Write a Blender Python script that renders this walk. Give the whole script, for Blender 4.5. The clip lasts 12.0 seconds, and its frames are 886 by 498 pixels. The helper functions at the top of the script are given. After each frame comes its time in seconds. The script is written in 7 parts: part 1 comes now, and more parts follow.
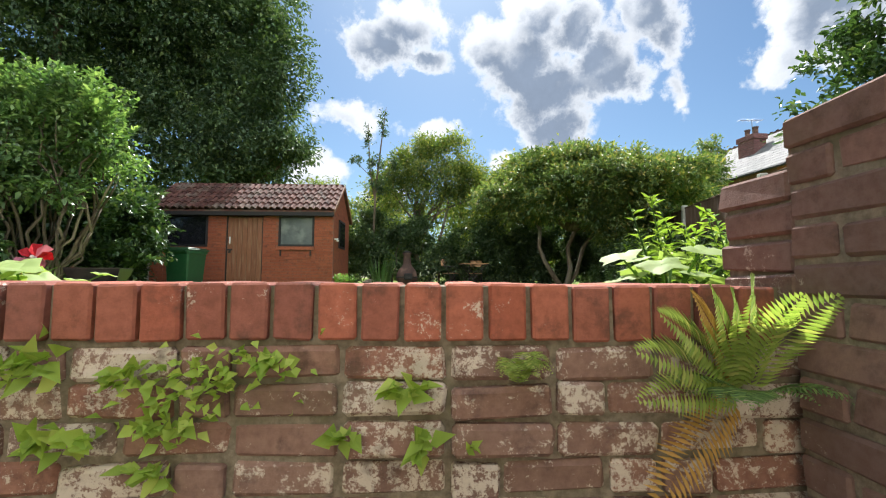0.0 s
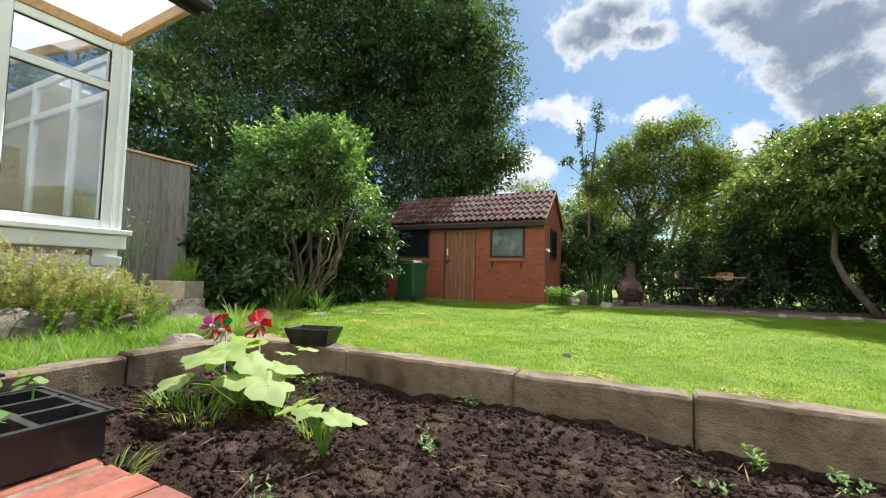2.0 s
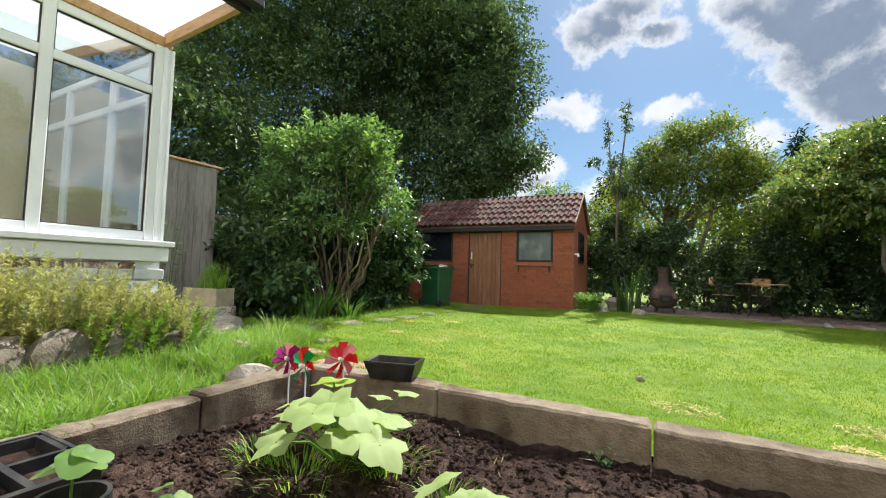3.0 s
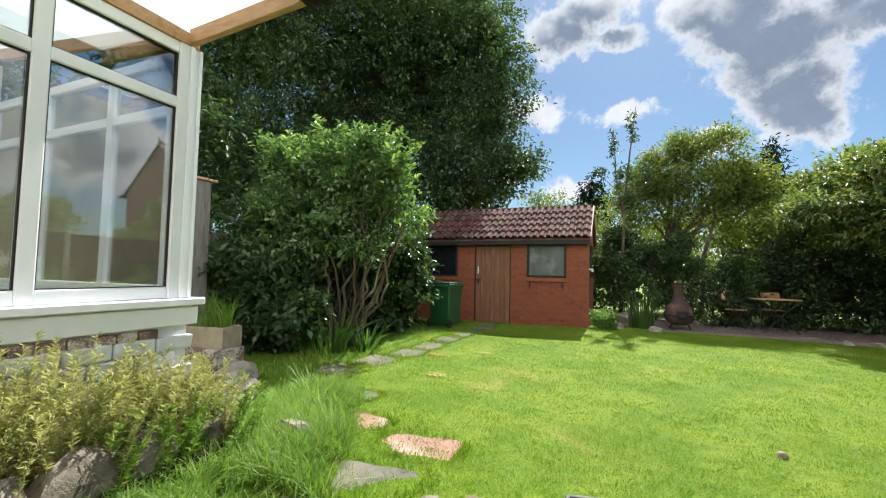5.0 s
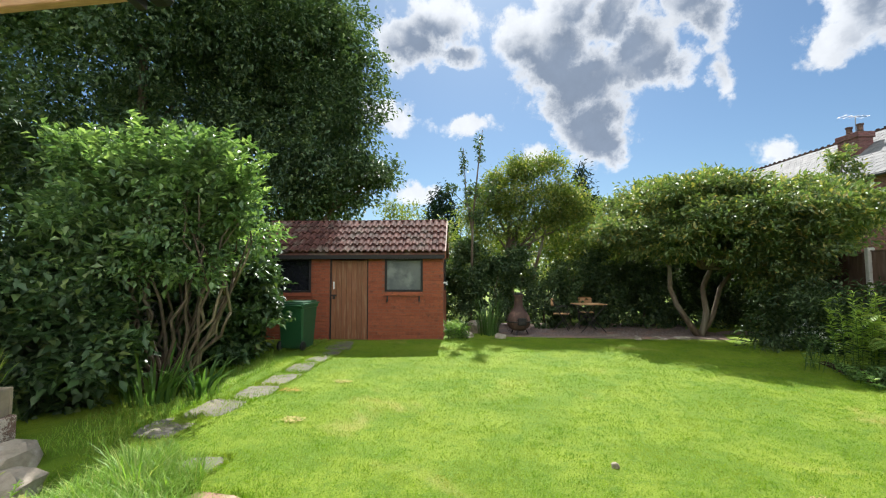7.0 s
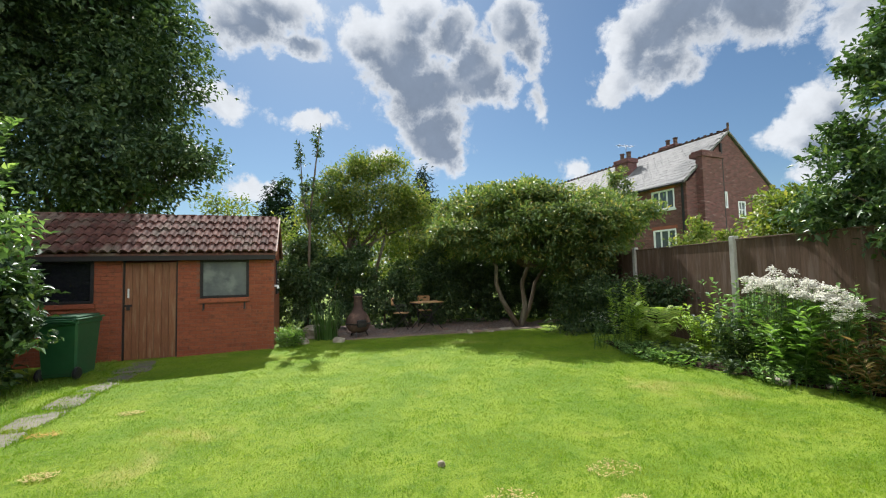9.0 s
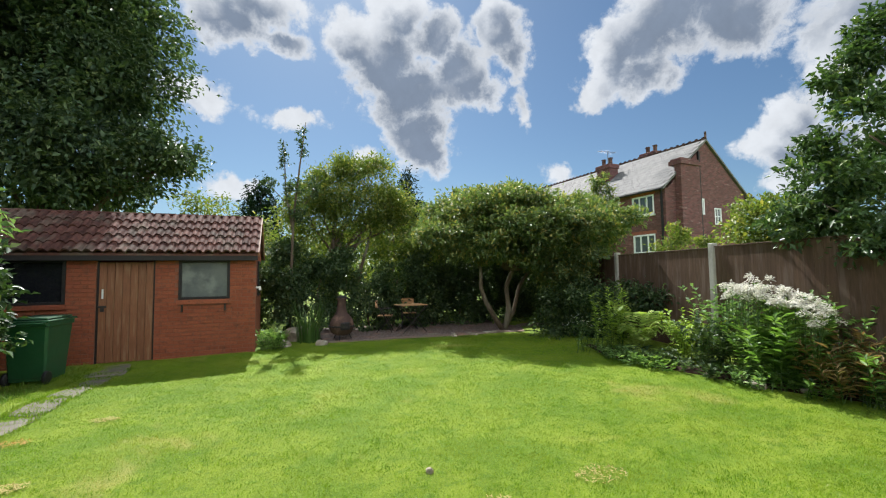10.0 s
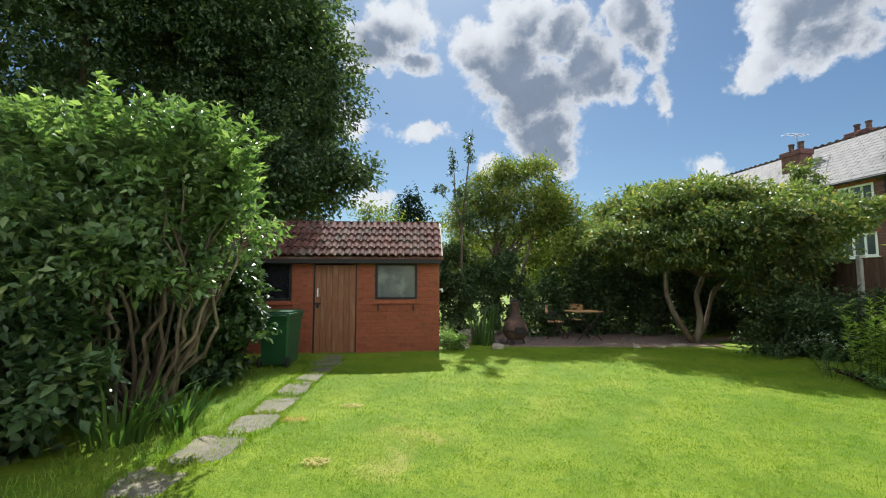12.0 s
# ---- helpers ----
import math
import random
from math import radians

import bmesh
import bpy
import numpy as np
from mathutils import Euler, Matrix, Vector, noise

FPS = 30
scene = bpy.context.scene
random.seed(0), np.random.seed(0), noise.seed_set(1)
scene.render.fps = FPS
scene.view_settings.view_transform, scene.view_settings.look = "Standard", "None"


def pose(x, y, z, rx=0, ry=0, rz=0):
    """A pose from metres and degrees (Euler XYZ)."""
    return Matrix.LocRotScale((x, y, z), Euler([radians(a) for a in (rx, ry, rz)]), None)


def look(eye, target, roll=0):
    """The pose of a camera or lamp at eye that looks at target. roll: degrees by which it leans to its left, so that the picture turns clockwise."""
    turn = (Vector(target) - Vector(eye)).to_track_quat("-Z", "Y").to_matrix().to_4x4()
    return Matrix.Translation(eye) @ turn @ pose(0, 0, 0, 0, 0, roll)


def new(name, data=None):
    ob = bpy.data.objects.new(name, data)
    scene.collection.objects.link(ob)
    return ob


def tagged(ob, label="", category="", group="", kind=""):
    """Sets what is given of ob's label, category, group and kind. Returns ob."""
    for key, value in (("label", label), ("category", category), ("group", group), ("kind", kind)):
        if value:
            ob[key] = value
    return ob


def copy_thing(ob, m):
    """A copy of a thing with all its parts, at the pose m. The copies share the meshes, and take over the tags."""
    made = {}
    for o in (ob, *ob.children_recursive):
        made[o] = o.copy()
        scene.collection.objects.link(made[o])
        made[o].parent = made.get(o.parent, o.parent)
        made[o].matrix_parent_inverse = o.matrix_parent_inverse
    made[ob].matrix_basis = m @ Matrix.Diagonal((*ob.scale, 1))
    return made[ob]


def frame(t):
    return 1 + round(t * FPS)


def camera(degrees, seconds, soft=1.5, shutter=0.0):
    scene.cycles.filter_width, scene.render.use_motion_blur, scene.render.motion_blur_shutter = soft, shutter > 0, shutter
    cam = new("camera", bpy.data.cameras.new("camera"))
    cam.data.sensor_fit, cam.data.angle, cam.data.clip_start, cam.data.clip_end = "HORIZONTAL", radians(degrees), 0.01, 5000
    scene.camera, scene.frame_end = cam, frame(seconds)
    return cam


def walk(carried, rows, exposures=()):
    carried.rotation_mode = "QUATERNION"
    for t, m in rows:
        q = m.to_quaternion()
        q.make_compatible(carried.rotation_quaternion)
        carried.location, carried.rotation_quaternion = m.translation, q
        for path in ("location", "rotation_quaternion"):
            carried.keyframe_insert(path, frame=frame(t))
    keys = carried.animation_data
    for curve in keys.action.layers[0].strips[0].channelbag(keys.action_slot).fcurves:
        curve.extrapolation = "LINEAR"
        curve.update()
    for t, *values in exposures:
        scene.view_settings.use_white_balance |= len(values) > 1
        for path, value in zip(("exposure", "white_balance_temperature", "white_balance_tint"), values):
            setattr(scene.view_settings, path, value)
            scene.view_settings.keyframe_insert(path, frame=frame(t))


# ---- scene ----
cam = camera(93.9, 12.0, soft=1.15)
PATH = [
    (0, (0.017, 0.598, 0.341), (0.083, 2.592, 0.481), 0.2),
    (0.5, (0.004, 0.933, 0.332), (-0.165, 2.921, 0.461), -0.2),
    (1, (-0.001, 1.109, 0.473), (-0.436, 3.057, 0.596), 0.4),
    (1.5, (-0.047, 1.229, 0.613), (-0.738, 3.102, 0.733), 0.9),
    (2, (-0.175, 1.25, 0.711), (-1.07, 3.036, 0.828), 1.3),
    (2.5, (-0.379, 1.25, 0.782), (-1.319, 3.012, 0.891), 1.6),
    (4.5, (-1.64, 1.304, 1.099), (-2.461, 3.124, 1.207), 1.4),
    (5, (-1.82, 1.389, 1.234), (-2.605, 3.225, 1.343), 1.1),
    (5.5, (-1.98, 1.547, 1.349), (-2.657, 3.425, 1.465), 0.7),
    (6, (-2.044, 1.581, 1.444), (-2.553, 3.511, 1.565), 0.3),
    (6.5, (-1.993, 1.579, 1.456), (-2.308, 3.55, 1.583), -0.1),
    (7, (-2.011, 1.505, 1.551), (-2.105, 3.499, 1.673), -0.1),
    (7.5, (-1.965, 1.508, 1.527), (-1.847, 3.5, 1.653), -0.7),
    (9.5, (-1.807, 1.776, 1.554), (-1.11, 3.647, 1.673), -1.0),
    (10, (-1.875, 1.769, 1.57), (-1.167, 3.635, 1.693), -0.8),
    (10.5, (-2.274, 1.822, 1.495), (-1.6, 3.7, 1.628), -0.5),
    (11, (-2.682, 1.861, 1.615), (-2.093, 3.767, 1.747), -0.3),
    (11.5, (-2.853, 1.99, 1.656), (-2.431, 3.94, 1.787), -0.2),
    (12, (-2.954, 2.207, 1.557), (-2.831, 4.197, 1.707), -0.0),
]
EXPOSURE = [(0.0, 1.15, 6300, 10), (1.0, 0.88, 6300, 10), (2.0, 1.04, 6300, 10), (4.5, 0.94, 6300, 10), (6.5, 0.94, 6300, 10), (7.5, 1.0, 6300, 10), (9.5, 0.72, 6300, 10), (12.0, 0.74, 6300, 10)]
walk(cam, [(t, look(eye, target, roll)) for t, eye, target, roll in PATH], EXPOSURE)

# ---- sky and sun ----
SUN = Vector((0.04, 0.85, 1.0)).normalized()
world = bpy.data.worlds.new("world")
scene.world = world
world.use_nodes = True


def ramp_value(nt, src, lo, hi, a=0.0, b=1.0, smooth=True):
    n = nt.nodes.new("ShaderNodeMapRange")
    n.interpolation_type = "SMOOTHSTEP" if smooth else "LINEAR"
    nt.links.new(src, n.inputs[0])
    n.inputs[1].default_value, n.inputs[2].default_value = lo, hi
    n.inputs[3].default_value, n.inputs[4].default_value = a, b
    return n.outputs[0]


def math_node(nt, op, a, b):
    n = nt.nodes.new("ShaderNodeMath")
    n.operation = op
    for i, v in enumerate((a, b)):
        if isinstance(v, (int, float)):
            n.inputs[i].default_value = v
        else:
            nt.links.new(v, n.inputs[i])
    return n.outputs[0]


def vec_node(nt, op, a, b):
    n = nt.nodes.new("ShaderNodeVectorMath")
    n.operation = op
    for i, v in enumerate((a, b)):
        if isinstance(v, (tuple, Vector)):
            n.inputs[i].default_value = tuple(v)
        else:
            nt.links.new(v, n.inputs[i])
    return n


def mix_color(nt, fac, a, b, mode="MIX"):
    n = nt.nodes.new("ShaderNodeMix")
    n.data_type, n.blend_type = "RGBA", mode
    if isinstance(fac, (int, float)):
        n.inputs[0].default_value = fac
    else:
        nt.links.new(fac, n.inputs[0])
    for i, v in ((6, a), (7, b)):
        if isinstance(v, (tuple, list)):
            n.inputs[i].default_value = (*v[:3], 1.0)
        else:
            nt.links.new(v, n.inputs[i])
    return n.outputs[2]


def noise_node(nt, vec, scale, detail=4.0, rough=0.55, distortion=0.0):
    n = nt.nodes.new("ShaderNodeTexNoise")
    n.inputs["Scale"].default_value, n.inputs["Detail"].default_value = scale, detail
    n.inputs["Roughness"].default_value, n.inputs["Distortion"].default_value = rough, distortion
    if vec is not None:
        nt.links.new(vec, n.inputs["Vector"])
    return n


def vec_mul(nt, col, f):
    n = nt.nodes.new("ShaderNodeVectorMath")
    n.operation = "SCALE"
    nt.links.new(col, n.inputs[0])
    nt.links.new(f, n.inputs["Scale"])
    return n.outputs[0]


def smooth_max(nt, a, b, soft):
    n = nt.nodes.new("ShaderNodeMath")
    n.operation = "SMOOTH_MAX"
    n.inputs[2].default_value = soft
    nt.links.new(a, n.inputs[0])
    nt.links.new(b, n.inputs[1])
    return n.outputs[0]


def heap_field(nt, where):
    """How deep inside a heap a direction (azimuth, elevation in degrees) lies."""
    best = None
    for az, el, ra, re in HEAPS:
        n = vec_node(nt, "MULTIPLY_ADD", where, (1 / ra, 1 / re, 0))
        n.inputs[2].default_value = (-az / ra, -el / re, 0)
        d = vec_node(nt, "LENGTH", n.outputs[0], (0, 0, 0)).outputs["Value"]
        v = math_node(nt, "MULTIPLY", math_node(nt, "SUBTRACT", 1.0, d), min(1.0, 0.3 + min(ra, re) / 5))
        best = v if best is None else smooth_max(nt, best, v, 0.25)
    return best


def build_sky():
    nt = world.node_tree
    nt.nodes.clear()
    out = nt.nodes.new("ShaderNodeOutputWorld")
    sky = nt.nodes.new("ShaderNodeTexSky")
    sky.sky_type, sky.sun_disc = "NISHITA", False
    sky.sun_elevation = math.asin(SUN.z)
    sky.sun_rotation = math.atan2(SUN.x, SUN.y)
    sky.air_density, sky.dust_density, sky.ozone_density = 1.0, 0.6, 0.8
    clear = nt.nodes.new("ShaderNodeBackground")
    clear.inputs[1].default_value = SKY_STRENGTH
    nt.links.new(mix_color(nt, 1.0, sky.outputs[0], (0.80, 0.97, 1.05), "MULTIPLY"), clear.inputs[0])
    co = nt.nodes.new("ShaderNodeTexCoord").outputs["Generated"]
    sep = nt.nodes.new("ShaderNodeSeparateXYZ")
    nt.links.new(co, sep.inputs[0])
    polar = nt.nodes.new("ShaderNodeCombineXYZ")
    nt.links.new(math_node(nt, "MULTIPLY", math_node(nt, "ARCTAN2", sep.outputs["X"], sep.outputs["Y"]), 57.2958), polar.inputs[0])
    nt.links.new(math_node(nt, "MULTIPLY", math_node(nt, "ARCSINE", sep.outputs["Z"], 0), 57.2958), polar.inputs[1])
    n1 = noise_node(nt, co, 5.5, 9.0, 0.60)
    n2 = noise_node(nt, co, 13.0, 10.0, 0.64)
    bend = vec_node(nt, "SCALE", vec_node(nt, "SUBTRACT", n1.outputs["Color"], (0.5, 0.5, 0.5)).outputs[0], (0, 0, 0))
    bend.inputs["Scale"].default_value = 9.0
    where = vec_node(nt, "ADD", polar.outputs[0], bend.outputs[0]).outputs[0]
    # the same heaps a little towards the sun tell how much cloud the light has crossed
    sun_at = (math.degrees(math.atan2(SUN.x, SUN.y)), math.degrees(math.asin(SUN.z)), 0)
    way = vec_node(nt, "NORMALIZE", vec_node(nt, "SUBTRACT", sun_at, polar.outputs[0]).outputs[0], (0, 0, 0))
    step = vec_node(nt, "SCALE", way.outputs[0], (0, 0, 0))
    step.inputs["Scale"].default_value = 3.6
    depth = heap_field(nt, where)
    crossed = heap_field(nt, vec_node(nt, "ADD", where, step.outputs[0]).outputs[0])
    # looser broken cloud over the rest of the sky
    broad = noise_node(nt, co, 2.6, 8.0, 0.6)
    loose = ramp_value(nt, broad.outputs["Fac"], 0.44, 0.66, -0.35, 0.6, False)
    behind = ramp_value(nt, sep.outputs["Y"], 0.35, -0.1, -0.6, 0.0, False)
    depth = math_node(nt, "MAXIMUM", depth, math_node(nt, "ADD", loose, behind))
    # billows
    cell = nt.nodes.new("ShaderNodeTexVoronoi")
    cell.inputs["Scale"].default_value, cell.inputs["Detail"].default_value = 17.0, 4.0
    cell.inputs["Roughness"].default_value = 0.6
    nt.links.new(vec_node(nt, "ADD", co, vec_node(nt, "MULTIPLY", n2.outputs["Color"], (0.06, 0.06, 0.06)).outputs[0]).outputs[0], cell.inputs["Vector"])
    billow = math_node(nt, "SUBTRACT", 0.45, cell.outputs["Distance"])
    fine = math_node(nt, "SUBTRACT", n2.outputs["Fac"], 0.5)
    dens = math_node(nt, "ADD", depth, math_node(nt, "ADD", math_node(nt, "MULTIPLY", billow, 0.40), math_node(nt, "MULTIPLY", fine, 0.75)))
    mask = ramp_value(nt, dens, -0.46, -0.08)
    shade = math_node(nt, "ADD", crossed, math_node(nt, "ADD", math_node(nt, "MULTIPLY", billow, -0.30), math_node(nt, "MULTIPLY", fine, 0.55)))
    thick = math_node(nt, "MULTIPLY", ramp_value(nt, shade, -0.30, 0.62), ramp_value(nt, dens, -0.32, 0.30))
    # heaps towards the sun show their shaded side, those opposite their lit side
    lit = ramp_value(nt, sep.outputs["Y"], 0.3, -0.3, 0.0, 1.0)
    # unseen cloud behind is raised far above the visible cloud to fill shade
    thin_col = mix_color(nt, lit, (0.63, 0.65, 0.675), (2.5, 2.5, 2.45))
    thick_col = mix_color(nt, lit, (0.190, 0.232, 0.300), (2.0, 2.0, 2.0))
    col = vec_mul(nt, mix_color(nt, thick, thin_col, thick_col), ramp_value(nt, n2.outputs["Fac"], 0.3, 0.7, 0.90, 1.10, False))
    cloud = nt.nodes.new("ShaderNodeBackground")
    cloud.inputs[1].default_value = CLOUD_STRENGTH
    nt.links.new(col, cloud.inputs[0])
    mx = nt.nodes.new("ShaderNodeMixShader")
    nt.links.new(mask, mx.inputs[0])
    nt.links.new(clear.outputs[0], mx.inputs[1])
    nt.links.new(cloud.outputs[0], mx.inputs[2])
    nt.links.new(mx.outputs[0], out.inputs[0])


SKY_STRENGTH, CLOUD_STRENGTH = 0.052, 0.75
# azimuth, elevation and half sizes in degrees
HEAPS = [(17, 24, 7, 5.5), (13, 28.5, 6.5, 5), (9, 29.5, 4, 4), (17.5, 18.5, 5, 4), (24, 26, 5, 4), (29, 31, 4, 3.5), (31, 28, 2.5, 3), (31.7, 22.6, 1.5, 2.4), (15, 33.5, 5, 3), (20.5, 31, 4, 3)]
HEAPS += [(20, 16.8, 3.2, 1.4), (9.8, 16.3, 2.2, 1.5)]
HEAPS += [(-3, 32, 6, 3.5), (-9, 30, 4.5, 3), (-0.8, 28.2, 4.5, 1.2), (-6, 29, 4, 2.4)]
HEAPS += [(-11.5, 21.2, 5, 2.0), (0.8, 19.8, 4.2, 1.3), (-15, 13.5, 4, 2.5), (-7, 10.5, 3, 1.5), (36.5, 12.8, 2.2, 1.6)]
HEAPS += [(50, 28, 7, 5), (44, 27, 4, 4.5), (42, 22.7, 2.6, 2.2), (48, 23.5, 4, 2.5), (57, 27, 5, 4)]
HEAPS += [(67, 22, 5, 6), (62, 16.5, 3.5, 3), (59, 14, 2.5, 1.8), (64, 12, 5, 4), (61, 9, 3, 2.2), (73, 14, 6, 8)]
build_sky()
sun_data = bpy.data.lights.new("sun", "SUN")
sun_data.energy, sun_data.angle, sun_data.color = 5.0, radians(0.6), (1.0, 0.965, 0.91)
sun = new("sun", sun_data)
sun.matrix_world = look((0, 0, 30), Vector((0, 0, 30)) - SUN)


# ---- materials ----
def material(name):
    m = bpy.data.materials.new(name)
    m.use_nodes = True
    nt = m.node_tree
    nt.nodes.clear()
    out = nt.nodes.new("ShaderNodeOutputMaterial")
    b = nt.nodes.new("ShaderNodeBsdfPrincipled")
    nt.links.new(b.outputs[0], out.inputs[0])
    return m, nt, b, out


def coords(nt, scale=(1, 1, 1), world_space=True):
    if world_space:
        src = nt.nodes.new("ShaderNodeNewGeometry").outputs["Position"]
    else:
        src = nt.nodes.new("ShaderNodeTexCoord").outputs["Object"]
    m = nt.nodes.new("ShaderNodeMapping")
    m.inputs["Scale"].default_value = scale
    nt.links.new(src, m.inputs[0])
    return m.outputs[0]


def bumped(nt, bsdf, height, strength, dist):
    n = nt.nodes.new("ShaderNodeBump")
    n.inputs["Strength"].default_value, n.inputs["Distance"].default_value = strength, dist
    nt.links.new(height, n.inputs["Height"])
    nt.links.new(n.outputs[0], bsdf.inputs["Normal"])


def surface(name, c1, c2, scale=8.0, rough=0.8, bump=0.3, dist=0.01, c3=None, stain=1.2, spec=0.3, metal=0.0, stretch=(1, 1, 1), fine=None, jitter=0.0):
    """A plain worn surface: two colours in grain, a third in wide stains."""
    m, nt, b, _ = material(name)
    co = coords(nt, stretch)
    grain = noise_node(nt, co, scale, 6.0, 0.65)
    col = mix_color(nt, ramp_value(nt, grain.outputs["Fac"], 0.3, 0.7), c1, c2)
    if c3:
        big = noise_node(nt, co, stain, 5.0, 0.6)
        col = mix_color(nt, ramp_value(nt, big.outputs["Fac"], 0.48, 0.68), col, c3)
    if jitter:
        info = nt.nodes.new("ShaderNodeObjectInfo")
        f = ramp_value(nt, info.outputs["Random"], 0, 1, 1 - jitter, 1 + jitter, False)
        col = vec_mul(nt, col, f)
    nt.links.new(col, b.inputs["Base Color"])
    b.inputs["Roughness"].default_value, b.inputs["Metallic"].default_value = rough, metal
    b.inputs["Specular IOR Level"].default_value = spec
    tiny = noise_node(nt, co, fine or scale * 7, 4.0, 0.6)
    h = math_node(nt, "ADD", grain.outputs["Fac"], math_node(nt, "MULTIPLY", tiny.outputs["Fac"], 0.5))
    bumped(nt, b, h, bump, dist)
    return m


def brick_material(name, reds, white, white_at=0.58, scale=38.0, moss=0.0):
    """Brick: each piece its own red, with flaking pale limewash and soot."""
    m, nt, b, _ = material(name)
    co = coords(nt)
    info = nt.nodes.new("ShaderNodeObjectInfo")
    isl = nt.nodes.new("ShaderNodeNewGeometry").outputs["Random Per Island"]
    rnd = math_node(nt, "FRACT", math_node(nt, "ADD", info.outputs["Random"], isl), 0)
    r = nt.nodes.new("ShaderNodeValToRGB")
    nt.links.new(rnd, r.inputs[0])
    els = r.color_ramp.elements
    els[0].color, els[1].color = (*reds[0], 1), (*reds[-1], 1)
    for i, c in enumerate(reds[1:-1]):
        e = els.new((i + 1) / (len(reds) - 1))
        e.color = (*c, 1)
    grain = noise_node(nt, co, scale, 6.0, 0.7)
    col = mix_color(nt, ramp_value(nt, grain.outputs["Fac"], 0.3, 0.75, 0.0, 0.45), r.outputs[0], (0.10, 0.045, 0.03))
    # limewash: patchy, in part of the pieces only
    own = math_node(nt, "ADD", math_node(nt, "MULTIPLY", math_node(nt, "FRACT", math_node(nt, "MULTIPLY", rnd, 7.31), 0), 0.07), -0.035)
    flake = noise_node(nt, co, 30.0, 10.0, 0.8)
    wide = noise_node(nt, co, 3.1, 3.0, 0.5)
    speck = noise_node(nt, co, 130.0, 4.0, 0.7)
    own = math_node(nt, "ADD", own, math_node(nt, "MULTIPLY", math_node(nt, "SUBTRACT", speck.outputs["Fac"], 0.5), 0.22))
    lime = math_node(nt, "ADD", math_node(nt, "ADD", math_node(nt, "MULTIPLY", flake.outputs["Fac"], 0.6), math_node(nt, "MULTIPLY", wide.outputs["Fac"], 0.4)), own)
    col = mix_color(nt, ramp_value(nt, lime, white_at - 0.005, white_at + 0.035, 0.0, 0.85), col, white)
    soot = noise_node(nt, co, 11.0, 6.0, 0.7)
    col = mix_color(nt, ramp_value(nt, soot.outputs["Fac"], 0.50, 0.72, 0.0, 0.7), col, (0.075, 0.048, 0.04))
    if moss:
        g = noise_node(nt, co, 4.3, 4.0, 0.6)
        col = mix_color(nt, ramp_value(nt, g.outputs["Fac"], 0.55, 0.75, 0.0, moss), col, (0.09, 0.10, 0.04))
    nt.links.new(col, b.inputs["Base Color"])
    b.inputs["Roughness"].default_value = 0.9
    b.inputs["Specular IOR Level"].default_value = 0.2
    bumped(nt, b, math_node(nt, "ADD", grain.outputs["Fac"], flake.outputs["Fac"]), 0.55, 0.006)
    return m


def leaf_material(name, c1, c2, c3=None, trans=0.45, rough=0.45, spec=0.4, tint=(1.25, 1.35, 0.6)):
    """Leaves: each its own green; light shines through them."""
    m, nt, b, out = material(name)
    isl = nt.nodes.new("ShaderNodeNewGeometry").outputs["Random Per Island"]
    r = nt.nodes.new("ShaderNodeValToRGB")
    nt.links.new(isl, r.inputs[0])
    r.color_ramp.elements[0].color, r.color_ramp.elements[1].color = (*c1, 1), (*c2, 1)
    if c3:
        r.color_ramp.elements[1].position = 0.8
        r.color_ramp.elements.new(1.0).color = (*c3, 1)
    nz = noise_node(nt, coords(nt), 1.3, 3.0, 0.5)
    col = mix_color(nt, ramp_value(nt, nz.outputs["Fac"], 0.35, 0.65, 0.0, 0.4), r.outputs[0], tuple(0.7 * v for v in c1))
    nt.links.new(col, b.inputs["Base Color"])
    b.inputs["Roughness"].default_value, b.inputs["Specular IOR Level"].default_value = rough, spec
    tr = nt.nodes.new("ShaderNodeBsdfTranslucent")
    nt.links.new(mix_color(nt, 1.0, col, tint, "MULTIPLY"), tr.inputs[0])
    mx = nt.nodes.new("ShaderNodeMixShader")
    mx.inputs[0].default_value = trans
    nt.links.new(b.outputs[0], mx.inputs[1])
    nt.links.new(tr.outputs[0], mx.inputs[2])
    nt.links.new(mx.outputs[0], out.inputs[0])
    return m


def glass_material(name, tint=(0.92, 0.96, 0.95), amount=0.75):
    """A thin pane: clear, with a mirror sheen that grows at a slant."""
    m, nt, b, out = material(name)
    nt.nodes.remove(b)
    clear = nt.nodes.new("ShaderNodeBsdfTransparent")
    clear.inputs[0].default_value = (*tint, 1)
    gl = nt.nodes.new("ShaderNodeBsdfGlossy")
    gl.inputs["Roughness"].default_value = 0.02
    fr = nt.nodes.new("ShaderNodeFresnel")
    fr.inputs[0].default_value = 1.55
    mx = nt.nodes.new("ShaderNodeMixShader")
    nt.links.new(math_node(nt, "MINIMUM", math_node(nt, "MULTIPLY", fr.outputs[0], 4.0), 1.0), mx.inputs[0])
    nt.links.new(clear.outputs[0], mx.inputs[1])
    nt.links.new(gl.outputs[0], mx.inputs[2])
    nt.links.new(mx.outputs[0], out.inputs[0])
    return m


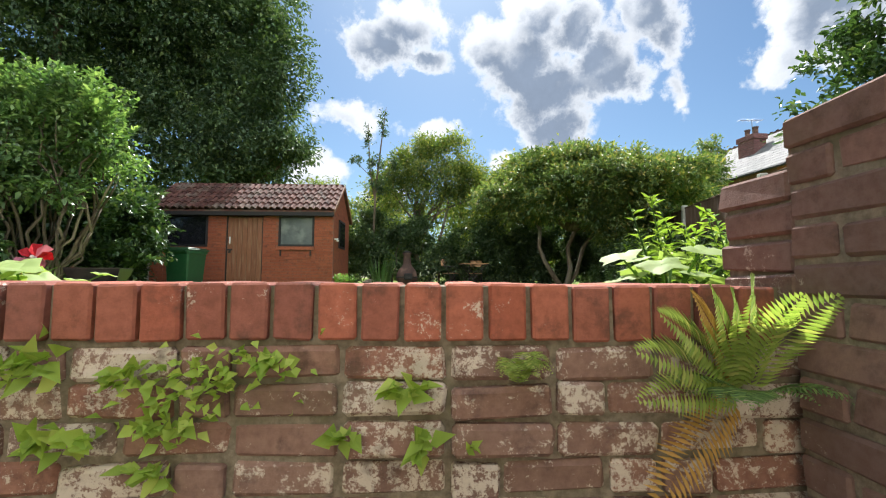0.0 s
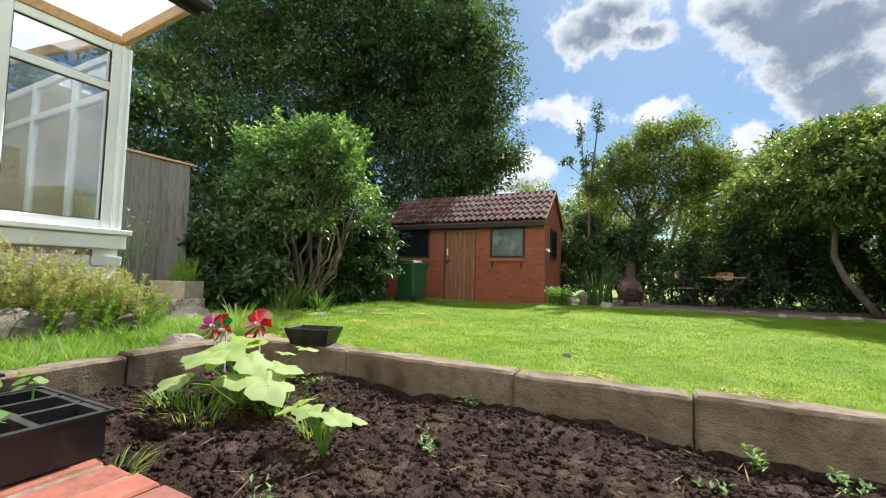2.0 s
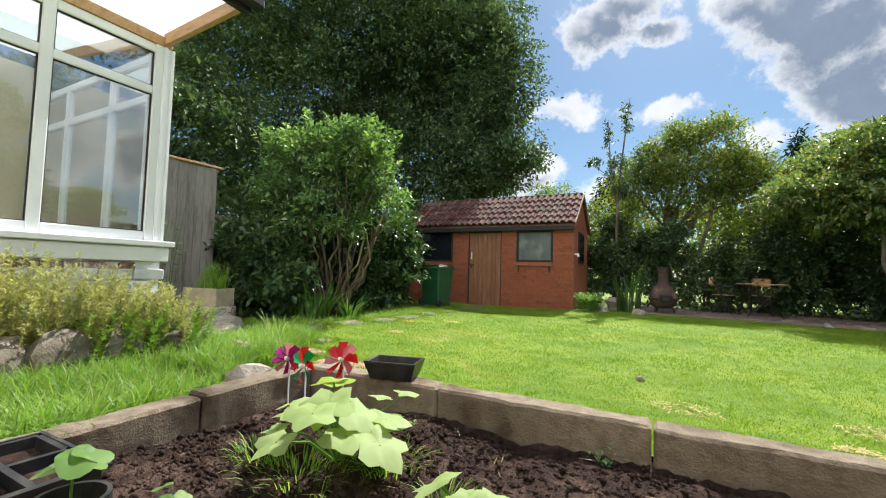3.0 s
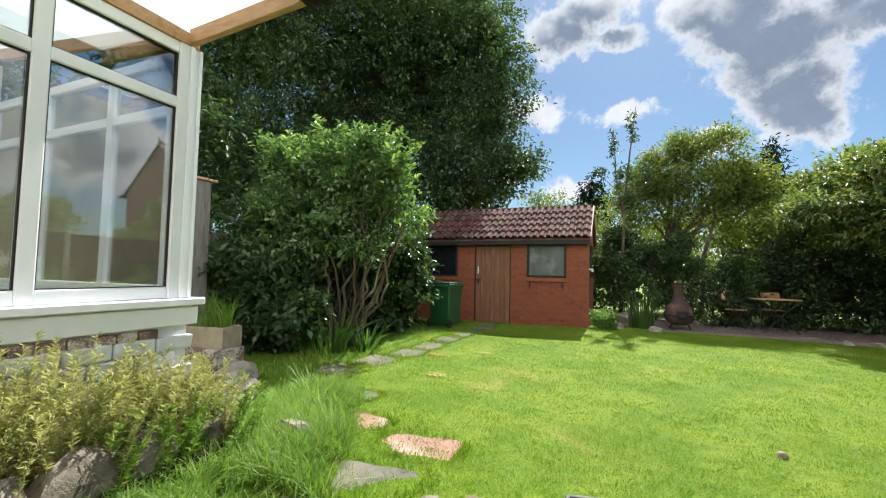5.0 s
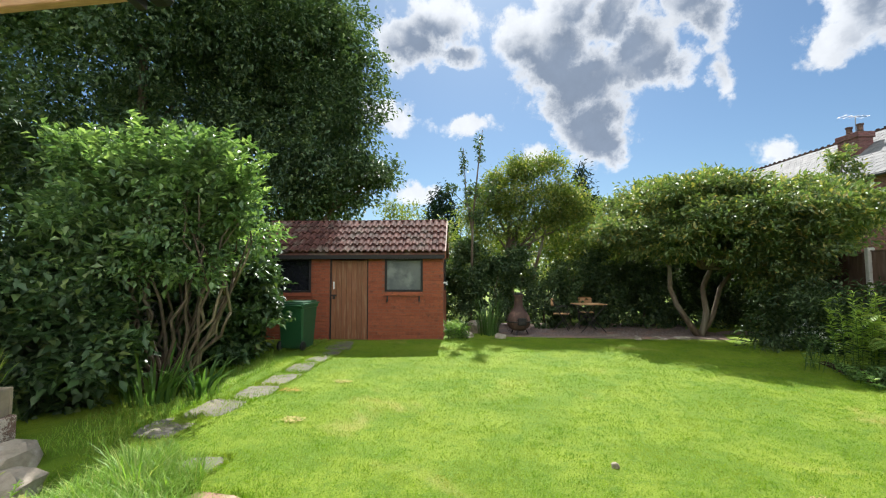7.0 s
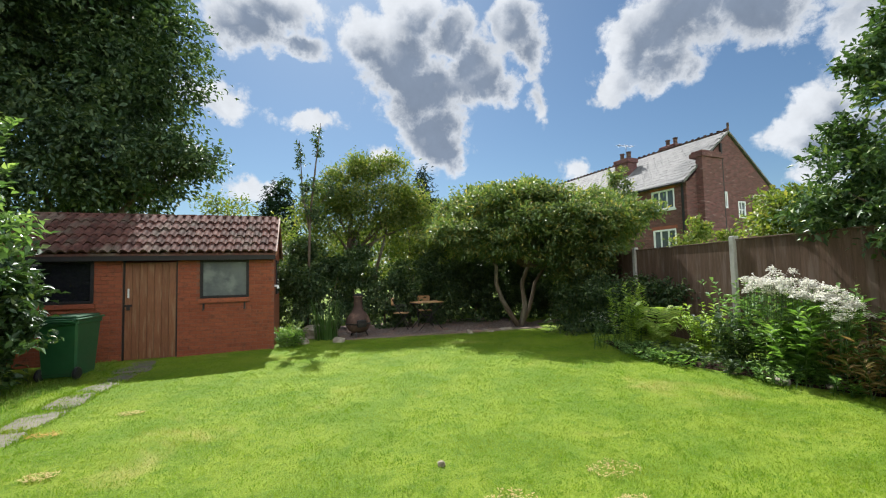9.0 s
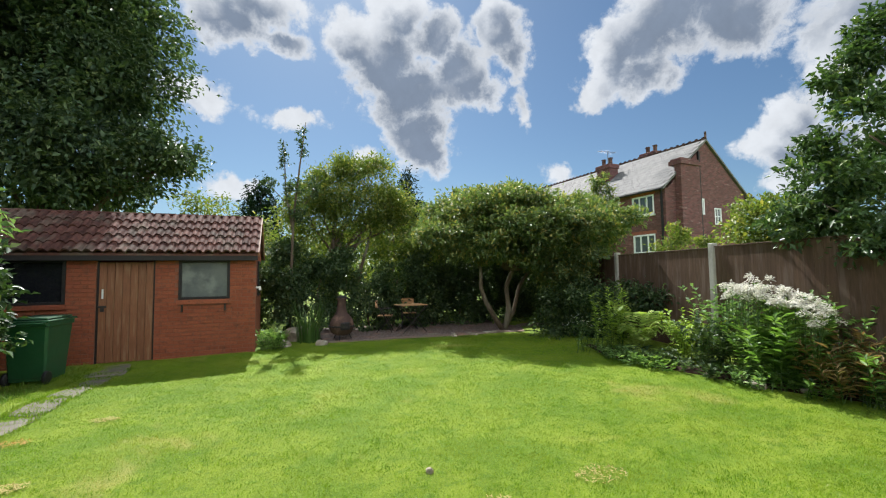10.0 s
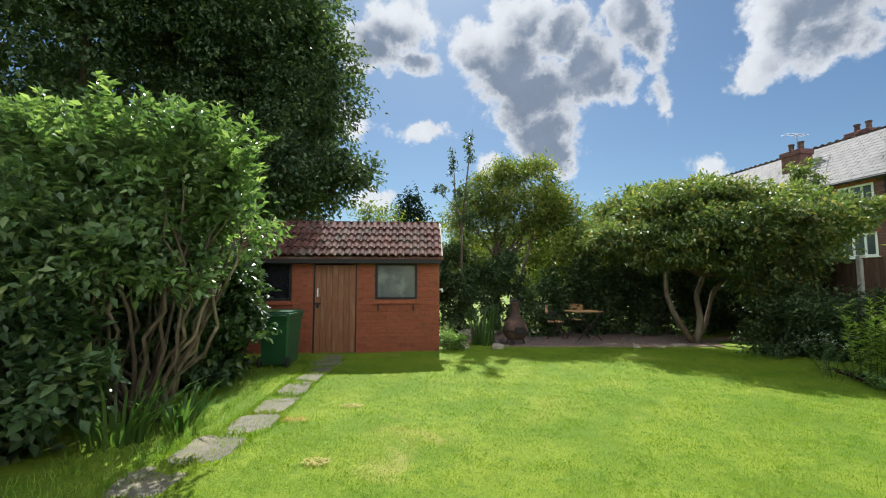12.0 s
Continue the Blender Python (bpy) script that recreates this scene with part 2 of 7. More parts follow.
def lawn_material():
    m, nt, b, _ = material("mown_grass")
    co = coords(nt)
    a = noise_node(nt, co, 1.1, 6.0, 0.6)
    f = noise_node(nt, co, 70.0, 5.0, 0.7)
    col = mix_color(nt, ramp_value(nt, a.outputs["Fac"], 0.38, 0.62), (0.130, 0.215, 0.011), (0.225, 0.300, 0.022))
    col = mix_color(nt, ramp_value(nt, f.outputs["Fac"], 0.35, 0.7, 0.0, 0.6), col, (0.075, 0.14, 0.018))
    tuft = noise_node(nt, co, 9.0, 5.0, 0.65)
    col = mix_color(nt, ramp_value(nt, tuft.outputs["Fac"], 0.50, 0.66, 0.0, 0.55), col, (0.070, 0.150, 0.010))
    d = noise_node(nt, co, 0.55, 4.0, 0.65, 0.4)
    col = mix_color(nt, ramp_value(nt, d.outputs["Fac"], 0.57, 0.70, 0.0, 0.6), col, (0.33, 0.31, 0.09))
    nt.links.new(col, b.inputs["Base Color"])
    b.inputs["Roughness"].default_value = 0.75
    b.inputs["Specular IOR Level"].default_value = 0.15
    bumped(nt, b, math_node(nt, "ADD", f.outputs["Fac"], tuft.outputs["Fac"]), 0.7, 0.03)
    return m


def blade_material():
    """Mown blades: tufts of fresh, dull and straw-coloured grass at three scales."""
    m, nt, b, out = material("grass_blade")
    isl = nt.nodes.new("ShaderNodeNewGeometry").outputs["Random Per Island"]
    co = coords(nt)
    col = mix_color(nt, isl, (0.122, 0.232, 0.012), (0.262, 0.385, 0.030))
    col = mix_color(nt, ramp_value(nt, noise_node(nt, co, 7.0, 4.0, 0.65).outputs["Fac"], 0.42, 0.62, 0.0, 0.75), col, (0.095, 0.205, 0.012))
    col = mix_color(nt, ramp_value(nt, noise_node(nt, co, 1.3, 5.0, 0.6).outputs["Fac"], 0.46, 0.66, 0.0, 0.65), col, (0.27, 0.335, 0.050))
    dry = noise_node(nt, co, 0.55, 4.0, 0.65, 0.4)
    straw = math_node(nt, "MULTIPLY", ramp_value(nt, dry.outputs["Fac"], 0.55, 0.70), ramp_value(nt, isl, 0.3, 0.7))
    col = mix_color(nt, straw, col, (0.42, 0.37, 0.13))
    nt.links.new(col, b.inputs["Base Color"])
    b.inputs["Roughness"].default_value, b.inputs["Specular IOR Level"].default_value = 0.45, 0.35
    tr = nt.nodes.new("ShaderNodeBsdfTranslucent")
    nt.links.new(mix_color(nt, 1.0, col, (1.25, 1.3, 0.6), "MULTIPLY"), tr.inputs[0])
    mx = nt.nodes.new("ShaderNodeMixShader")
    mx.inputs[0].default_value = 0.4
    nt.links.new(b.outputs[0], mx.inputs[1])
    nt.links.new(tr.outputs[0], mx.inputs[2])
    nt.links.new(mx.outputs[0], out.inputs[0])
    return m


M = {}
M["lawn"] = lawn_material()
M["blade"] = blade_material()
M["tuft"] = leaf_material("long_grass", (0.125, 0.250, 0.030), (0.280, 0.430, 0.080), (0.46, 0.46, 0.17), 0.45, 0.5, 0.25)
M["soil"] = surface("dark_soil", (0.024, 0.014, 0.011), (0.062, 0.038, 0.029), 34, 0.95, 1.0, 0.025, (0.105, 0.070, 0.052), 9, 0.1, fine=170)
M["concrete"] = surface("weathered_concrete", (0.17, 0.132, 0.092), (0.27, 0.215, 0.155), 18, 0.9, 0.9, 0.015, (0.085, 0.06, 0.04), 4.5, 0.15, jitter=0.15)
M["mortar"] = surface("old_mortar", (0.15, 0.125, 0.095), (0.29, 0.25, 0.195), 40, 0.95, 0.6, 0.006, (0.15, 0.14, 0.09), 4, 0.1)
M["cap"] = brick_material("cap_brick", [(0.42, 0.125, 0.075), (0.31, 0.115, 0.085), (0.46, 0.155, 0.10), (0.26, 0.11, 0.09), (0.40, 0.135, 0.09)], (0.64, 0.54, 0.46), 0.60)
M["old_brick"] = brick_material("old_brick", [(0.30, 0.185, 0.15), (0.23, 0.15, 0.125), (0.35, 0.20, 0.155), (0.28, 0.20, 0.17), (0.33, 0.165, 0.125)], (0.66, 0.59, 0.51), 0.505, moss=0.35)
M["shed_brick"] = brick_material("shed_brick", [(0.33, 0.098, 0.050), (0.36, 0.112, 0.058), (0.29, 0.082, 0.043), (0.34, 0.106, 0.055)], (0.36, 0.17, 0.11), 0.68)
M["shed_mortar"] = surface("shed_mortar", (0.21, 0.088, 0.056), (0.26, 0.115, 0.075), 40, 0.95, 0.4, 0.004)
M["sooty_brick"] = brick_material("sooty_brick", [(0.23, 0.145, 0.125), (0.18, 0.12, 0.105), (0.27, 0.165, 0.14), (0.21, 0.14, 0.125)], (0.46, 0.40, 0.35), 0.59, moss=0.2)


def coursed_brick():
    """Small brick courses for a wall far off, with pale bricks among the dark red."""
    m, nt, b, _ = material("coursed_house_brick")
    pos = nt.nodes.new("ShaderNodeTexCoord").outputs["Object"]
    sep = nt.nodes.new("ShaderNodeSeparateXYZ")
    nt.links.new(pos, sep.inputs[0])
    com = nt.nodes.new("ShaderNodeCombineXYZ")
    nt.links.new(math_node(nt, "ADD", sep.outputs[0], sep.outputs[1]), com.inputs[0])
    nt.links.new(sep.outputs[2], com.inputs[1])
    tex = nt.nodes.new("ShaderNodeTexBrick")
    nt.links.new(com.outputs[0], tex.inputs["Vector"])
    for key, v in (("Scale", 1.0), ("Mortar Size", 0.008), ("Brick Width", 0.235), ("Row Height", 0.077), ("Bias", -0.2)):
        tex.inputs[key].default_value = v
    tex.inputs["Color1"].default_value, tex.inputs["Color2"].default_value = (0.098, 0.034, 0.036, 1), (0.205, 0.074, 0.072, 1)
    tex.inputs["Mortar"].default_value = (0.17, 0.115, 0.10, 1)
    big = noise_node(nt, pos, 0.8, 6.0, 0.7)
    pale = noise_node(nt, coords(nt, (1, 1, 5), False), 1.7, 6.0, 0.75)
    col = mix_color(nt, ramp_value(nt, big.outputs["Fac"], 0.4, 0.65, 0.0, 0.5), tex.outputs["Color"], (0.11, 0.05, 0.045))
    col = mix_color(nt, ramp_value(nt, pale.outputs["Fac"], 0.57, 0.66, 0.0, 0.7), col, (0.36, 0.25, 0.235))
    nt.links.new(col, b.inputs["Base Color"])
    b.inputs["Roughness"].default_value = 0.9
    bumped(nt, b, tex.outputs["Fac"], 0.4, -0.01)
    return m


M["house_brick"] = coursed_brick()
M["roof_tile"] = surface("clay_pantile", (0.115, 0.050, 0.038), (0.066, 0.034, 0.029), 12, 0.8, 0.4, 0.005, (0.11, 0.082, 0.064), 2.2, 0.15, jitter=0.32)
M["slate"] = surface("slate_roof", (0.15, 0.148, 0.145), (0.20, 0.195, 0.188), 2.5, 0.75, 0.4, 0.02, (0.12, 0.12, 0.118), 0.5, 0.2, jitter=0.15)
M["upvc"] = surface("white_upvc", (0.80, 0.81, 0.82), (0.76, 0.77, 0.78), 5, 0.3, 0.04, 0.002, None, 1, 0.5)
M["white_paint"] = surface("chalky_white_paint", (0.70, 0.71, 0.72), (0.60, 0.61, 0.62), 9, 0.8, 0.4, 0.005, (0.50, 0.49, 0.47), 2.5, 0.2)
M["timber"] = surface("fresh_timber", (0.55, 0.33, 0.17), (0.46, 0.26, 0.13), 6, 0.6, 0.25, 0.003, (0.40, 0.22, 0.10), 2, 0.3, stretch=(2, 12, 12))
M["door_wood"] = surface("stained_door_wood", (0.235, 0.10, 0.05), (0.165, 0.068, 0.035), 4, 0.55, 0.3, 0.003, (0.25, 0.14, 0.08), 1.5, 0.35, stretch=(14, 14, 1.2), jitter=0.1)
M["fence_wood"] = surface("brown_fence_board", (0.135, 0.085, 0.058), (0.095, 0.06, 0.042), 5, 0.85, 0.5, 0.004, (0.16, 0.115, 0.09), 1.3, 0.2, stretch=(8, 8, 0.9), jitter=0.16)
M["grey_wood"] = surface("silvered_fence_board", (0.33, 0.30, 0.27), (0.24, 0.215, 0.19), 5, 0.9, 0.5, 0.004, (0.19, 0.16, 0.12), 1.6, 0.2, stretch=(8, 8, 0.9), jitter=0.15)
M["black_frame"] = surface("black_painted_frame", (0.012, 0.011, 0.012), (0.02, 0.018, 0.018), 12, 0.6, 0.15, 0.002, None, 1, 0.4)
M["black_plastic"] = surface("black_plastic", (0.014, 0.014, 0.016), (0.022, 0.022, 0.025), 20, 0.35, 0.1, 0.002, (0.05, 0.045, 0.04), 9, 0.5)
M["bin_green"] = surface("green_bin_plastic", (0.018, 0.085, 0.035), (0.024, 0.10, 0.043), 10, 0.4, 0.1, 0.002, (0.03, 0.085, 0.04), 2.5, 0.5)
M["paving"] = surface("grey_paving_stone", (0.205, 0.19, 0.15), (0.125, 0.118, 0.092), 10, 0.9, 0.5, 0.006, (0.25, 0.22, 0.16), 2.5, 0.2, jitter=0.1)
M["pink_paving"] = surface("pink_paving_stone", (0.40, 0.235, 0.175), (0.29, 0.17, 0.125), 12, 0.9, 0.5, 0.006, (0.47, 0.36, 0.28), 3, 0.2, jitter=0.08)
M["rock"] = surface("garden_rock", (0.36, 0.31, 0.25), (0.24, 0.205, 0.16), 9, 0.95, 0.8, 0.02, (0.46, 0.42, 0.36), 4, 0.15, jitter=0.2)
M["edging"] = surface("dark_edging_stone", (0.20, 0.165, 0.125), (0.13, 0.11, 0.085), 9, 0.95, 0.8, 0.02, (0.27, 0.235, 0.19), 4, 0.15, jitter=0.25)
M["gravel"] = surface("gravel", (0.26, 0.205, 0.18), (0.16, 0.125, 0.108), 40, 0.95, 0.9, 0.02, (0.28, 0.18, 0.14), 2, 0.15, fine=120, jitter=0.25)
M["bark"] = surface("bark", (0.16, 0.125, 0.09), (0.09, 0.068, 0.05), 14, 0.95, 0.8, 0.02, (0.2, 0.18, 0.14), 3, 0.1, stretch=(1, 1, 0.25))
M["pale_bark"] = surface("pale_bark", (0.30, 0.25, 0.18), (0.19, 0.15, 0.105), 14, 0.9, 0.7, 0.015, (0.34, 0.30, 0.22), 3, 0.15, stretch=(1, 1, 0.3))
M["shrub_bark"] = surface("shrub_bark", (0.135, 0.105, 0.075), (0.07, 0.055, 0.04), 14, 0.9, 0.7, 0.012, (0.24, 0.20, 0.14), 3, 0.12, stretch=(1, 1, 0.3))
M["clay"] = surface("fired_clay", (0.085, 0.05, 0.042), (0.06, 0.037, 0.032), 12, 0.8, 0.4, 0.004, (0.2, 0.12, 0.09), 3, 0.25)
M["iron"] = surface("dark_iron", (0.03, 0.03, 0.032), (0.06, 0.05, 0.045), 20, 0.5, 0.2, 0.002, None, 1, 0.5, metal=0.6)
M["post"] = surface("concrete_post", (0.48, 0.47, 0.43), (0.40, 0.39, 0.355), 12, 0.9, 0.4, 0.004, (0.33, 0.32, 0.27), 1.5, 0.2)
M["stone_trough"] = surface("sandstone_trough", (0.42, 0.34, 0.24), (0.34, 0.27, 0.19), 11, 0.9, 0.5, 0.006, (0.28, 0.24, 0.18), 3, 0.2)
M["cream"] = surface("cream_plaster", (0.60, 0.53, 0.38), (0.56, 0.49, 0.35), 5, 0.9, 0.2, 0.003)
M["floor_tile"] = surface("pale_floor", (0.42, 0.37, 0.30), (0.36, 0.32, 0.26), 4, 0.5, 0.1, 0.002)
M["patio"] = surface("patio_flag", (0.30, 0.27, 0.23), (0.24, 0.215, 0.185), 8, 0.9, 0.5, 0.005, (0.18, 0.16, 0.12), 2, 0.2, jitter=0.12)
M["pane"] = glass_material("clear_pane")
M["dark_pane"] = surface("dark_glass", (0.010, 0.011, 0.014), (0.014, 0.015, 0.018), 3, 0.06, 0.02, 0.001, None, 1, 0.6)
M["house_pane"] = surface("house_window_glass", (0.10, 0.115, 0.13), (0.06, 0.07, 0.08), 1, 0.08, 0.02, 0.001, None, 1, 0.6)
M["frost_pane"] = surface("dusty_glass", (0.13, 0.15, 0.145), (0.085, 0.10, 0.10), 2.5, 0.25, 0.03, 0.002, (0.18, 0.20, 0.19), 2.2, 0.5)
M["lead"] = surface("grey_metal", (0.25, 0.25, 0.25), (0.18, 0.18, 0.18), 10, 0.5, 0.2, 0.002, None, 1, 0.5, metal=0.5)


def polycarbonate():
    m, nt, b, out = material("opal_polycarbonate")
    b.inputs["Base Color"].default_value = (0.78, 0.80, 0.80, 1)
    b.inputs["Roughness"].default_value = 0.35
    tr = nt.nodes.new("ShaderNodeBsdfTranslucent")
    tr.inputs[0].default_value = (0.85, 0.88, 0.88, 1)
    rib = noise_node(nt, coords(nt, (2, 60, 1)), 1.0, 2.0)
    bumped(nt, b, rib.outputs["Fac"], 0.2, 0.003)
    mx = nt.nodes.new("ShaderNodeMixShader")
    mx.inputs[0].default_value = 0.75
    nt.links.new(b.outputs[0], mx.inputs[1])
    nt.links.new(tr.outputs[0], mx.inputs[2])
    nt.links.new(mx.outputs[0], out.inputs[0])
    return m


M["opal"] = polycarbonate()
M["big_leaf"] = leaf_material("tall_tree_leaf", (0.040, 0.078, 0.042), (0.108, 0.162, 0.072), (0.21, 0.26, 0.11), 0.33, 0.5, 0.30)
M["bush_leaf"] = leaf_material("shrub_leaf", (0.075, 0.150, 0.060), (0.215, 0.325, 0.125), (0.37, 0.48, 0.21), 0.42, 0.36, 0.5)
M["laurel_leaf"] = leaf_material("glossy_evergreen_leaf", (0.042, 0.088, 0.034), (0.105, 0.180, 0.068), (0.22, 0.28, 0.085), 0.25, 0.38, 0.4)
M["acer_leaf"] = leaf_material("feathery_tree_leaf", (0.080, 0.140, 0.056), (0.220, 0.275, 0.095), (0.48, 0.38, 0.12), 0.42, 0.42, 0.4)
M["gold_leaf"] = leaf_material("yellow_green_leaf", (0.095, 0.150, 0.038), (0.215, 0.260, 0.060), (0.40, 0.35, 0.10), 0.48, 0.45, 0.35)
M["hedge_leaf"] = leaf_material("ivy_hedge_leaf", (0.040, 0.078, 0.036), (0.098, 0.150, 0.060), (0.19, 0.235, 0.085), 0.3, 0.45, 0.3)
M["dark_conifer"] = leaf_material("conifer_needles", (0.012, 0.030, 0.016), (0.025, 0.05, 0.024), None, 0.15, 0.6, 0.2)
M["fresh_leaf"] = leaf_material("fresh_green_leaf", (0.112, 0.220, 0.051), (0.224, 0.360, 0.102), (0.336, 0.440, 0.170), 0.5, 0.45, 0.35)
M["weed_leaf"] = leaf_material("weed_leaf", (0.24, 0.37, 0.06), (0.42, 0.56, 0.11), (0.5, 0.58, 0.15), 0.35, 0.5, 0.3)
M["squash_leaf"] = leaf_material("squash_leaf", (0.32, 0.43, 0.14), (0.46, 0.55, 0.24), (0.30, 0.44, 0.08), 0.4, 0.6, 0.25)
M["fern_leaf"] = leaf_material("fern_leaf", (0.26, 0.38, 0.09), (0.46, 0.58, 0.17), (0.58, 0.58, 0.22), 0.4, 0.5, 0.3)
M["orange_fern"] = leaf_material("dying_fern_leaf", (0.48, 0.30, 0.08), (0.55, 0.36, 0.12), None, 0.35, 0.6, 0.2, (1.2, 1.0, 0.5))
M["herb_leaf"] = leaf_material("straw_green_herb", (0.42, 0.43, 0.17), (0.62, 0.60, 0.30), (0.36, 0.42, 0.15), 0.45, 0.6, 0.2, (1.1, 1.1, 0.7))
M["white_petal"] = leaf_material("white_petal", (0.78, 0.76, 0.68), (0.86, 0.85, 0.79), None, 0.35, 0.6, 0.2, (1, 1, 0.95))
M["brown_leaf"] = leaf_material("dry_brown_leaf", (0.22, 0.16, 0.07), (0.34, 0.25, 0.12), (0.20, 0.22, 0.07), 0.35, 0.6, 0.2, (1.2, 1.0, 0.6))
M["border_leaf"] = leaf_material("border_leaf", (0.112, 0.213, 0.075), (0.250, 0.388, 0.150), (0.338, 0.450, 0.175), 0.4, 0.45, 0.35)
M["straw"] = leaf_material("dry_straw", (0.50, 0.40, 0.18), (0.62, 0.50, 0.26), (0.42, 0.38, 0.15), 0.3, 0.7, 0.1, (1.1, 1.0, 0.7))
M["iris_leaf"] = leaf_material("strap_leaf", (0.05, 0.12, 0.03), (0.11, 0.20, 0.05), (0.16, 0.26, 0.07), 0.35, 0.35, 0.5)


def foil(name, c):
    m, nt, b, _ = material(name)
    nz = noise_node(nt, coords(nt), 60.0, 3.0)
    nt.links.new(mix_color(nt, nz.outputs["Fac"], tuple(0.7 * v for v in c), c), b.inputs["Base Color"])
    b.inputs["Metallic"].default_value, b.inputs["Roughness"].default_value = 0.7, 0.22
    return m


M["foil_red"], M["foil_green"] = foil("red_foil", (0.80, 0.05, 0.06)), foil("green_foil", (0.04, 0.45, 0.15))
M["foil_magenta"], M["foil_pink"] = foil("magenta_foil", (0.60, 0.05, 0.33)), foil("pink_foil", (0.85, 0.35, 0.45))


# ---- building helpers ----
def np_mesh(name, verts, faces, mat, smooth=False):
    me = bpy.data.meshes.new(name)
    verts, faces = np.asarray(verts, np.float32), np.asarray(faces, np.int32)
    n, k = faces.shape
    me.vertices.add(len(verts))
    me.vertices.foreach_set("co", verts.ravel())
    me.loops.add(n * k)
    me.loops.foreach_set("vertex_index", faces.ravel())
    me.polygons.add(n)
    me.polygons.foreach_set("loop_start", np.arange(n, dtype=np.int32) * k)
    me.polygons.foreach_set("loop_total", np.full(n, k, np.int32))
    me.materials.append(mat)
    me.update()
    me.validate()
    if smooth:
        me.shade_smooth()
    return me


def thing(name, label, category, group="", kind="", at=(0, 0, 0), rz=0.0):
    ob = new(name)
    ob.matrix_basis = pose(*at, 0, 0, rz)
    return tagged(ob, label, category, group, kind)


def hang(name, me, parent, label=""):
    ob = new(name, me)
    ob.parent = parent
    if label:
        tagged(ob, label)
    return ob


def part(name, bm, mat, parent, label="", smooth=False):
    me = bpy.data.meshes.new(name)
    bm.normal_update()
    bm.to_mesh(me)
    bm.free()
    me.materials.append(mat)
    if smooth:
        me.shade_smooth()
    return hang(name, me, parent, label)


def solid(name, bm, mat, label="", category="", kind="", group="", smooth=False):
    ob = part(name, bm, mat, None, "", smooth)
    return tagged(ob, label, category, group, kind)


def box(bm, x0, y0, z0, x1, y1, z1, bevel=0.0, m=None):
    r = bmesh.ops.create_cube(bm, size=1.0)
    vs = r["verts"]
    for v in vs:
        v.co = Vector((x0 + (v.co.x + 0.5) * (x1 - x0), y0 + (v.co.y + 0.5) * (y1 - y0), z0 + (v.co.z + 0.5) * (z1 - z0)))
    if bevel:
        es = list({e for v in vs for e in v.link_edges})
        r = bmesh.ops.bevel(bm, geom=es, offset=bevel, segments=1, affect="EDGES")
        vs = r["verts"]
    if m is not None:
        bmesh.ops.transform(bm, matrix=m, verts=list({v for v in vs}))
    return bm


def boxes(*rows, bevel=0.0):
    bm = bmesh.new()
    for r in rows:
        box(bm, *r, bevel=bevel)
    return bm


def tube(bm, pts, radii, sides=7):
    """A tapered limb through the points."""
    rings = []
    for i, p in enumerate(pts):
        p = Vector(p)
        d = (Vector(pts[min(i + 1, len(pts) - 1)]) - Vector(pts[max(i - 1, 0)])).normalized()
        a = d.cross(Vector((0.31, 0.95, 0.05)) if abs(d.z) > 0.6 else Vector((0, 0, 1))).normalized()
        b = d.cross(a)
        rings.append([bm.verts.new(p + radii[i] * (math.cos(t) * a + math.sin(t) * b)) for t in (2 * math.pi * k / sides for k in range(sides))])
    for r0, r1 in zip(rings, rings[1:]):
        for k in range(sides):
            bm.faces.new((r0[k], r0[(k + 1) % sides], r1[(k + 1) % sides], r1[k]))
    bm.faces.new(rings[0][::-1])
    bm.faces.new(rings[-1])
    return bm


def lathe(profile, sides=24):
    bm = bmesh.new()
    rings = [[bm.verts.new((r * math.cos(2 * math.pi * k / sides), r * math.sin(2 * math.pi * k / sides), z)) for k in range(sides)] for r, z in profile]
    for a, b in zip(rings, rings[1:]):
        for k in range(sides):
            bm.faces.new((a[k], a[(k + 1) % sides], b[(k + 1) % sides], b[k]))
    bm.faces.new(rings[0][::-1])
    bm.faces.new(rings[-1])
    return bm


def unit(v):
    return v / np.maximum(np.linalg.norm(v, axis=1, keepdims=True), 1e-6)


def leaf_quads(pos, way, up, length, width, fold=0.25, droop=0.0):
    """Pointed leaves: base, two shoulders and a tip, creased along the middle."""
    n = len(pos)
    way = unit(way)
    side = unit(np.cross(way, up))
    nrm = np.cross(side, way)
    L, W = np.reshape(length, (-1, 1)) * np.ones((n, 1)), np.reshape(width, (-1, 1)) * np.ones((n, 1))
    mid = pos + way * L * 0.45
    v = np.stack([pos, mid + side * W * 0.5 + nrm * W * fold, pos + way * L - nrm * L * droop, mid - side * W * 0.5 + nrm * W * fold], 1)
    i = np.arange(n)[:, None] * 4
    f = np.concatenate([i + np.array([[0, 1, 2]]), i + np.array([[0, 2, 3]])], 0)
    return v.reshape(-1, 3), f


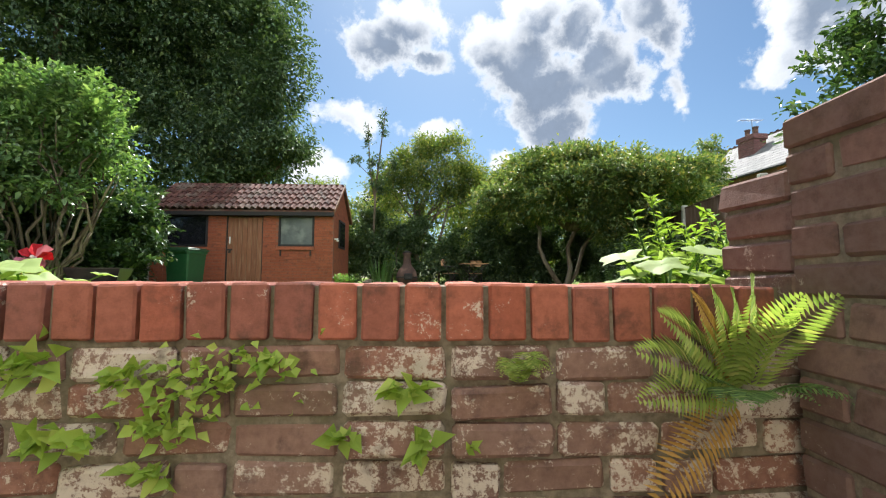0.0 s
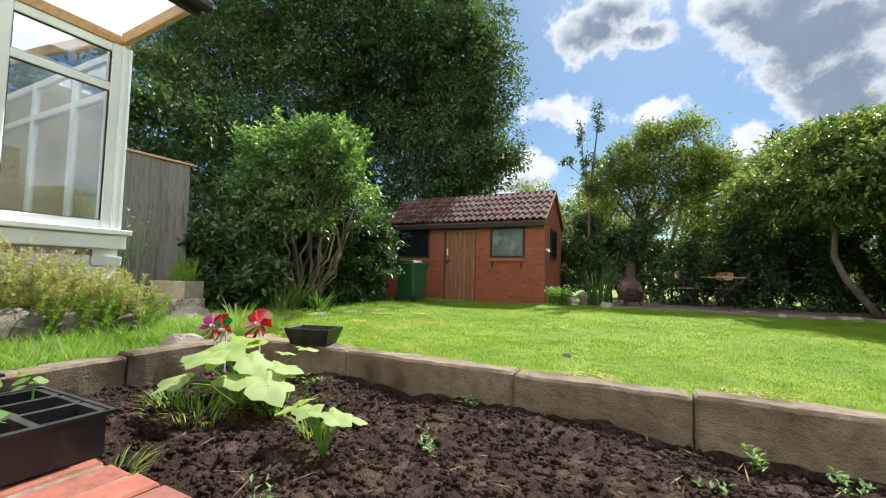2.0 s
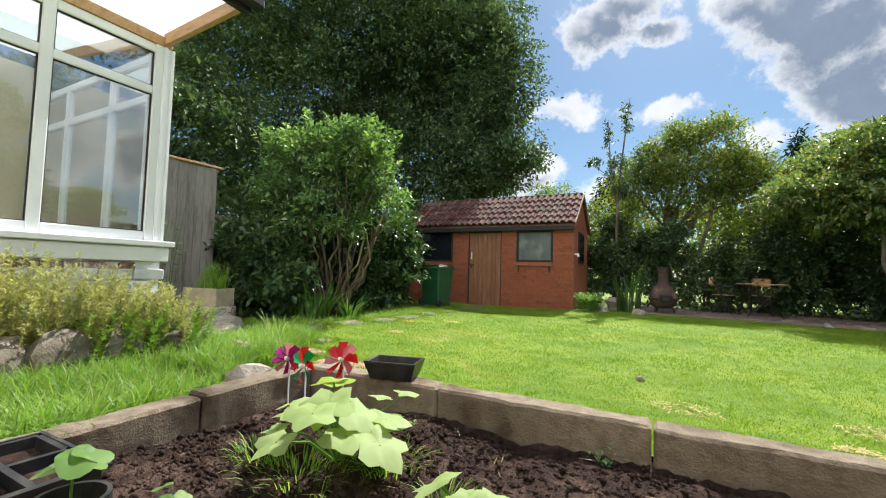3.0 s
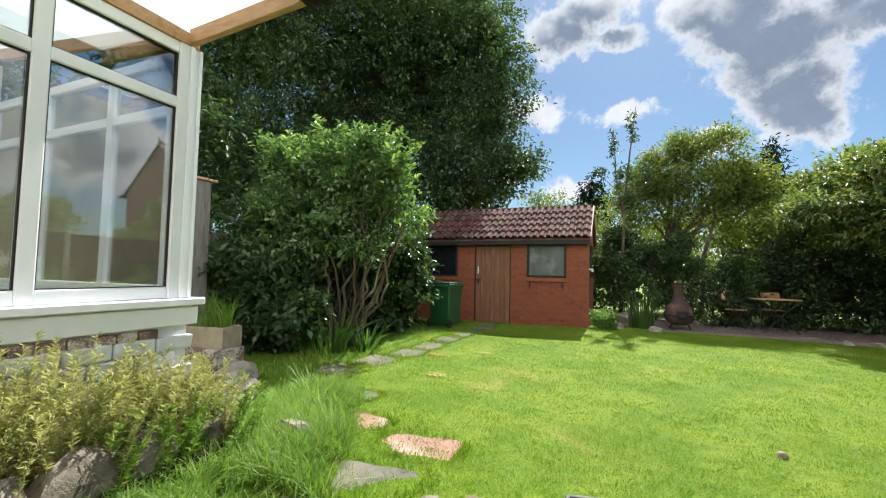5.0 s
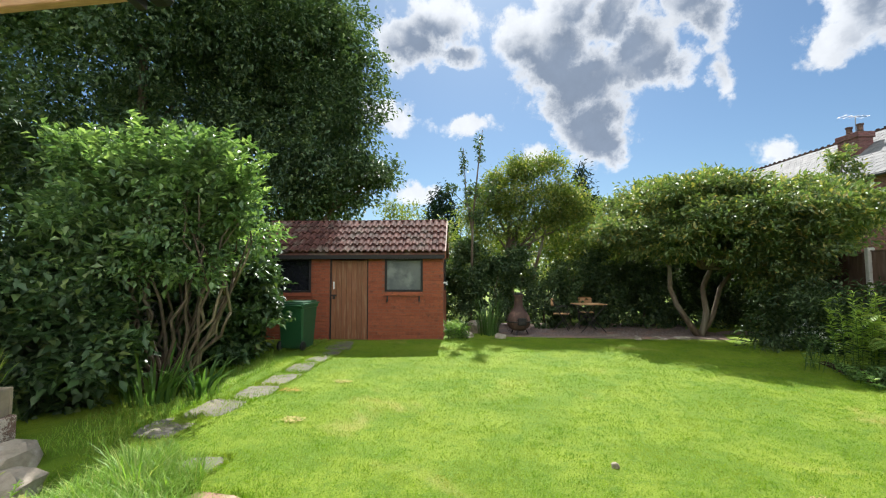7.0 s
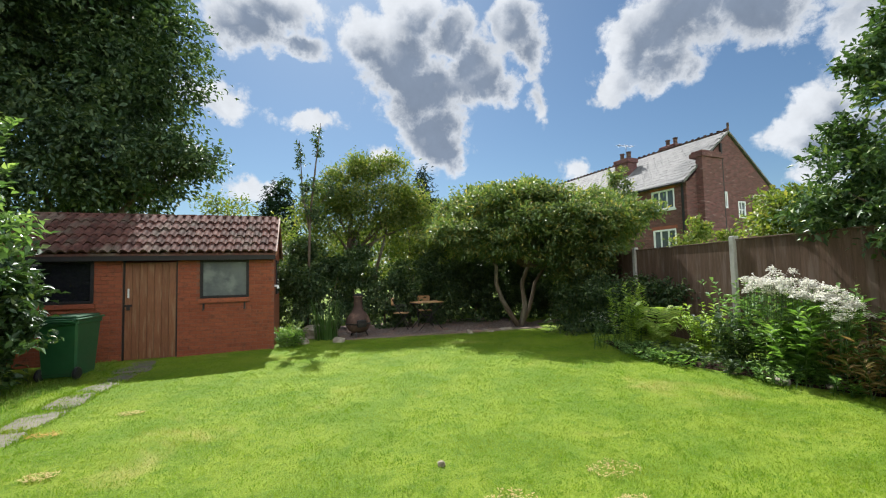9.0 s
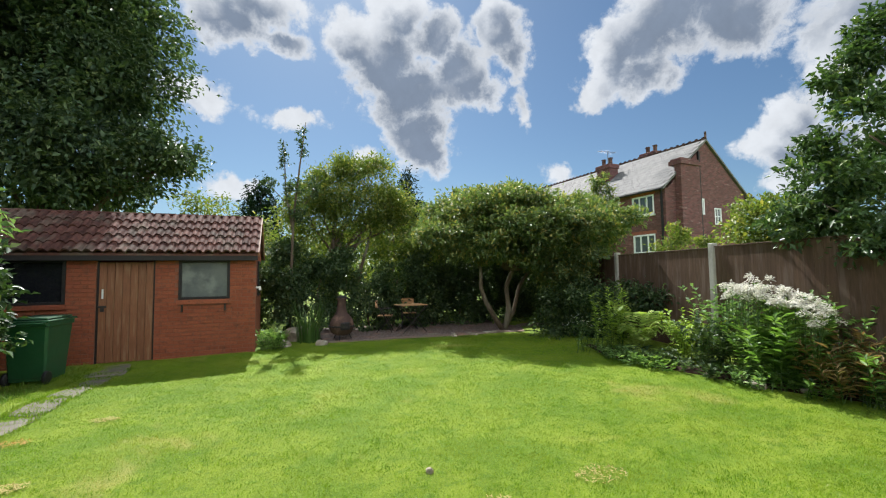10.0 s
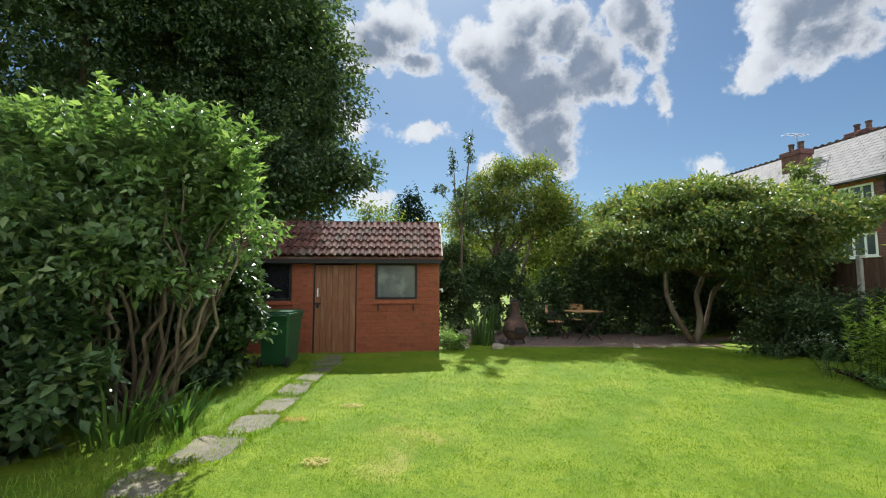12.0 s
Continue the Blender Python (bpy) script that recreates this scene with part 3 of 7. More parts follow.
def crown_points(rng, lobes, count, shell=0.55, tufts=16, tuft=0.36):
    """Places for twigs: each rounded lobe (x, y, z, rx, ry, rz) carries smaller tufts over its outside."""
    lobes = np.array(lobes, float)
    w = (lobes[:, 3] * lobes[:, 4] * lobes[:, 5]) ** (2 / 3)
    k = rng.choice(len(lobes), count, p=w / w.sum())
    td = unit(rng.normal(size=(len(lobes), tufts, 3)).reshape(-1, 3)).reshape(len(lobes), tufts, 3)
    tr = shell + (1.0 - shell) * rng.random((len(lobes), tufts, 1)) ** 0.5
    ts = tuft * (0.6 + 0.8 * rng.random((len(lobes), tufts)))
    j = rng.integers(0, tufts, count)
    d = unit(rng.normal(size=(count, 3)))
    r = rng.random((count, 1)) ** 0.45 * ts[k, j][:, None]
    d[:, 2] = np.abs(d[:, 2]) * np.where(rng.random(count) < 0.72, 1, -1)
    local = td[k, j] * tr[k, j] + d * r * np.array([1, 1, 0.8])
    return lobes[k, :3] + local * lobes[k, 3:], unit(0.5 * td[k, j] + d)


def crown_mesh(name, seed, lobes, clumps, per, spread, size, mat, aspect=0.5, hang_down=0.2, shell=0.55, floor=None, tufts=16, tuft=0.36):
    rng = np.random.default_rng(seed)
    c, d = crown_points(rng, lobes, clumps, shell, tufts, tuft)
    pos = np.repeat(c, per, 0) + rng.normal(size=(clumps * per, 3)) * spread * np.array([1, 1, 0.7])
    way = np.repeat(d, per, 0) * 0.8 + rng.normal(size=pos.shape) * 0.6 - np.array([0, 0, hang_down])
    up = np.array([0, 0, 1.0]) + 0.5 * np.repeat(d, per, 0) + rng.normal(size=pos.shape) * 0.4
    if floor is not None:
        keep = pos[:, 2] > floor
        pos, way, up = pos[keep], way[keep], up[keep]
    L = size * (0.6 + 0.8 * rng.random(len(pos)))
    v, f = leaf_quads(pos, way, up, L, L * aspect, droop=0.15)
    return np_mesh(name, v, f, mat)


def leafy_mesh(name, seed, stems, mat, leaf, aspect=0.3, per=26, droop=0.25, start=0.15):
    """Leaves set along upright stems; stems: (x, y, z, height, lean x, lean y)."""
    rng = np.random.default_rng(seed)
    P, W = [], []
    for x, y, z, h, lx, ly in stems:
        t = start + (1 - start) * np.sort(rng.random(per))
        a = rng.random(per) * 6.283
        P.append(np.stack([x + lx * t ** 1.4, y + ly * t ** 1.4, z + h * t], 1))
        W.append(np.stack([np.cos(a), np.sin(a), 0.5 + 0.5 * t - droop], 1))
    P, W = np.concatenate(P), np.concatenate(W)
    L = leaf * (0.6 + 0.7 * rng.random(len(P)))
    v, f = leaf_quads(P, W, np.array([0, 0, 1.0]) + rng.normal(size=P.shape) * 0.3, L, L * aspect, droop=0.2)
    return np_mesh(name, v, f, mat)


def strap_mesh(name, seed, roots, mat, length, width, lean=0.5, segs=4):
    """Long arching blades, each a narrow folded strip."""
    rng = np.random.default_rng(seed)
    roots = np.asarray(roots, float)
    n = len(roots)
    a = rng.random(n) * 2 * np.pi
    out = np.stack([np.cos(a), np.sin(a), np.zeros(n)], 1)
    L = length * (0.55 + 0.6 * rng.random(n))[:, None]
    bend = lean * (0.3 + 0.9 * rng.random(n))[:, None]
    side = np.stack([-np.sin(a), np.cos(a), np.zeros(n)], 1)
    rows = []
    for s in range(segs + 1):
        t = s / segs
        p = roots + out * bend * L * t ** 1.7 + np.array([0, 0, 1.0]) * L * (t - 0.45 * bend * t ** 2.2)
        w = width * (1 - t) ** 0.6 * (0.75 + 0.5 * t) + 0.0006
        rows += [p - side * w / 2, p + side * w / 2]
    v = np.stack(rows, 1).reshape(-1, 3)
    k = 2 * (segs + 1)
    b = np.arange(n)[:, None] * k
    f = np.concatenate([b + np.array([[2 * s, 2 * s + 1, 2 * s + 3, 2 * s + 2]]) for s in range(segs)], 0)
    return np_mesh(name, v, f, mat)


def smooth01(a, b, v):
    t = np.clip((v - a) / (b - a), 0, 1)
    return t * t * (3 - 2 * t)


def ground_height(x, y):
    x, y = np.asarray(x, float), np.asarray(y, float)
    h = 0.012 * np.sin(1.9 * x + 0.6 * y) + 0.010 * np.sin(2.7 * y - 0.8 * x)
    h = h + 0.14 * smooth01(4.3, 3.0, y) * smooth01(-3.4, -2.6, x) * smooth01(3.2, 2.4, x)
    h = h + 0.06 * smooth01(4.2, 3.2, y) * smooth01(-2.9, -3.6, x)
    h = h + 0.05 * smooth01(3.8, 4.6, x) * smooth01(2, 4, y)
    return h * smooth01(60, 20, np.abs(x)) * smooth01(80, 30, np.abs(y))


# ---- ground, bed and patio ----
def build_ground():
    xs = [-1500, -500, -150, -60, -30, -18, -12, -9] + list(np.arange(-8, -2.5, 0.25)) + [-2.48] + list(np.arange(-2.25, 0.8, 0.25)) + [0.9] + list(np.arange(1.0, 2.2, 0.25)) + [2.2] \
        + list(np.arange(2.5, 7.1, 0.25)) + [8, 10, 14, 22, 40, 80, 200, 600, 1500]
    ys = [-1500, -400, -100, -30, -12, -3.3, -2.5, -1.5, -0.5, 0.5, 1.47] + list(np.arange(1.7, 3.0, 0.25)) + [3.1] + list(np.arange(3.25, 13.6, 0.25)) + [15, 18, 24, 35, 60, 120, 300, 700, 1500]
    X, Y = np.meshgrid(xs, ys)
    V = np.stack([X, Y, ground_height(X, Y)], -1).reshape(-1, 3)
    nx = len(xs)
    F = []
    for j in range(len(ys) - 1):
        for i in range(nx - 1):
            cx, cy = (xs[i] + xs[i + 1]) / 2, (ys[j] + ys[j + 1]) / 2
            in_bed = -2.48 < cx < 2.2 and 1.47 < cy < 3.1
            in_patio = -2.48 < cx < 0.9 and -3.3 < cy < 1.47
            if not (in_bed or in_patio):
                F.append((j * nx + i, j * nx + i + 1, (j + 1) * nx + i + 1, (j + 1) * nx + i))
    ob = new("ground", np_mesh("ground", V, F, M["lawn"], True))
    tagged(ob, "bright green mown lawn with paler dry patches", "lawn", kind="structure")


build_ground()


def value_noise(x, y, cell, seed):
    """Smooth random heights from 0 to 1 over a grid of the given cell size."""
    g = np.random.default_rng(seed).random((256, 256))
    u, v = x / cell + 97.3, y / cell + 41.7
    i, j = np.floor(u).astype(int), np.floor(v).astype(int)
    a, b = u - i, v - j
    a, b = a * a * (3 - 2 * a), b * b * (3 - 2 * b)
    i, j, i1, j1 = i % 256, j % 256, (i + 1) % 256, (j + 1) % 256
    return (g[i, j] * (1 - a) + g[i1, j] * a) * (1 - b) + (g[i, j1] * (1 - a) + g[i1, j1] * a) * b


def build_blades():
    rng = np.random.default_rng(5)
    n = 520000
    y = 2.9 + 8.6 * rng.random(n) ** 1.5
    x = -5.3 + 9.4 * rng.random(n)
    z = ground_height(x, y)
    tuft = 0.55 * value_noise(x, y, 0.07, 1) + 0.45 * value_noise(x, y, 0.22, 2)
    keep = ~((x > -2.5) & (x < 2.2) & (y < 3.12)) & (rng.random(n) < 0.25 + 0.9 * tuft)
    p, tuft = np.stack([x, y, z], 1)[keep], tuft[keep]
    way = rng.normal(size=p.shape) * 0.6 + np.array([0, 0, 0.9])
    L = (0.008 + 0.018 * rng.random(len(p))) * (0.5 + 1.2 * tuft)
    v, f = leaf_quads(p, way, rng.normal(size=p.shape), L, 0.0045, 0.0)
    ob = new("grass", np_mesh("grass", v, f, M["blade"]))
    tagged(ob, "short mown grass blades over the whole lawn", "grass", kind="stuff")


build_blades()


def build_patches():
    rng = np.random.default_rng(8)
    for x, y, r, c in ((0.43, 4.45, 0.17, "straw"), (-0.55, 4.3, 0.16, "straw"), (-4.3, 7.0, 0.12, "orange_fern"), (-3.76, 7.55, 0.10, "straw"), (-3.8, 5.9, 0.09, "straw"), (0.2, 4.0, 0.10, "straw")):
        n = 170
        a, q = rng.random(n) * 6.283, np.sqrt(rng.random(n)) * r
        p = np.stack([x + 1.3 * q * np.cos(a), y + 0.8 * q * np.sin(a), np.zeros(n)], 1)
        p[:, 2] = ground_height(p[:, 0], p[:, 1]) + 0.022
        way = rng.normal(size=p.shape) * np.array([1, 1, 0.25])
        v, f = leaf_quads(p, way, np.array([0, 0, 1.0]) + rng.normal(size=p.shape) * 0.3, 0.032, 0.008, 0.1)
        ob = new("dead_grass", np_mesh("dead_grass", v, f, M[c]))
        tagged(ob, "small patch of dry yellow grass in the lawn", "dead grass", kind="stuff", group="dry lawn patches")


build_patches()


def build_soil():
    rng = np.random.default_rng(3)
    xs, ys = np.arange(-2.48, 2.21, 0.03), np.arange(1.6, 3.05, 0.03)
    X, Y = np.meshgrid(xs, ys)
    Z = np.zeros_like(X)
    for j in range(X.shape[0]):
        for i in range(X.shape[1]):
            q = Vector((X[j, i], Y[j, i], 0.0))
            Z[j, i] = 0.14 + 0.04 * noise.noise(q * 2.2) + 0.018 * noise.noise(q * 8) + 0.020 * noise.noise(q * 29)
    V = np.stack([X, Y, Z], -1).reshape(-1, 3)
    nx = len(xs)
    j, i = np.meshgrid(np.arange(len(ys) - 1), np.arange(nx - 1), indexing="ij")
    a = (j * nx + i).ravel()
    ob = new("soil", np_mesh("soil", V, np.stack([a, a + 1, a + nx + 1, a + nx], 1), M["soil"], True))
    tagged(ob, "dark crumbly soil of the raised bed", "soil", kind="structure")
    # loose crumbs and bits of straw
    n = 30000
    p = np.stack([-2.4 + 4.2 * rng.random(n), 1.74 + 1.2 * rng.random(n), np.zeros(n)], 1)
    jj, ii = np.clip(((p[:, 1] - 1.6) / 0.03).astype(int), 0, len(ys) - 1), np.clip(((p[:, 0] + 2.48) / 0.03).astype(int), 0, nx - 1)
    p[:, 2] = Z[jj, ii]
    s = 0.0025 + 0.013 * rng.random(n) ** 2.5
    o = np.array([[1, 0, 0], [0, 1, 0], [-1, 0, 0], [0, -1, 0], [0, 0, 0.9], [0, 0, -0.6]])
    v = p[:, None] + o[None] * s[:, None, None] * (0.6 + 0.8 * rng.random((n, 6, 1)))
    t = np.array([[0, 1, 4], [1, 2, 4], [2, 3, 4], [3, 0, 4], [1, 0, 5], [2, 1, 5], [3, 2, 5], [0, 3, 5]])
    f = (np.arange(n)[:, None, None] * 6 + t[None]).reshape(-1, 3)
    tagged(new("soil_crumbs", np_mesh("soil_crumbs", v.reshape(-1, 3), f, M["soil"])), "loose crumbs of dark soil on the bed", "soil", kind="stuff")
    n = 260
    p = np.stack([-2.2 + 3.8 * rng.random(n), 1.76 + 1.15 * rng.random(n), np.full(n, 0.0)], 1)
    jj, ii = np.clip(((p[:, 1] - 1.6) / 0.03).astype(int), 0, len(ys) - 1), np.clip(((p[:, 0] + 2.48) / 0.03).astype(int), 0, nx - 1)
    p[:, 2] = Z[jj, ii] + 0.008
    v, f = leaf_quads(p, rng.normal(size=p.shape) * np.array([1, 1, 0.25]), np.array([0, 0, 1.0]) + 0 * p, 0.03 + 0.07 * rng.random(n), 0.005, 0.0)
    tagged(new("straw_bits", np_mesh("straw_bits", v, f, M["brown_leaf"])), "dry straw and root bits on the soil", "straw", kind="stuff")


build_soil()


def kerb_piece(length, seed):
    bm = bmesh.new()
    box(bm, -length / 2 + 0.004, -0.06, -0.30, length / 2 - 0.004, 0.06, 0.0, 0.012)
    bmesh.ops.subdivide_edges(bm, edges=[e for e in bm.edges if e.calc_length() > 0.2], cuts=9, use_grid_fill=True)
    for v in bm.verts:
        q = v.co * 9 + Vector((seed * 7.1, 0, 0))
        v.co += Vector((0, 0.006 * noise.noise(q), 0.007 * noise.noise(q * 1.3 + Vector((3, 0, 0)))))
    return bm


def build_kerb():
    kerb = thing("concrete_kerb", "weathered pale concrete kerb around the raised soil bed", "kerb")
    x = -2.42
    for i, L in enumerate((0.82, 0.90, 0.66, 0.90, 0.90, 0.40)):
        ob = part("kerb_stone", kerb_piece(L, i), M["concrete"], kerb, smooth=False)
        ob.matrix_basis = pose(x + L / 2, 3.04 + 0.004 * (i % 2), 0.30 - 0.004 * (i % 3), 0, 0, 0.3 * (i % 2))
        x += L
    y = 2.98
    for i, L in enumerate((0.62, 0.62)):
        ob = part("kerb_stone", kerb_piece(L, i + 9), M["concrete"], kerb)
        ob.matrix_basis = pose(-2.43, y - L / 2, 0.297 - 0.01 * i, 0, 0, 90 + 0.6 * i)
        y -= L


build_kerb()


def build_patio():
    ob = solid("patio", boxes((-2.48, -3.3, -1.1, 0.9, 1.47, -0.965)), M["patio"], "grey flagstone patio below the garden wall", "patio", "structure")
    flight = thing("garden_steps", "stone garden steps rising beside the brick wall to the lawn", "steps")
    for k in range(1, 6):
        x1 = -0.45 - 0.40 * (k - 1)
        bm = boxes((-2.47, 0.35, -1.0 + 0.19 * (k - 1), x1, 1.46, -0.96 + 0.19 * k), bevel=0.012)
        part("step", bm, M["paving"], flight)
    solid("wall_side", boxes((-2.68, -3.3, -1.1, -2.485, 0.34, 0.0)), M["old_brick"], "old brick retaining wall beside the patio", "wall", "structure")


build_patio()


# ---- brick garden wall ----
def brick_mesh(name, l, w, h, mat, seed, bevel=0.006, rough=0.004):
    bm = bmesh.new()
    box(bm, -l / 2, -w / 2, -h / 2, l / 2, w / 2, h / 2, bevel)
    for v in bm.verts:
        q = v.co * 30 + Vector((seed * 5.3, seed * 1.7, 0))
        v.co += rough * Vector((noise.noise(q), noise.noise(q + Vector((9, 0, 0))), noise.noise(q + Vector((0, 9, 0)))))
    me = bpy.data.meshes.new(name)
    bm.to_mesh(me)
    bm.free()
    me.materials.append(mat)
    return me


CAP_TOP, WALL_FRONT, WALL_BACK = 0.328, 1.482, 1.712


def build_garden_wall():
    rng = random.Random(4)
    wall = solid("wall_garden", boxes((-2.48, WALL_FRONT + 0.014, -1.0, 0.95, WALL_BACK - 0.012, CAP_TOP - 0.005)), M["mortar"], "old brick garden wall with flaking limewash and a red brick cap", "wall", "structure")
    caps = [brick_mesh("brick", 0.078, 0.232, 0.120, M["cap"], s, 0.005, 0.003) for s in range(6)]
    x, i = -2.44, 0
    while x < 0.78:
        ob = hang("brick", caps[rng.randrange(6)], wall)
        ob.matrix_basis = pose(x, (WALL_FRONT + WALL_BACK) / 2 - 0.003 + rng.uniform(-0.004, 0.004), CAP_TOP - 0.06 + rng.uniform(-0.003, 0.003), rng.uniform(-1, 1), rng.uniform(-1, 1), rng.uniform(-1, 1))
        x += 0.0905
    longs = [brick_mesh("brick", 0.213, 0.10, 0.069, M["old_brick"], s + 20, 0.009, 0.008) for s in range(6)]
    heads = [brick_mesh("brick", 0.100, 0.10, 0.068, M["old_brick"], s + 40) for s in range(4)]
    for c in range(9):
        z = CAP_TOP - 0.125 - 0.042 - 0.0785 * c
        x = -1.62 + (0.11 if c % 2 else 0.0)
        while x < 0.75:
            head = rng.random() < 0.25
            w = 0.100 if head else 0.213
            ob = hang("brick", (heads if head else longs)[rng.randrange(4)], wall)
            ob.matrix_basis = pose(x + w / 2, WALL_FRONT + 0.05 + rng.uniform(-0.009, 0.009), z + rng.uniform(-0.005, 0.005), rng.uniform(-3, 3), rng.uniform(-1.6, 1.6), rng.uniform(-1.5, 1.5))
            x += w + 0.012
    # the taller wall that comes off it at a right angle
    tall = solid("wall_tall", boxes((0.80, -1.2, -1.0, 1.01, 1.46, 0.675), (0.81, 1.461, 0.30, 0.95, 1.665, 0.575)), M["mortar"], "taller sooty old brick wall beside the patio", "wall", "structure")
    turned = [brick_mesh("brick", 0.213, 0.10, 0.068, M["sooty_brick"], s + 30, 0.007, 0.007) for s in range(6)]
    heads = [brick_mesh("brick", 0.100, 0.10, 0.068, M["sooty_brick"], s + 50) for s in range(4)]
    for c in range(19):
        z = 0.69 - 0.036 - 0.0785 * c
        y = 1.46 - (0.11 if c % 2 else 0.0)
        if c % 2:
            ob = hang("brick", heads[c % 4], tall)
            ob.matrix_basis = pose(0.84, 1.41, z, 0, 0, 90)
        while y > 0.2 and z > -0.6:
            ob = hang("brick", turned[rng.randrange(6)], tall)
            ob.matrix_basis = pose(0.84 + rng.uniform(-0.005, 0.005), y - 0.107, z + rng.uniform(-0.004, 0.004), rng.uniform(-1.5, 1.5), rng.uniform(-2, 2), 90 + rng.uniform(-1.5, 1.5))
            y -= 0.225
    for c in range(4):
        ob = hang("brick", turned[c], tall)
        ob.matrix_basis = pose(0.842 + rng.uniform(-0.006, 0.006), 1.57 - (0.012 if c % 2 else 0), 0.552 - 0.0785 * c, rng.uniform(-2, 2), rng.uniform(-2, 2), 90 + rng.uniform(-2, 2))


build_garden_wall()


# ---- shed ----
SX0, SX1, SY0, SY1 = -7.08, -2.47, 11.34, 13.46
EAVE, RIDGE, RIDGE_Y = 2.02, 2.96, 12.40
DOOR = (-5.17, -4.30, 1.89)
WIN_R, WIN_L = (-3.87, -2.96, 1.14, 1.93), (-6.98, -5.66, 1.12, 1.93)


def tile_mesh():
    """One clay pantile: a roll and a hollow across, with a thick lower edge."""
    bm = bmesh.new()
    prof = [(-0.085, 0.0), (-0.055, 0.045), (-0.02, 0.060), (0.02, 0.047), (0.05, 0.008), (0.09, 0.002)]
    rows = []
    for y, lift in ((0.0, 0.026), (0.30, -0.006)):
        rows.append([bm.verts.new((x, y, z + lift)) for x, z in prof])
    low = [bm.verts.new((x, 0.002, z - 0.012)) for x, z in prof]
    for k in range(len(prof) - 1):
        bm.faces.new((rows[0][k], rows[0][k + 1], rows[1][k + 1], rows[1][k]))
        bm.faces.new((low[k], low[k + 1], rows[0][k + 1], rows[0][k]))
    me = bpy.data.meshes.new("tile")
    bm.normal_update()
    bm.to_mesh(me)
    bm.free()
    me.materials.append(M["roof_tile"])
    return me


def wall_with_gap(bm, x0, x1, z0, z1, y0, y1, gaps):
    """One wall along x with rectangular openings (x0, x1, z0, z1) cut right through."""
    xs = sorted({x0, x1, *[g[0] for g in gaps], *[g[1] for g in gaps]})
    zs = sorted({z0, z1, *[g[2] for g in gaps], *[g[3] for g in gaps]})
    nx, nz = len(xs) - 1, len(zs) - 1
    full = [[not any(g[0] < (xs[i] + xs[i + 1]) / 2 < g[1] and g[2] < (zs[k] + zs[k + 1]) / 2 < g[3] for g in gaps) for k in range(nz)] for i in range(nx)]
    made = {}

    def corner(i, k, y):
        if (i, k, y) not in made:
            made[i, k, y] = bm.verts.new((xs[i], y, zs[k]))
        return made[i, k, y]

    for i in range(nx):
        for k in range(nz):
            if not full[i][k]:
                continue
            for y, turn in ((y0, 1), (y1, -1)):
                bm.faces.new([corner(a, c, y) for a, c in ((i, k), (i + 1, k), (i + 1, k + 1), (i, k + 1))][::turn])
            for di, dk, a, c in ((-1, 0, (i, k), (i, k + 1)), (1, 0, (i + 1, k + 1), (i + 1, k)), (0, -1, (i + 1, k), (i, k)), (0, 1, (i, k + 1), (i + 1, k + 1))):
                j, l = i + di, k + dk
                if not (0 <= j < nx and 0 <= l < nz and full[j][l]):
                    bm.faces.new((corner(*a, y0), corner(*c, y0), corner(*c, y1), corner(*a, y1)))
    bmesh.ops.recalc_face_normals(bm, faces=bm.faces)


def frame_ring(x0, x1, z0, z1, y0, y1, w):
    return boxes((x0, y0, z0, x0 + w, y1, z1), (x1 - w, y0, z0, x1, y1, z1), (x0 + w, y0, z0, x1 - w, y1, z0 + w), (x0 + w, y0, z1 - w, x1 - w, y1, z1), bevel=0.004)


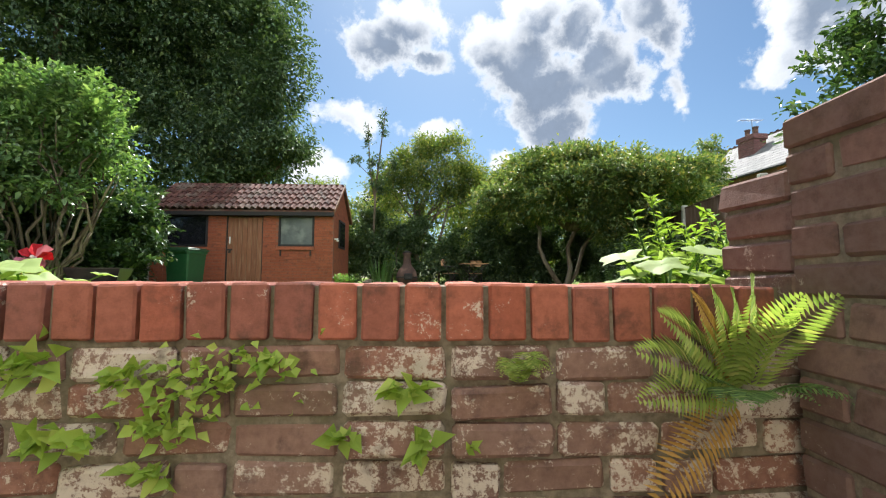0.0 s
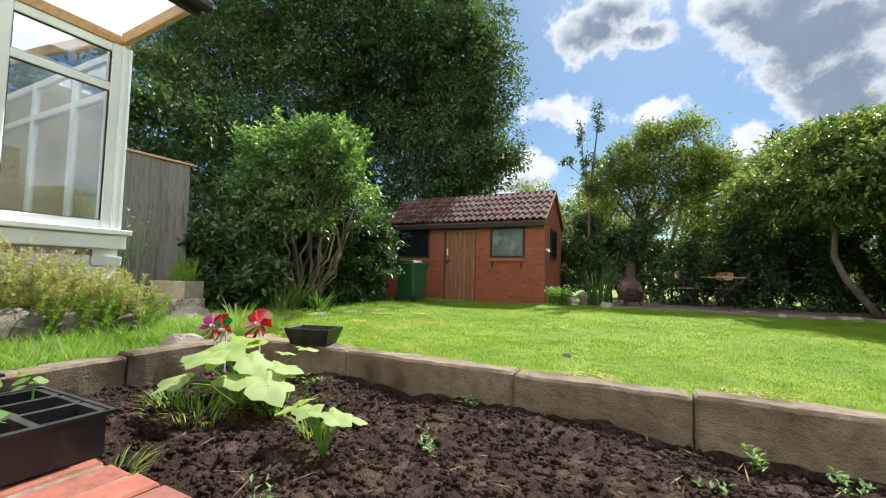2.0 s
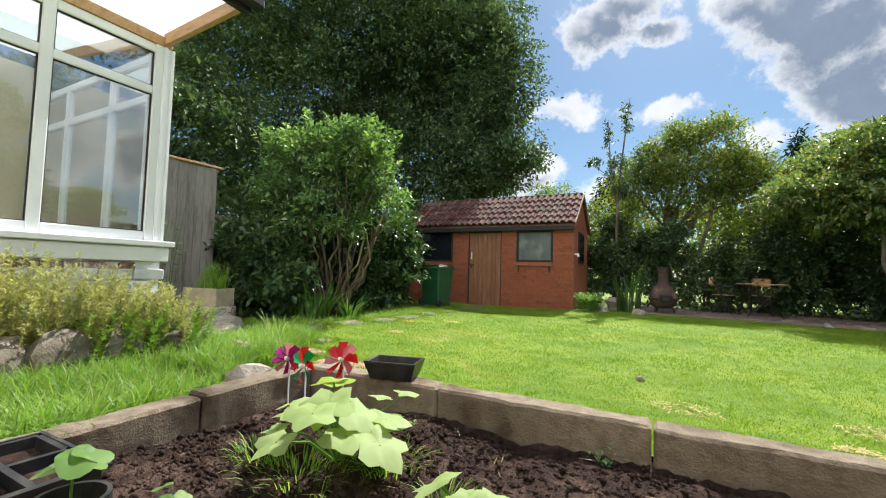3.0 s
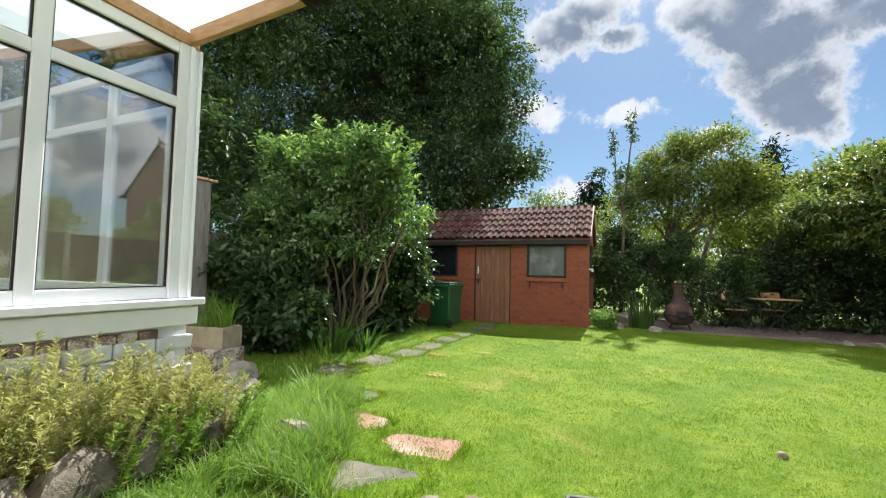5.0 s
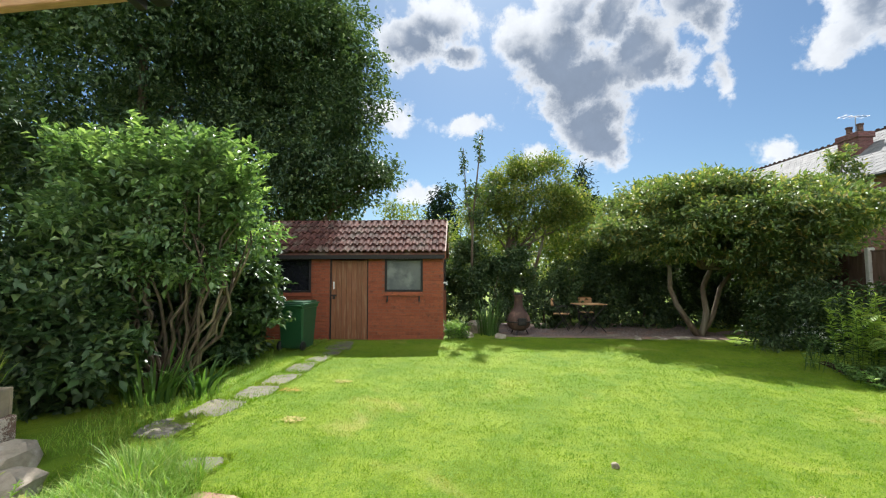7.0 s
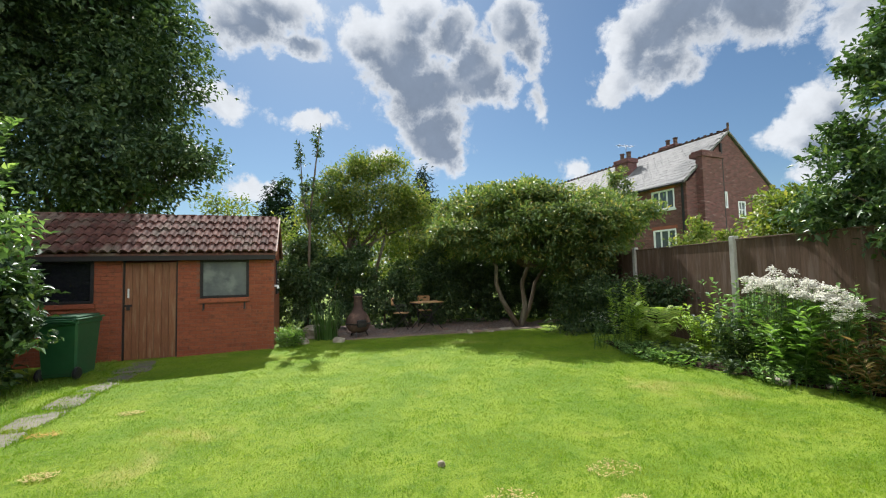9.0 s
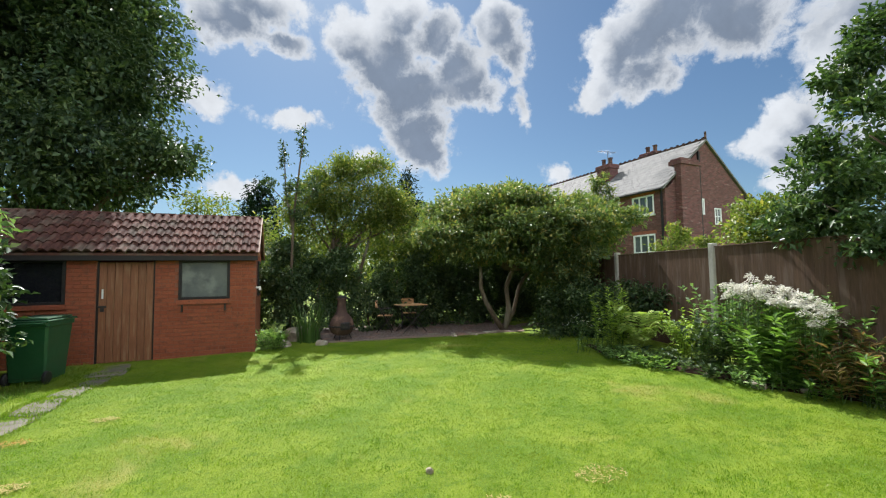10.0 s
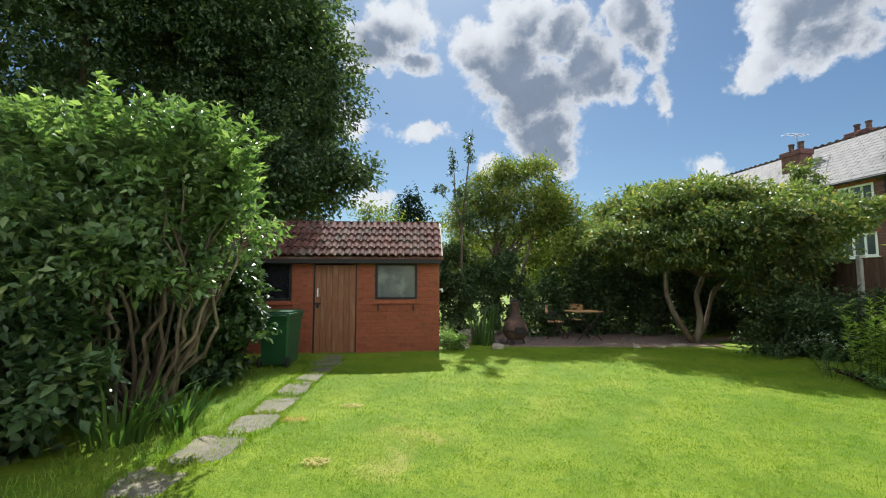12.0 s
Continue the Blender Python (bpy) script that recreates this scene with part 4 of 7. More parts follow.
def build_shed():
    rng = random.Random(11)
    shed = thing("garden_shed", "red brick garden shed with a brown clay pantile roof", "shed")
    gaps = [(DOOR[0] - 0.03, DOOR[1] + 0.03, -0.06, DOOR[2] + 0.03), WIN_R, WIN_L]
    bm = bmesh.new()
    wall_with_gap(bm, SX0, SX1, -0.06, EAVE, SY0 + 0.012, SY0 + 0.10, gaps)
    front = part("front_wall", bm, M["shed_mortar"], shed)
    for x0, x1 in ((SX0, SX0 + 0.1), (SX1 - 0.112, SX1 - 0.012)):
        bm = bmesh.new()
        pts = [(SY0 + 0.10, -0.06), (SY1, -0.06), (SY1, EAVE), (RIDGE_Y, RIDGE - 0.06), (SY0 + 0.10, EAVE)]
        a = [bm.verts.new((x0, y, z)) for y, z in pts]
        b = [bm.verts.new((x1, y, z)) for y, z in pts]
        bm.faces.new(a)
        bm.faces.new(b[::-1])
        for i in range(5):
            j = (i + 1) % 5
            bm.faces.new((a[j], a[i], b[i], b[j]))
        bmesh.ops.recalc_face_normals(bm, faces=bm.faces)
        part("gable_wall", bm, M["shed_brick"], shed)
    part("back_wall", boxes((SX0 + 0.1, SY1 - 0.1, -0.06, SX1 - 0.112, SY1, EAVE)), M["shed_brick"], shed)
    part("floor_slab", boxes((SX0 + 0.1, SY0 + 0.1, -0.06, SX1 - 0.112, SY1 - 0.1, 0.01)), M["concrete"], shed)
    # roof boarding, both slopes
    bm = bmesh.new()
    x0, x1 = SX0 - 0.05, SX1 + 0.04
    for ya, yb in ((SY0 - 0.16, RIDGE_Y), (SY1 + 0.16, RIDGE_Y)):
        za = EAVE + 0.02
        lo = [bm.verts.new((x, y, z)) for x, y, z in ((x0, ya, za - 0.03), (x1, ya, za - 0.03), (x1, yb, RIDGE - 0.07), (x0, yb, RIDGE - 0.07))]
        hi = [bm.verts.new(v.co + Vector((0, 0, 0.04))) for v in lo]
        bm.faces.new(lo)
        bm.faces.new(hi[::-1])
        for i in range(4):
            bm.faces.new((lo[i], hi[i], hi[(i + 1) % 4], lo[(i + 1) % 4]))
    bmesh.ops.recalc_face_normals(bm, faces=bm.faces)
    roof = part("roof", bm, M["roof_tile"], shed, "brown clay pantile roof")
    part("fascia", boxes((x0, SY0 - 0.15, EAVE - 0.10, x1, SY0 - 0.12, EAVE + 0.03), (x0, SY0 - 0.12, EAVE - 0.10, x1 - 0.06, SY0 + 0.01, EAVE - 0.085)), M["black_frame"], shed, "dark fascia board under the eaves")
    slope = math.atan2(RIDGE - 0.03 - EAVE, RIDGE_Y - SY0 + 0.16)
    tile = tile_mesh()
    n = round((x1 - x0) / 0.163)
    step = (x1 - x0) / n
    for r in range(5):
        d = 0.0 + 0.285 * r
        for c in range(n):
            ob = hang("tile", tile, roof)
            y, z = SY0 - 0.19 + d * math.cos(slope), EAVE + 0.045 + d * math.sin(slope)
            ob.matrix_basis = pose(x0 + step * (c + 0.5) + rng.uniform(-0.004, 0.004), y, z + rng.uniform(-0.003, 0.004), math.degrees(slope) + rng.uniform(-1, 1), rng.uniform(-1.5, 1.5), rng.uniform(-1, 1))
    me = brick_mesh("ridge_tile", 0.42, 0.20, 0.06, M["roof_tile"], 3, 0.02, 0.004)
    k = 11
    for c in range(k):
        ob = hang("ridge_tile", me, roof)
        ob.matrix_basis = pose(x0 + (x1 - x0) * (c + 0.5) / k, RIDGE_Y, RIDGE + 0.0 + rng.uniform(-0.004, 0.004), rng.uniform(-2, 2), rng.uniform(-0.6, 0.6), 0)
    part("bargeboard", boxes((x1 - 0.03, SY0 - 0.14, EAVE - 0.02, x1 + 0.005, SY0 - 0.02, EAVE + 0.05)), M["door_wood"], shed)
    bm = bmesh.new()
    for sgn, y0 in ((1, SY0 - 0.14), (-1, SY1 + 0.14)):
        a = [(y0, EAVE - 0.03), (RIDGE_Y, RIDGE - 0.08), (RIDGE_Y, RIDGE + 0.01), (y0, EAVE + 0.07)]
        va = [bm.verts.new((x1 + 0.006, y, z)) for y, z in a]
        vb = [bm.verts.new((x1 + 0.03, y, z)) for y, z in a]
        bm.faces.new(va)
        bm.faces.new(vb[::-1])
        for i in range(4):
            bm.faces.new((va[i], vb[i], vb[(i + 1) % 4], va[(i + 1) % 4]))
    bmesh.ops.recalc_face_normals(bm, faces=bm.faces)
    part("verge_board", bm, M["door_wood"], shed)
    # door of upright boards
    door = part("door", boxes((DOOR[0], SY0 + 0.055, 0.0, DOOR[1], SY0 + 0.075, DOOR[2])), M["door_wood"], shed, "brown wooden boarded door")
    w = (DOOR[1] - DOOR[0]) / 7
    for i in range(7):
        part("board", boxes((DOOR[0] + w * i + 0.003, SY0 + 0.035, 0.005, DOOR[0] + w * (i + 1) - 0.003, SY0 + 0.055, DOOR[2] - 0.003), bevel=0.003), M["door_wood"], door)
    part("handle", boxes((DOOR[0] + 0.05, SY0 + 0.012, 1.20, DOOR[0] + 0.08, SY0 + 0.034, 1.38), bevel=0.006), M["upvc"], door, "white door pull")
    part("hasp", boxes((DOOR[0] - 0.01, SY0 + 0.01, 1.03, DOOR[0] + 0.13, SY0 + 0.034, 1.07), (DOOR[0] + 0.04, SY0 - 0.005, 0.96, DOOR[0] + 0.10, SY0 + 0.02, 1.03), bevel=0.006), M["iron"], door, "iron hasp and padlock")
    part("door_frame", boxes((DOOR[0] - 0.03, SY0 + 0.03, -0.02, DOOR[0] - 0.003, SY0 + 0.09, DOOR[2] + 0.03), (DOOR[1] + 0.003, SY0 + 0.03, -0.02, DOOR[1] + 0.03, SY0 + 0.09, DOOR[2] + 0.03)), M["black_frame"], shed)
    for (a, b, c, d), glass in ((WIN_R, "frost_pane"), (WIN_L, "dark_pane")):
        win = part("window", frame_ring(a, b, c, d, SY0 - 0.012, SY0 + 0.07, 0.05), M["black_frame"], shed, "black framed shed window")
        part("pane", boxes((a + 0.05, SY0 + 0.03, c + 0.05, b - 0.05, SY0 + 0.036, d - 0.05)), M[glass], win)
        sill = part("sill", boxes((a - 0.03, SY0 - 0.035, c - 0.095, b + 0.03, SY0 + 0.011, c - 0.005), bevel=0.006), M["shed_brick"], win, "projecting red brick sill")
    for x in (-3.80, -3.04):
        part("bracket", boxes((x - 0.014, SY0 - 0.05, 0.90, x + 0.014, SY0 + 0.011, 1.04), (x - 0.014, SY0 - 0.09, 0.90, x + 0.014, SY0 - 0.05, 0.92), bevel=0.004), M["iron"], shed, "rusty iron bracket")
    # side window, edge on
    side = part("window", boxes((SX1 - 0.011, 12.0, 1.15, SX1 + 0.02, 12.75, 1.93)), M["black_frame"], shed, "black framed side window")
    part("pane", boxes((SX1 + 0.021, 12.06, 1.21, SX1 + 0.026, 12.69, 1.87)), M["dark_pane"], side)
    part("lamp_bracket", boxes((SX1 - 0.011, 11.5, 1.33, SX1 + 0.09, 11.54, 1.37), (SX1 + 0.05, 11.48, 1.29, SX1 + 0.10, 11.56, 1.33), bevel=0.006), M["upvc"], shed)
    # brick courses of the front
    full = [brick_mesh("brick", 0.215, 0.05, 0.064, M["shed_brick"], s + 60, 0.004, 0.0025) for s in range(4)]
    half = [brick_mesh("brick", 0.102, 0.05, 0.064, M["shed_brick"], s + 70, 0.004, 0.0025) for s in range(3)]
    rest = bmesh.new()
    count = 0
    for c in range(27):
        z = -0.03 + 0.075 * c + 0.0375
        off = 0.1125 if c % 2 else 0.0
        spans = [(SX0 + 0.005, DOOR[0] - 0.035), (DOOR[1] + 0.035, SX1 - 0.003)]
        for a, b, lo, hi in (WIN_R, WIN_L):
            if lo - 0.11 < z < hi + 0.03:
                spans = [q for s in spans for q in ((s[0], min(s[1], a - 0.004)), (max(s[0], b + 0.004), s[1])) if q[1] - q[0] > 0.05]
        for a, b in spans:
            x = a
            first = 0.1025 if c % 2 else 0.215
            while x < b - 0.03:
                w = first if x == a else 0.215
                w = min(w, b - x)
                if w > 0.06:
                    if x > -5.75 and count < 300 and abs(w - 0.215) < 0.001:
                        ob = hang("brick", full[rng.randrange(4)], front)
                    elif x > -5.75 and count < 300:
                        ob = hang("brick", half[rng.randrange(3)], front)
                        ob.scale = (w / 0.102, 1, 1)
                    else:
                        ob = None
                    if ob:
                        s = ob.scale.x
                        ob.matrix_basis = pose(x + w / 2, SY0 + 0.025 + rng.uniform(-0.002, 0.002), z, 0, rng.uniform(-0.3, 0.3), 0) @ Matrix.Diagonal((s, 1, 1, 1))
                        count += 1
                    else:
                        box(rest, x, SY0, z - 0.032, x + w, SY0 + 0.02, z + 0.032)
                x += w + 0.010
    part("brickwork", rest, M["shed_brick"], front)["kind"] = "stuff"


build_shed()


# ---- conservatory ----
CX, CY = -4.45, 3.26


def build_conservatory():
    base = solid("wall_conservatory", boxes((CX - 0.13, -3.2, -0.05, CX, CY, 0.93), (-7.2, CY - 0.13, -0.05, CX - 0.13, CY, 0.93)), M["white_paint"], "low white-painted brick wall under the conservatory", "wall", "structure")
    rng = random.Random(2)
    whites = [brick_mesh("brick", 0.225, 0.05, 0.085, M["white_paint"], s + 80, 0.006, 0.005) for s in range(4)]
    reds = [brick_mesh("brick", 0.105, 0.05, 0.06, M["old_brick"], s + 90) for s in range(3)]
    for c in range(9):
        z = 0.80 - 0.095 * c
        y = CY + 0.02 - (0.12 if c % 2 else 0)
        while y > 0.4 and z > 0:
            ob = hang("brick", whites[rng.randrange(4)], base)
            ob.matrix_basis = pose(CX + 0.012 + rng.uniform(-0.004, 0.004), y - 0.11, z - 0.05, 0, 0, 90 + rng.uniform(-1, 1))
            y -= 0.235
    y = CY - 0.25
    while y > 0.4:
        ob = hang("brick", reds[rng.randrange(3)], base)
        ob.matrix_basis = pose(CX + 0.006, y, 0.815, 0, 0, 90)
        y -= 0.115
    con = thing("conservatory", "white plastic-framed conservatory with an opal sheet roof on timber rafters", "conservatory")
    for row in ((CX - 0.12, -3.2, 0.985, CX + 0.075, CY + 0.075, 1.03), (-7.2, CY - 0.12, 0.985, CX - 0.12, CY + 0.075, 1.03)):
        part("sill", boxes(row, bevel=0.005), M["upvc"], con, "white window sill")
    part("sill_bed", boxes((CX - 0.12, -3.2, 0.93, CX + 0.02, CY + 0.02, 0.985), bevel=0.005), M["upvc"], con)
    part("drip_board", boxes((CX + 0.02, -3.2, 0.86, CX + 0.045, CY + 0.045, 0.975), bevel=0.005), M["upvc"], con)
    top, mid = 2.70, 2.30
    post = part("corner_post", boxes((CX - 0.10, CY - 0.14, 1.03, CX + 0.01, CY - 0.075, top), bevel=0.004), M["upvc"], con, "fluted white corner post")
    for x0, y0, x1, y1 in ((CX - 0.075, CY - 0.075, CX + 0.022, CY - 0.05), (CX - 0.07, CY - 0.05, CX + 0.004, CY - 0.01), (CX - 0.09, CY - 0.01, CX + 0.014, CY + 0.012)):
        part("flute", boxes((x0, y0, 1.03, x1, y1, top), bevel=0.004), M["upvc"], post)
    ys = [CY - 0.14, 2.40, 1.55, 0.70, -0.15, -1.0, -3.2]
    for i, (b, a) in enumerate(zip(ys, ys[1:])):
        win = part("window_frame", boxes((CX - 0.06, a, 1.03, CX, a + 0.075, top), (CX - 0.06, a + 0.075, 1.03, CX, b, 1.105), (CX - 0.06, a + 0.075, mid - 0.035, CX, b, mid + 0.035), (CX - 0.06, a + 0.075, top - 0.075, CX, b, top), bevel=0.006), M["upvc"], con)
        for z0, z1 in ((1.105, mid - 0.035), (mid + 0.035, top - 0.075)):
            p = part("pane", boxes((CX - 0.034, a + 0.075, z0, CX - 0.028, b, z1)), M["pane"], win)
            p.visible_shadow = False
            part("gasket", boxes((CX - 0.03, a + 0.075, z0, CX - 0.012, a + 0.082, z1), (CX - 0.03, b - 0.007, z0, CX - 0.012, b, z1), (CX - 0.03, a + 0.082, z0, CX - 0.012, b - 0.007, z0 + 0.006), (CX - 0.03, a + 0.082, z1 - 0.006, CX - 0.012, b - 0.007, z1)), M["black_frame"], win)
    xs = [CX - 0.10, -5.35, -6.25, -7.15]
    for i, (b, a) in enumerate(zip(xs, xs[1:])):
        win = part("window_frame", boxes((a, CY - 0.07, 1.03, a + 0.075, CY - 0.01, top), (a + 0.075, CY - 0.07, 1.03, b, CY - 0.01, 1.105), (a + 0.075, CY - 0.07, mid - 0.035, b, CY - 0.01, mid + 0.035), (a + 0.075, CY - 0.07, top - 0.075, b, CY - 0.01, top), bevel=0.006), M["upvc"], con)
        for z0, z1 in ((1.105, mid - 0.035), (mid + 0.035, top - 0.075)):
            p = part("pane", boxes((a + 0.075, CY - 0.045, z0, b, CY - 0.039, z1)), M["pane"], win)
            p.visible_shadow = False
    # timber wall plates and rafters: the roof falls away towards the far side wall
    part("wall_plate", boxes((CX - 0.09, -3.2, top, CX + 0.012, CY - 0.012, top + 0.085), bevel=0.004), M["timber"], con, "pale timber wall plate")
    rise = (2.90 - 2.72) / 0.95
    for y in (CY - 0.03, 2.10, 0.95, -0.2, -1.4):
        bm = bmesh.new()
        box(bm, -0.02, -0.045, 0.0, 0.98, 0.0, 0.105, 0.004)
        ob = part("rafter", bm, M["timber"], con, "planed timber rafter")
        ob.matrix_basis = pose(CX + 0.012, y, top + 0.02, 0, -3.5, 0)
        bm = bmesh.new()
        box(bm, -2.6, -0.045, 0.0, 0.0, 0.0, 0.105, 0.004)
        ob = part("rafter", bm, M["timber"], con)
        ob.matrix_basis = pose(CX - 0.08, y, top + 0.09, 0, 7, 0)
    bm = bmesh.new()
    box(bm, -0.1, -3.2, 0.108, 1.0, CY - 0.02, 0.124)
    part("roof_sheet", bm, M["opal"], con, "opal polycarbonate roof sheet").matrix_basis = pose(CX, 0, top + 0.02, 0, -3.5, 0)
    bm = bmesh.new()
    box(bm, -2.75, -3.2, 0.108, -0.06, CY - 0.02, 0.124)
    part("roof_sheet", bm, M["opal"], con).matrix_basis = pose(CX, 0, top + 0.09, 0, 7, 0)
    bm = bmesh.new()
    box(bm, CX + 0.96, -3.2, top + 0.06, CX + 1.0, CY + 0.01, top + 0.19, 0.004)
    box(bm, CX + 1.0, -3.2, top + 0.10, CX + 1.10, CY + 0.06, top + 0.19, 0.02)
    part("gutter", bm, M["black_frame"], con, "black gutter along the eaves")
    # plain inside
    solid("floor", boxes((-7.2, -3.2, -0.05, CX - 0.13, CY - 0.13, 0.30)), M["floor_tile"], "pale tiled conservatory floor", "floor", "structure")
    solid("wall_west", boxes((-7.35, -3.2, -0.05, -7.2, CY, 3.1)), M["cream"], "cream plastered side wall inside the conservatory", "wall", "structure")
    solid("windowsill_inside", boxes((CX - 0.30, -3.19, 0.93, CX - 0.13, CY - 0.14, 0.965)), M["upvc"], "white inner window sill", "sill", "structure")
    mug = solid("mug", lathe([(0.030, 0.0), (0.036, 0.004), (0.038, 0.09), (0.034, 0.09), (0.032, 0.01), (0.001, 0.008)], 16), M["cream"], "cream mug on the conservatory sill", "mug", smooth=True)
    mug.matrix_basis = pose(CX - 0.2, 2.05, 0.965)


build_conservatory()
# unseen wall at the back, its cream colour picked to bounce light forward
solid("wall_house", boxes((-9.5, -3.5, -1.1, 6.0, -3.21, 4.6)), M["cream"], "unseen rear wall of the house, made cream to bounce light", "wall", "structure")


# ---- fences ----
def build_left_fence():
    f = thing("timber_fence", "silvery weathered tall timber board fence", "fence")
    y = 1.2
    rng = random.Random(6)
    while y < 5.72:
        top = 2.55 + rng.uniform(-0.01, 0.01)
        part("board", boxes((-7.72, y, 0.0, -7.70, y + 0.143, top), bevel=0.003), M["grey_wood"], f)
        y += 0.148
    part("rail", boxes((-7.77, 1.2, 2.05, -7.725, 5.7, 2.13), (-7.77, 1.2, 0.5, -7.725, 5.7, 0.58)), M["grey_wood"], f)
    part("capping", boxes((-7.80, 1.15, 2.565, -7.66, 5.95, 2.60), bevel=0.004), M["timber"], f, "newer timber capping rail")
    part("end_post", boxes((-7.83, 5.74, 0.0, -7.69, 5.86, 2.56), bevel=0.006), M["grey_wood"], f)
    low = thing("timber_fence", "low weathered boundary fence behind the shrubs", "fence")
    y = 6.0
    while y < 20:
        part("board", boxes((-8.9, y, 0.0, -8.88, y + 0.30, 1.9), bevel=0.003), M["grey_wood"], low)
        y += 0.305


build_left_fence()


def build_right_fence():
    f = thing("panel_fence", "dark brown timber panel fence between concrete posts", "fence")
    d = Vector((0.50, 2.89, 0)).normalized()
    p0, L = Vector((5.51, 7.156, 0)), 2.933
    rng = random.Random(9)
    ang = math.degrees(math.atan2(-d.x, d.y))
    for k in range(-3, 5):
        p = p0 + d * L * k
        top = 2.13 - 0.02 * k
        post = part("post", boxes((-0.06, -0.055, 0.0, 0.06, 0.055, top), bevel=0.012), M["post"], f, "pale concrete fence post")
        post.matrix_basis = pose(p.x, p.y, -0.05, 0, 0, ang)
        n = 20
        for i in range(n):
            q = p + d * (0.06 + (L - 0.12) * (i + 0.5) / n)
            b = part("board", boxes((-0.012, -(L - 0.12) / n / 2 - 0.004, 0.05, 0.008 + 0.004 * (i % 2), (L - 0.12) / n / 2 - 0.002, top - 0.10 + rng.uniform(-0.006, 0.006)), bevel=0.003), M["fence_wood"], f)
            b.matrix_basis = pose(q.x, q.y, -0.05, 0, 0, ang)
        q = p + d * L / 2
        c = part("capping_rail", boxes((-0.03, -L / 2 + 0.06, top - 0.10, 0.03, L / 2 - 0.06, top - 0.075), bevel=0.004), M["fence_wood"], f)
        c.matrix_basis = pose(q.x, q.y, -0.05, 0, 0, ang)


build_right_fence()


# ---- the neighbouring house ----
def build_house():
    h = thing("brick_house", "red brick semi-detached house with a grey slate roof", "house", at=(19.8, 20.4, 0), rz=4)
    W, LEN, EV, AP, G = 8.1, 17.0, 6.7, 10.1, 1.2
    bm = bmesh.new()
    facade = [(0.80, 2.45, 5.2, 6.45), (0.80, 2.45, 2.75, 3.95), (8.5, 10.2, 5.2, 6.45), (12.5, 14.0, 5.2, 6.45)]
    wall_with_gap(bm, 0, LEN, G - 1.4, EV, -0.25, 0, facade)
    bmesh.ops.transform(bm, matrix=Matrix(((0, -1, 0, 0), (1, 0, 0, 0), (0, 0, 1, 0), (0, 0, 0, 1))), verts=bm.verts)
    bmesh.ops.recalc_face_normals(bm, faces=bm.faces)
    part("wall", bm, M["house_brick"], h)
    bm = bmesh.new()
    gable = [(3.30, 3.70, 5.2, 6.25), (4.70, 5.40, 4.6, 5.7)]
    wall_with_gap(bm, 0.25, W - 0.25, G - 1.4, EV, 0, 0.25, gable)
    box(bm, W - 0.25, 0.25, G - 1.4, W, LEN, EV)
    for y in (0.0, LEN - 0.25):
        a = [bm.verts.new((x, y, z)) for x, z in ((0.25, EV), (W, EV), (W / 2, AP - 0.1))]
        b = [bm.verts.new((x, y + 0.25, z)) for x, z in ((0.25, EV), (W, EV), (W / 2, AP - 0.1))]
        bm.faces.new(a)
        bm.faces.new(b[::-1])
        for i in range(3):
            j = (i + 1) % 3
            bm.faces.new((a[j], a[i], b[i], b[j]))
    box(bm, W - 0.25, 0.0, G - 1.4, W, 0.25, EV)
    bmesh.ops.recalc_face_normals(bm, faces=bm.faces)
    part("gable_wall", bm, M["house_brick"], h)
    bm = bmesh.new()
    for x0, x1 in ((-0.30, W / 2), (W + 0.30, W / 2)):
        z0 = EV - 0.12
        lo = [bm.verts.new(c) for c in ((x0, -0.12, z0), (x0, LEN + 0.1, z0), (x1, LEN + 0.1, AP), (x1, -0.12, AP))]
        hi = [bm.verts.new(v.co + Vector((0, 0, 0.14))) for v in lo]
        bm.faces.new(lo)
        bm.faces.new(hi[::-1])
        for i in range(4):
            bm.faces.new((lo[i], hi[i], hi[(i + 1) % 4], lo[(i + 1) % 4]))
    bmesh.ops.recalc_face_normals(bm, faces=bm.faces)
    roof = part("roof", bm, M["slate"], h, "grey slate roof")
    slope = math.atan2(AP - EV + 0.12, W / 2 + 0.3)
    slates = bmesh.new()
    for r in range(14):
        d = 0.385 * r
        for c in range(30):
            y0 = -0.12 + 0.575 * c + (0.28 if r % 2 else 0)
            m = pose(-0.32 + d * math.cos(slope), y0, EV + 0.03 + d * math.sin(slope), 0, -math.degrees(slope) + 1.3, 0)
            if y0 + 0.57 < LEN + 0.15:
                box(slates, 0, 0.01, 0, 0.40, 0.56, 0.02, m=m)
    part("roof_covering", slates, M["slate"], roof)["kind"] = "stuff"
    ridge = bmesh.new()
    for c in range(38):
        box(ridge, W / 2 - 0.09, -0.1 + 0.45 * c, AP + 0.10, W / 2 + 0.09, 0.32 + 0.45 * c, AP + 0.20)
        box(ridge, W / 2 - 0.03, 0.02 + 0.45 * c, AP + 0.20, W / 2 + 0.03, 0.20 + 0.45 * c, AP + 0.29)
    box(ridge, W / 2 - 0.05, -0.12, AP + 0.2, W / 2 + 0.05, -0.02, AP + 0.62)
    part("ridge_cresting", ridge, M["clay"], roof, "dark crested ridge tiles")
    part("gutter", boxes((-0.42, -0.1, EV - 0.14, -0.30, LEN, EV - 0.02), bevel=0.02), M["black_frame"], h)
    part("fascia", boxes((W + 0.05, -0.35, EV - 0.28, W + 0.5, 0.6, EV - 0.05)), M["black_frame"], h, "dark boxed eaves end")
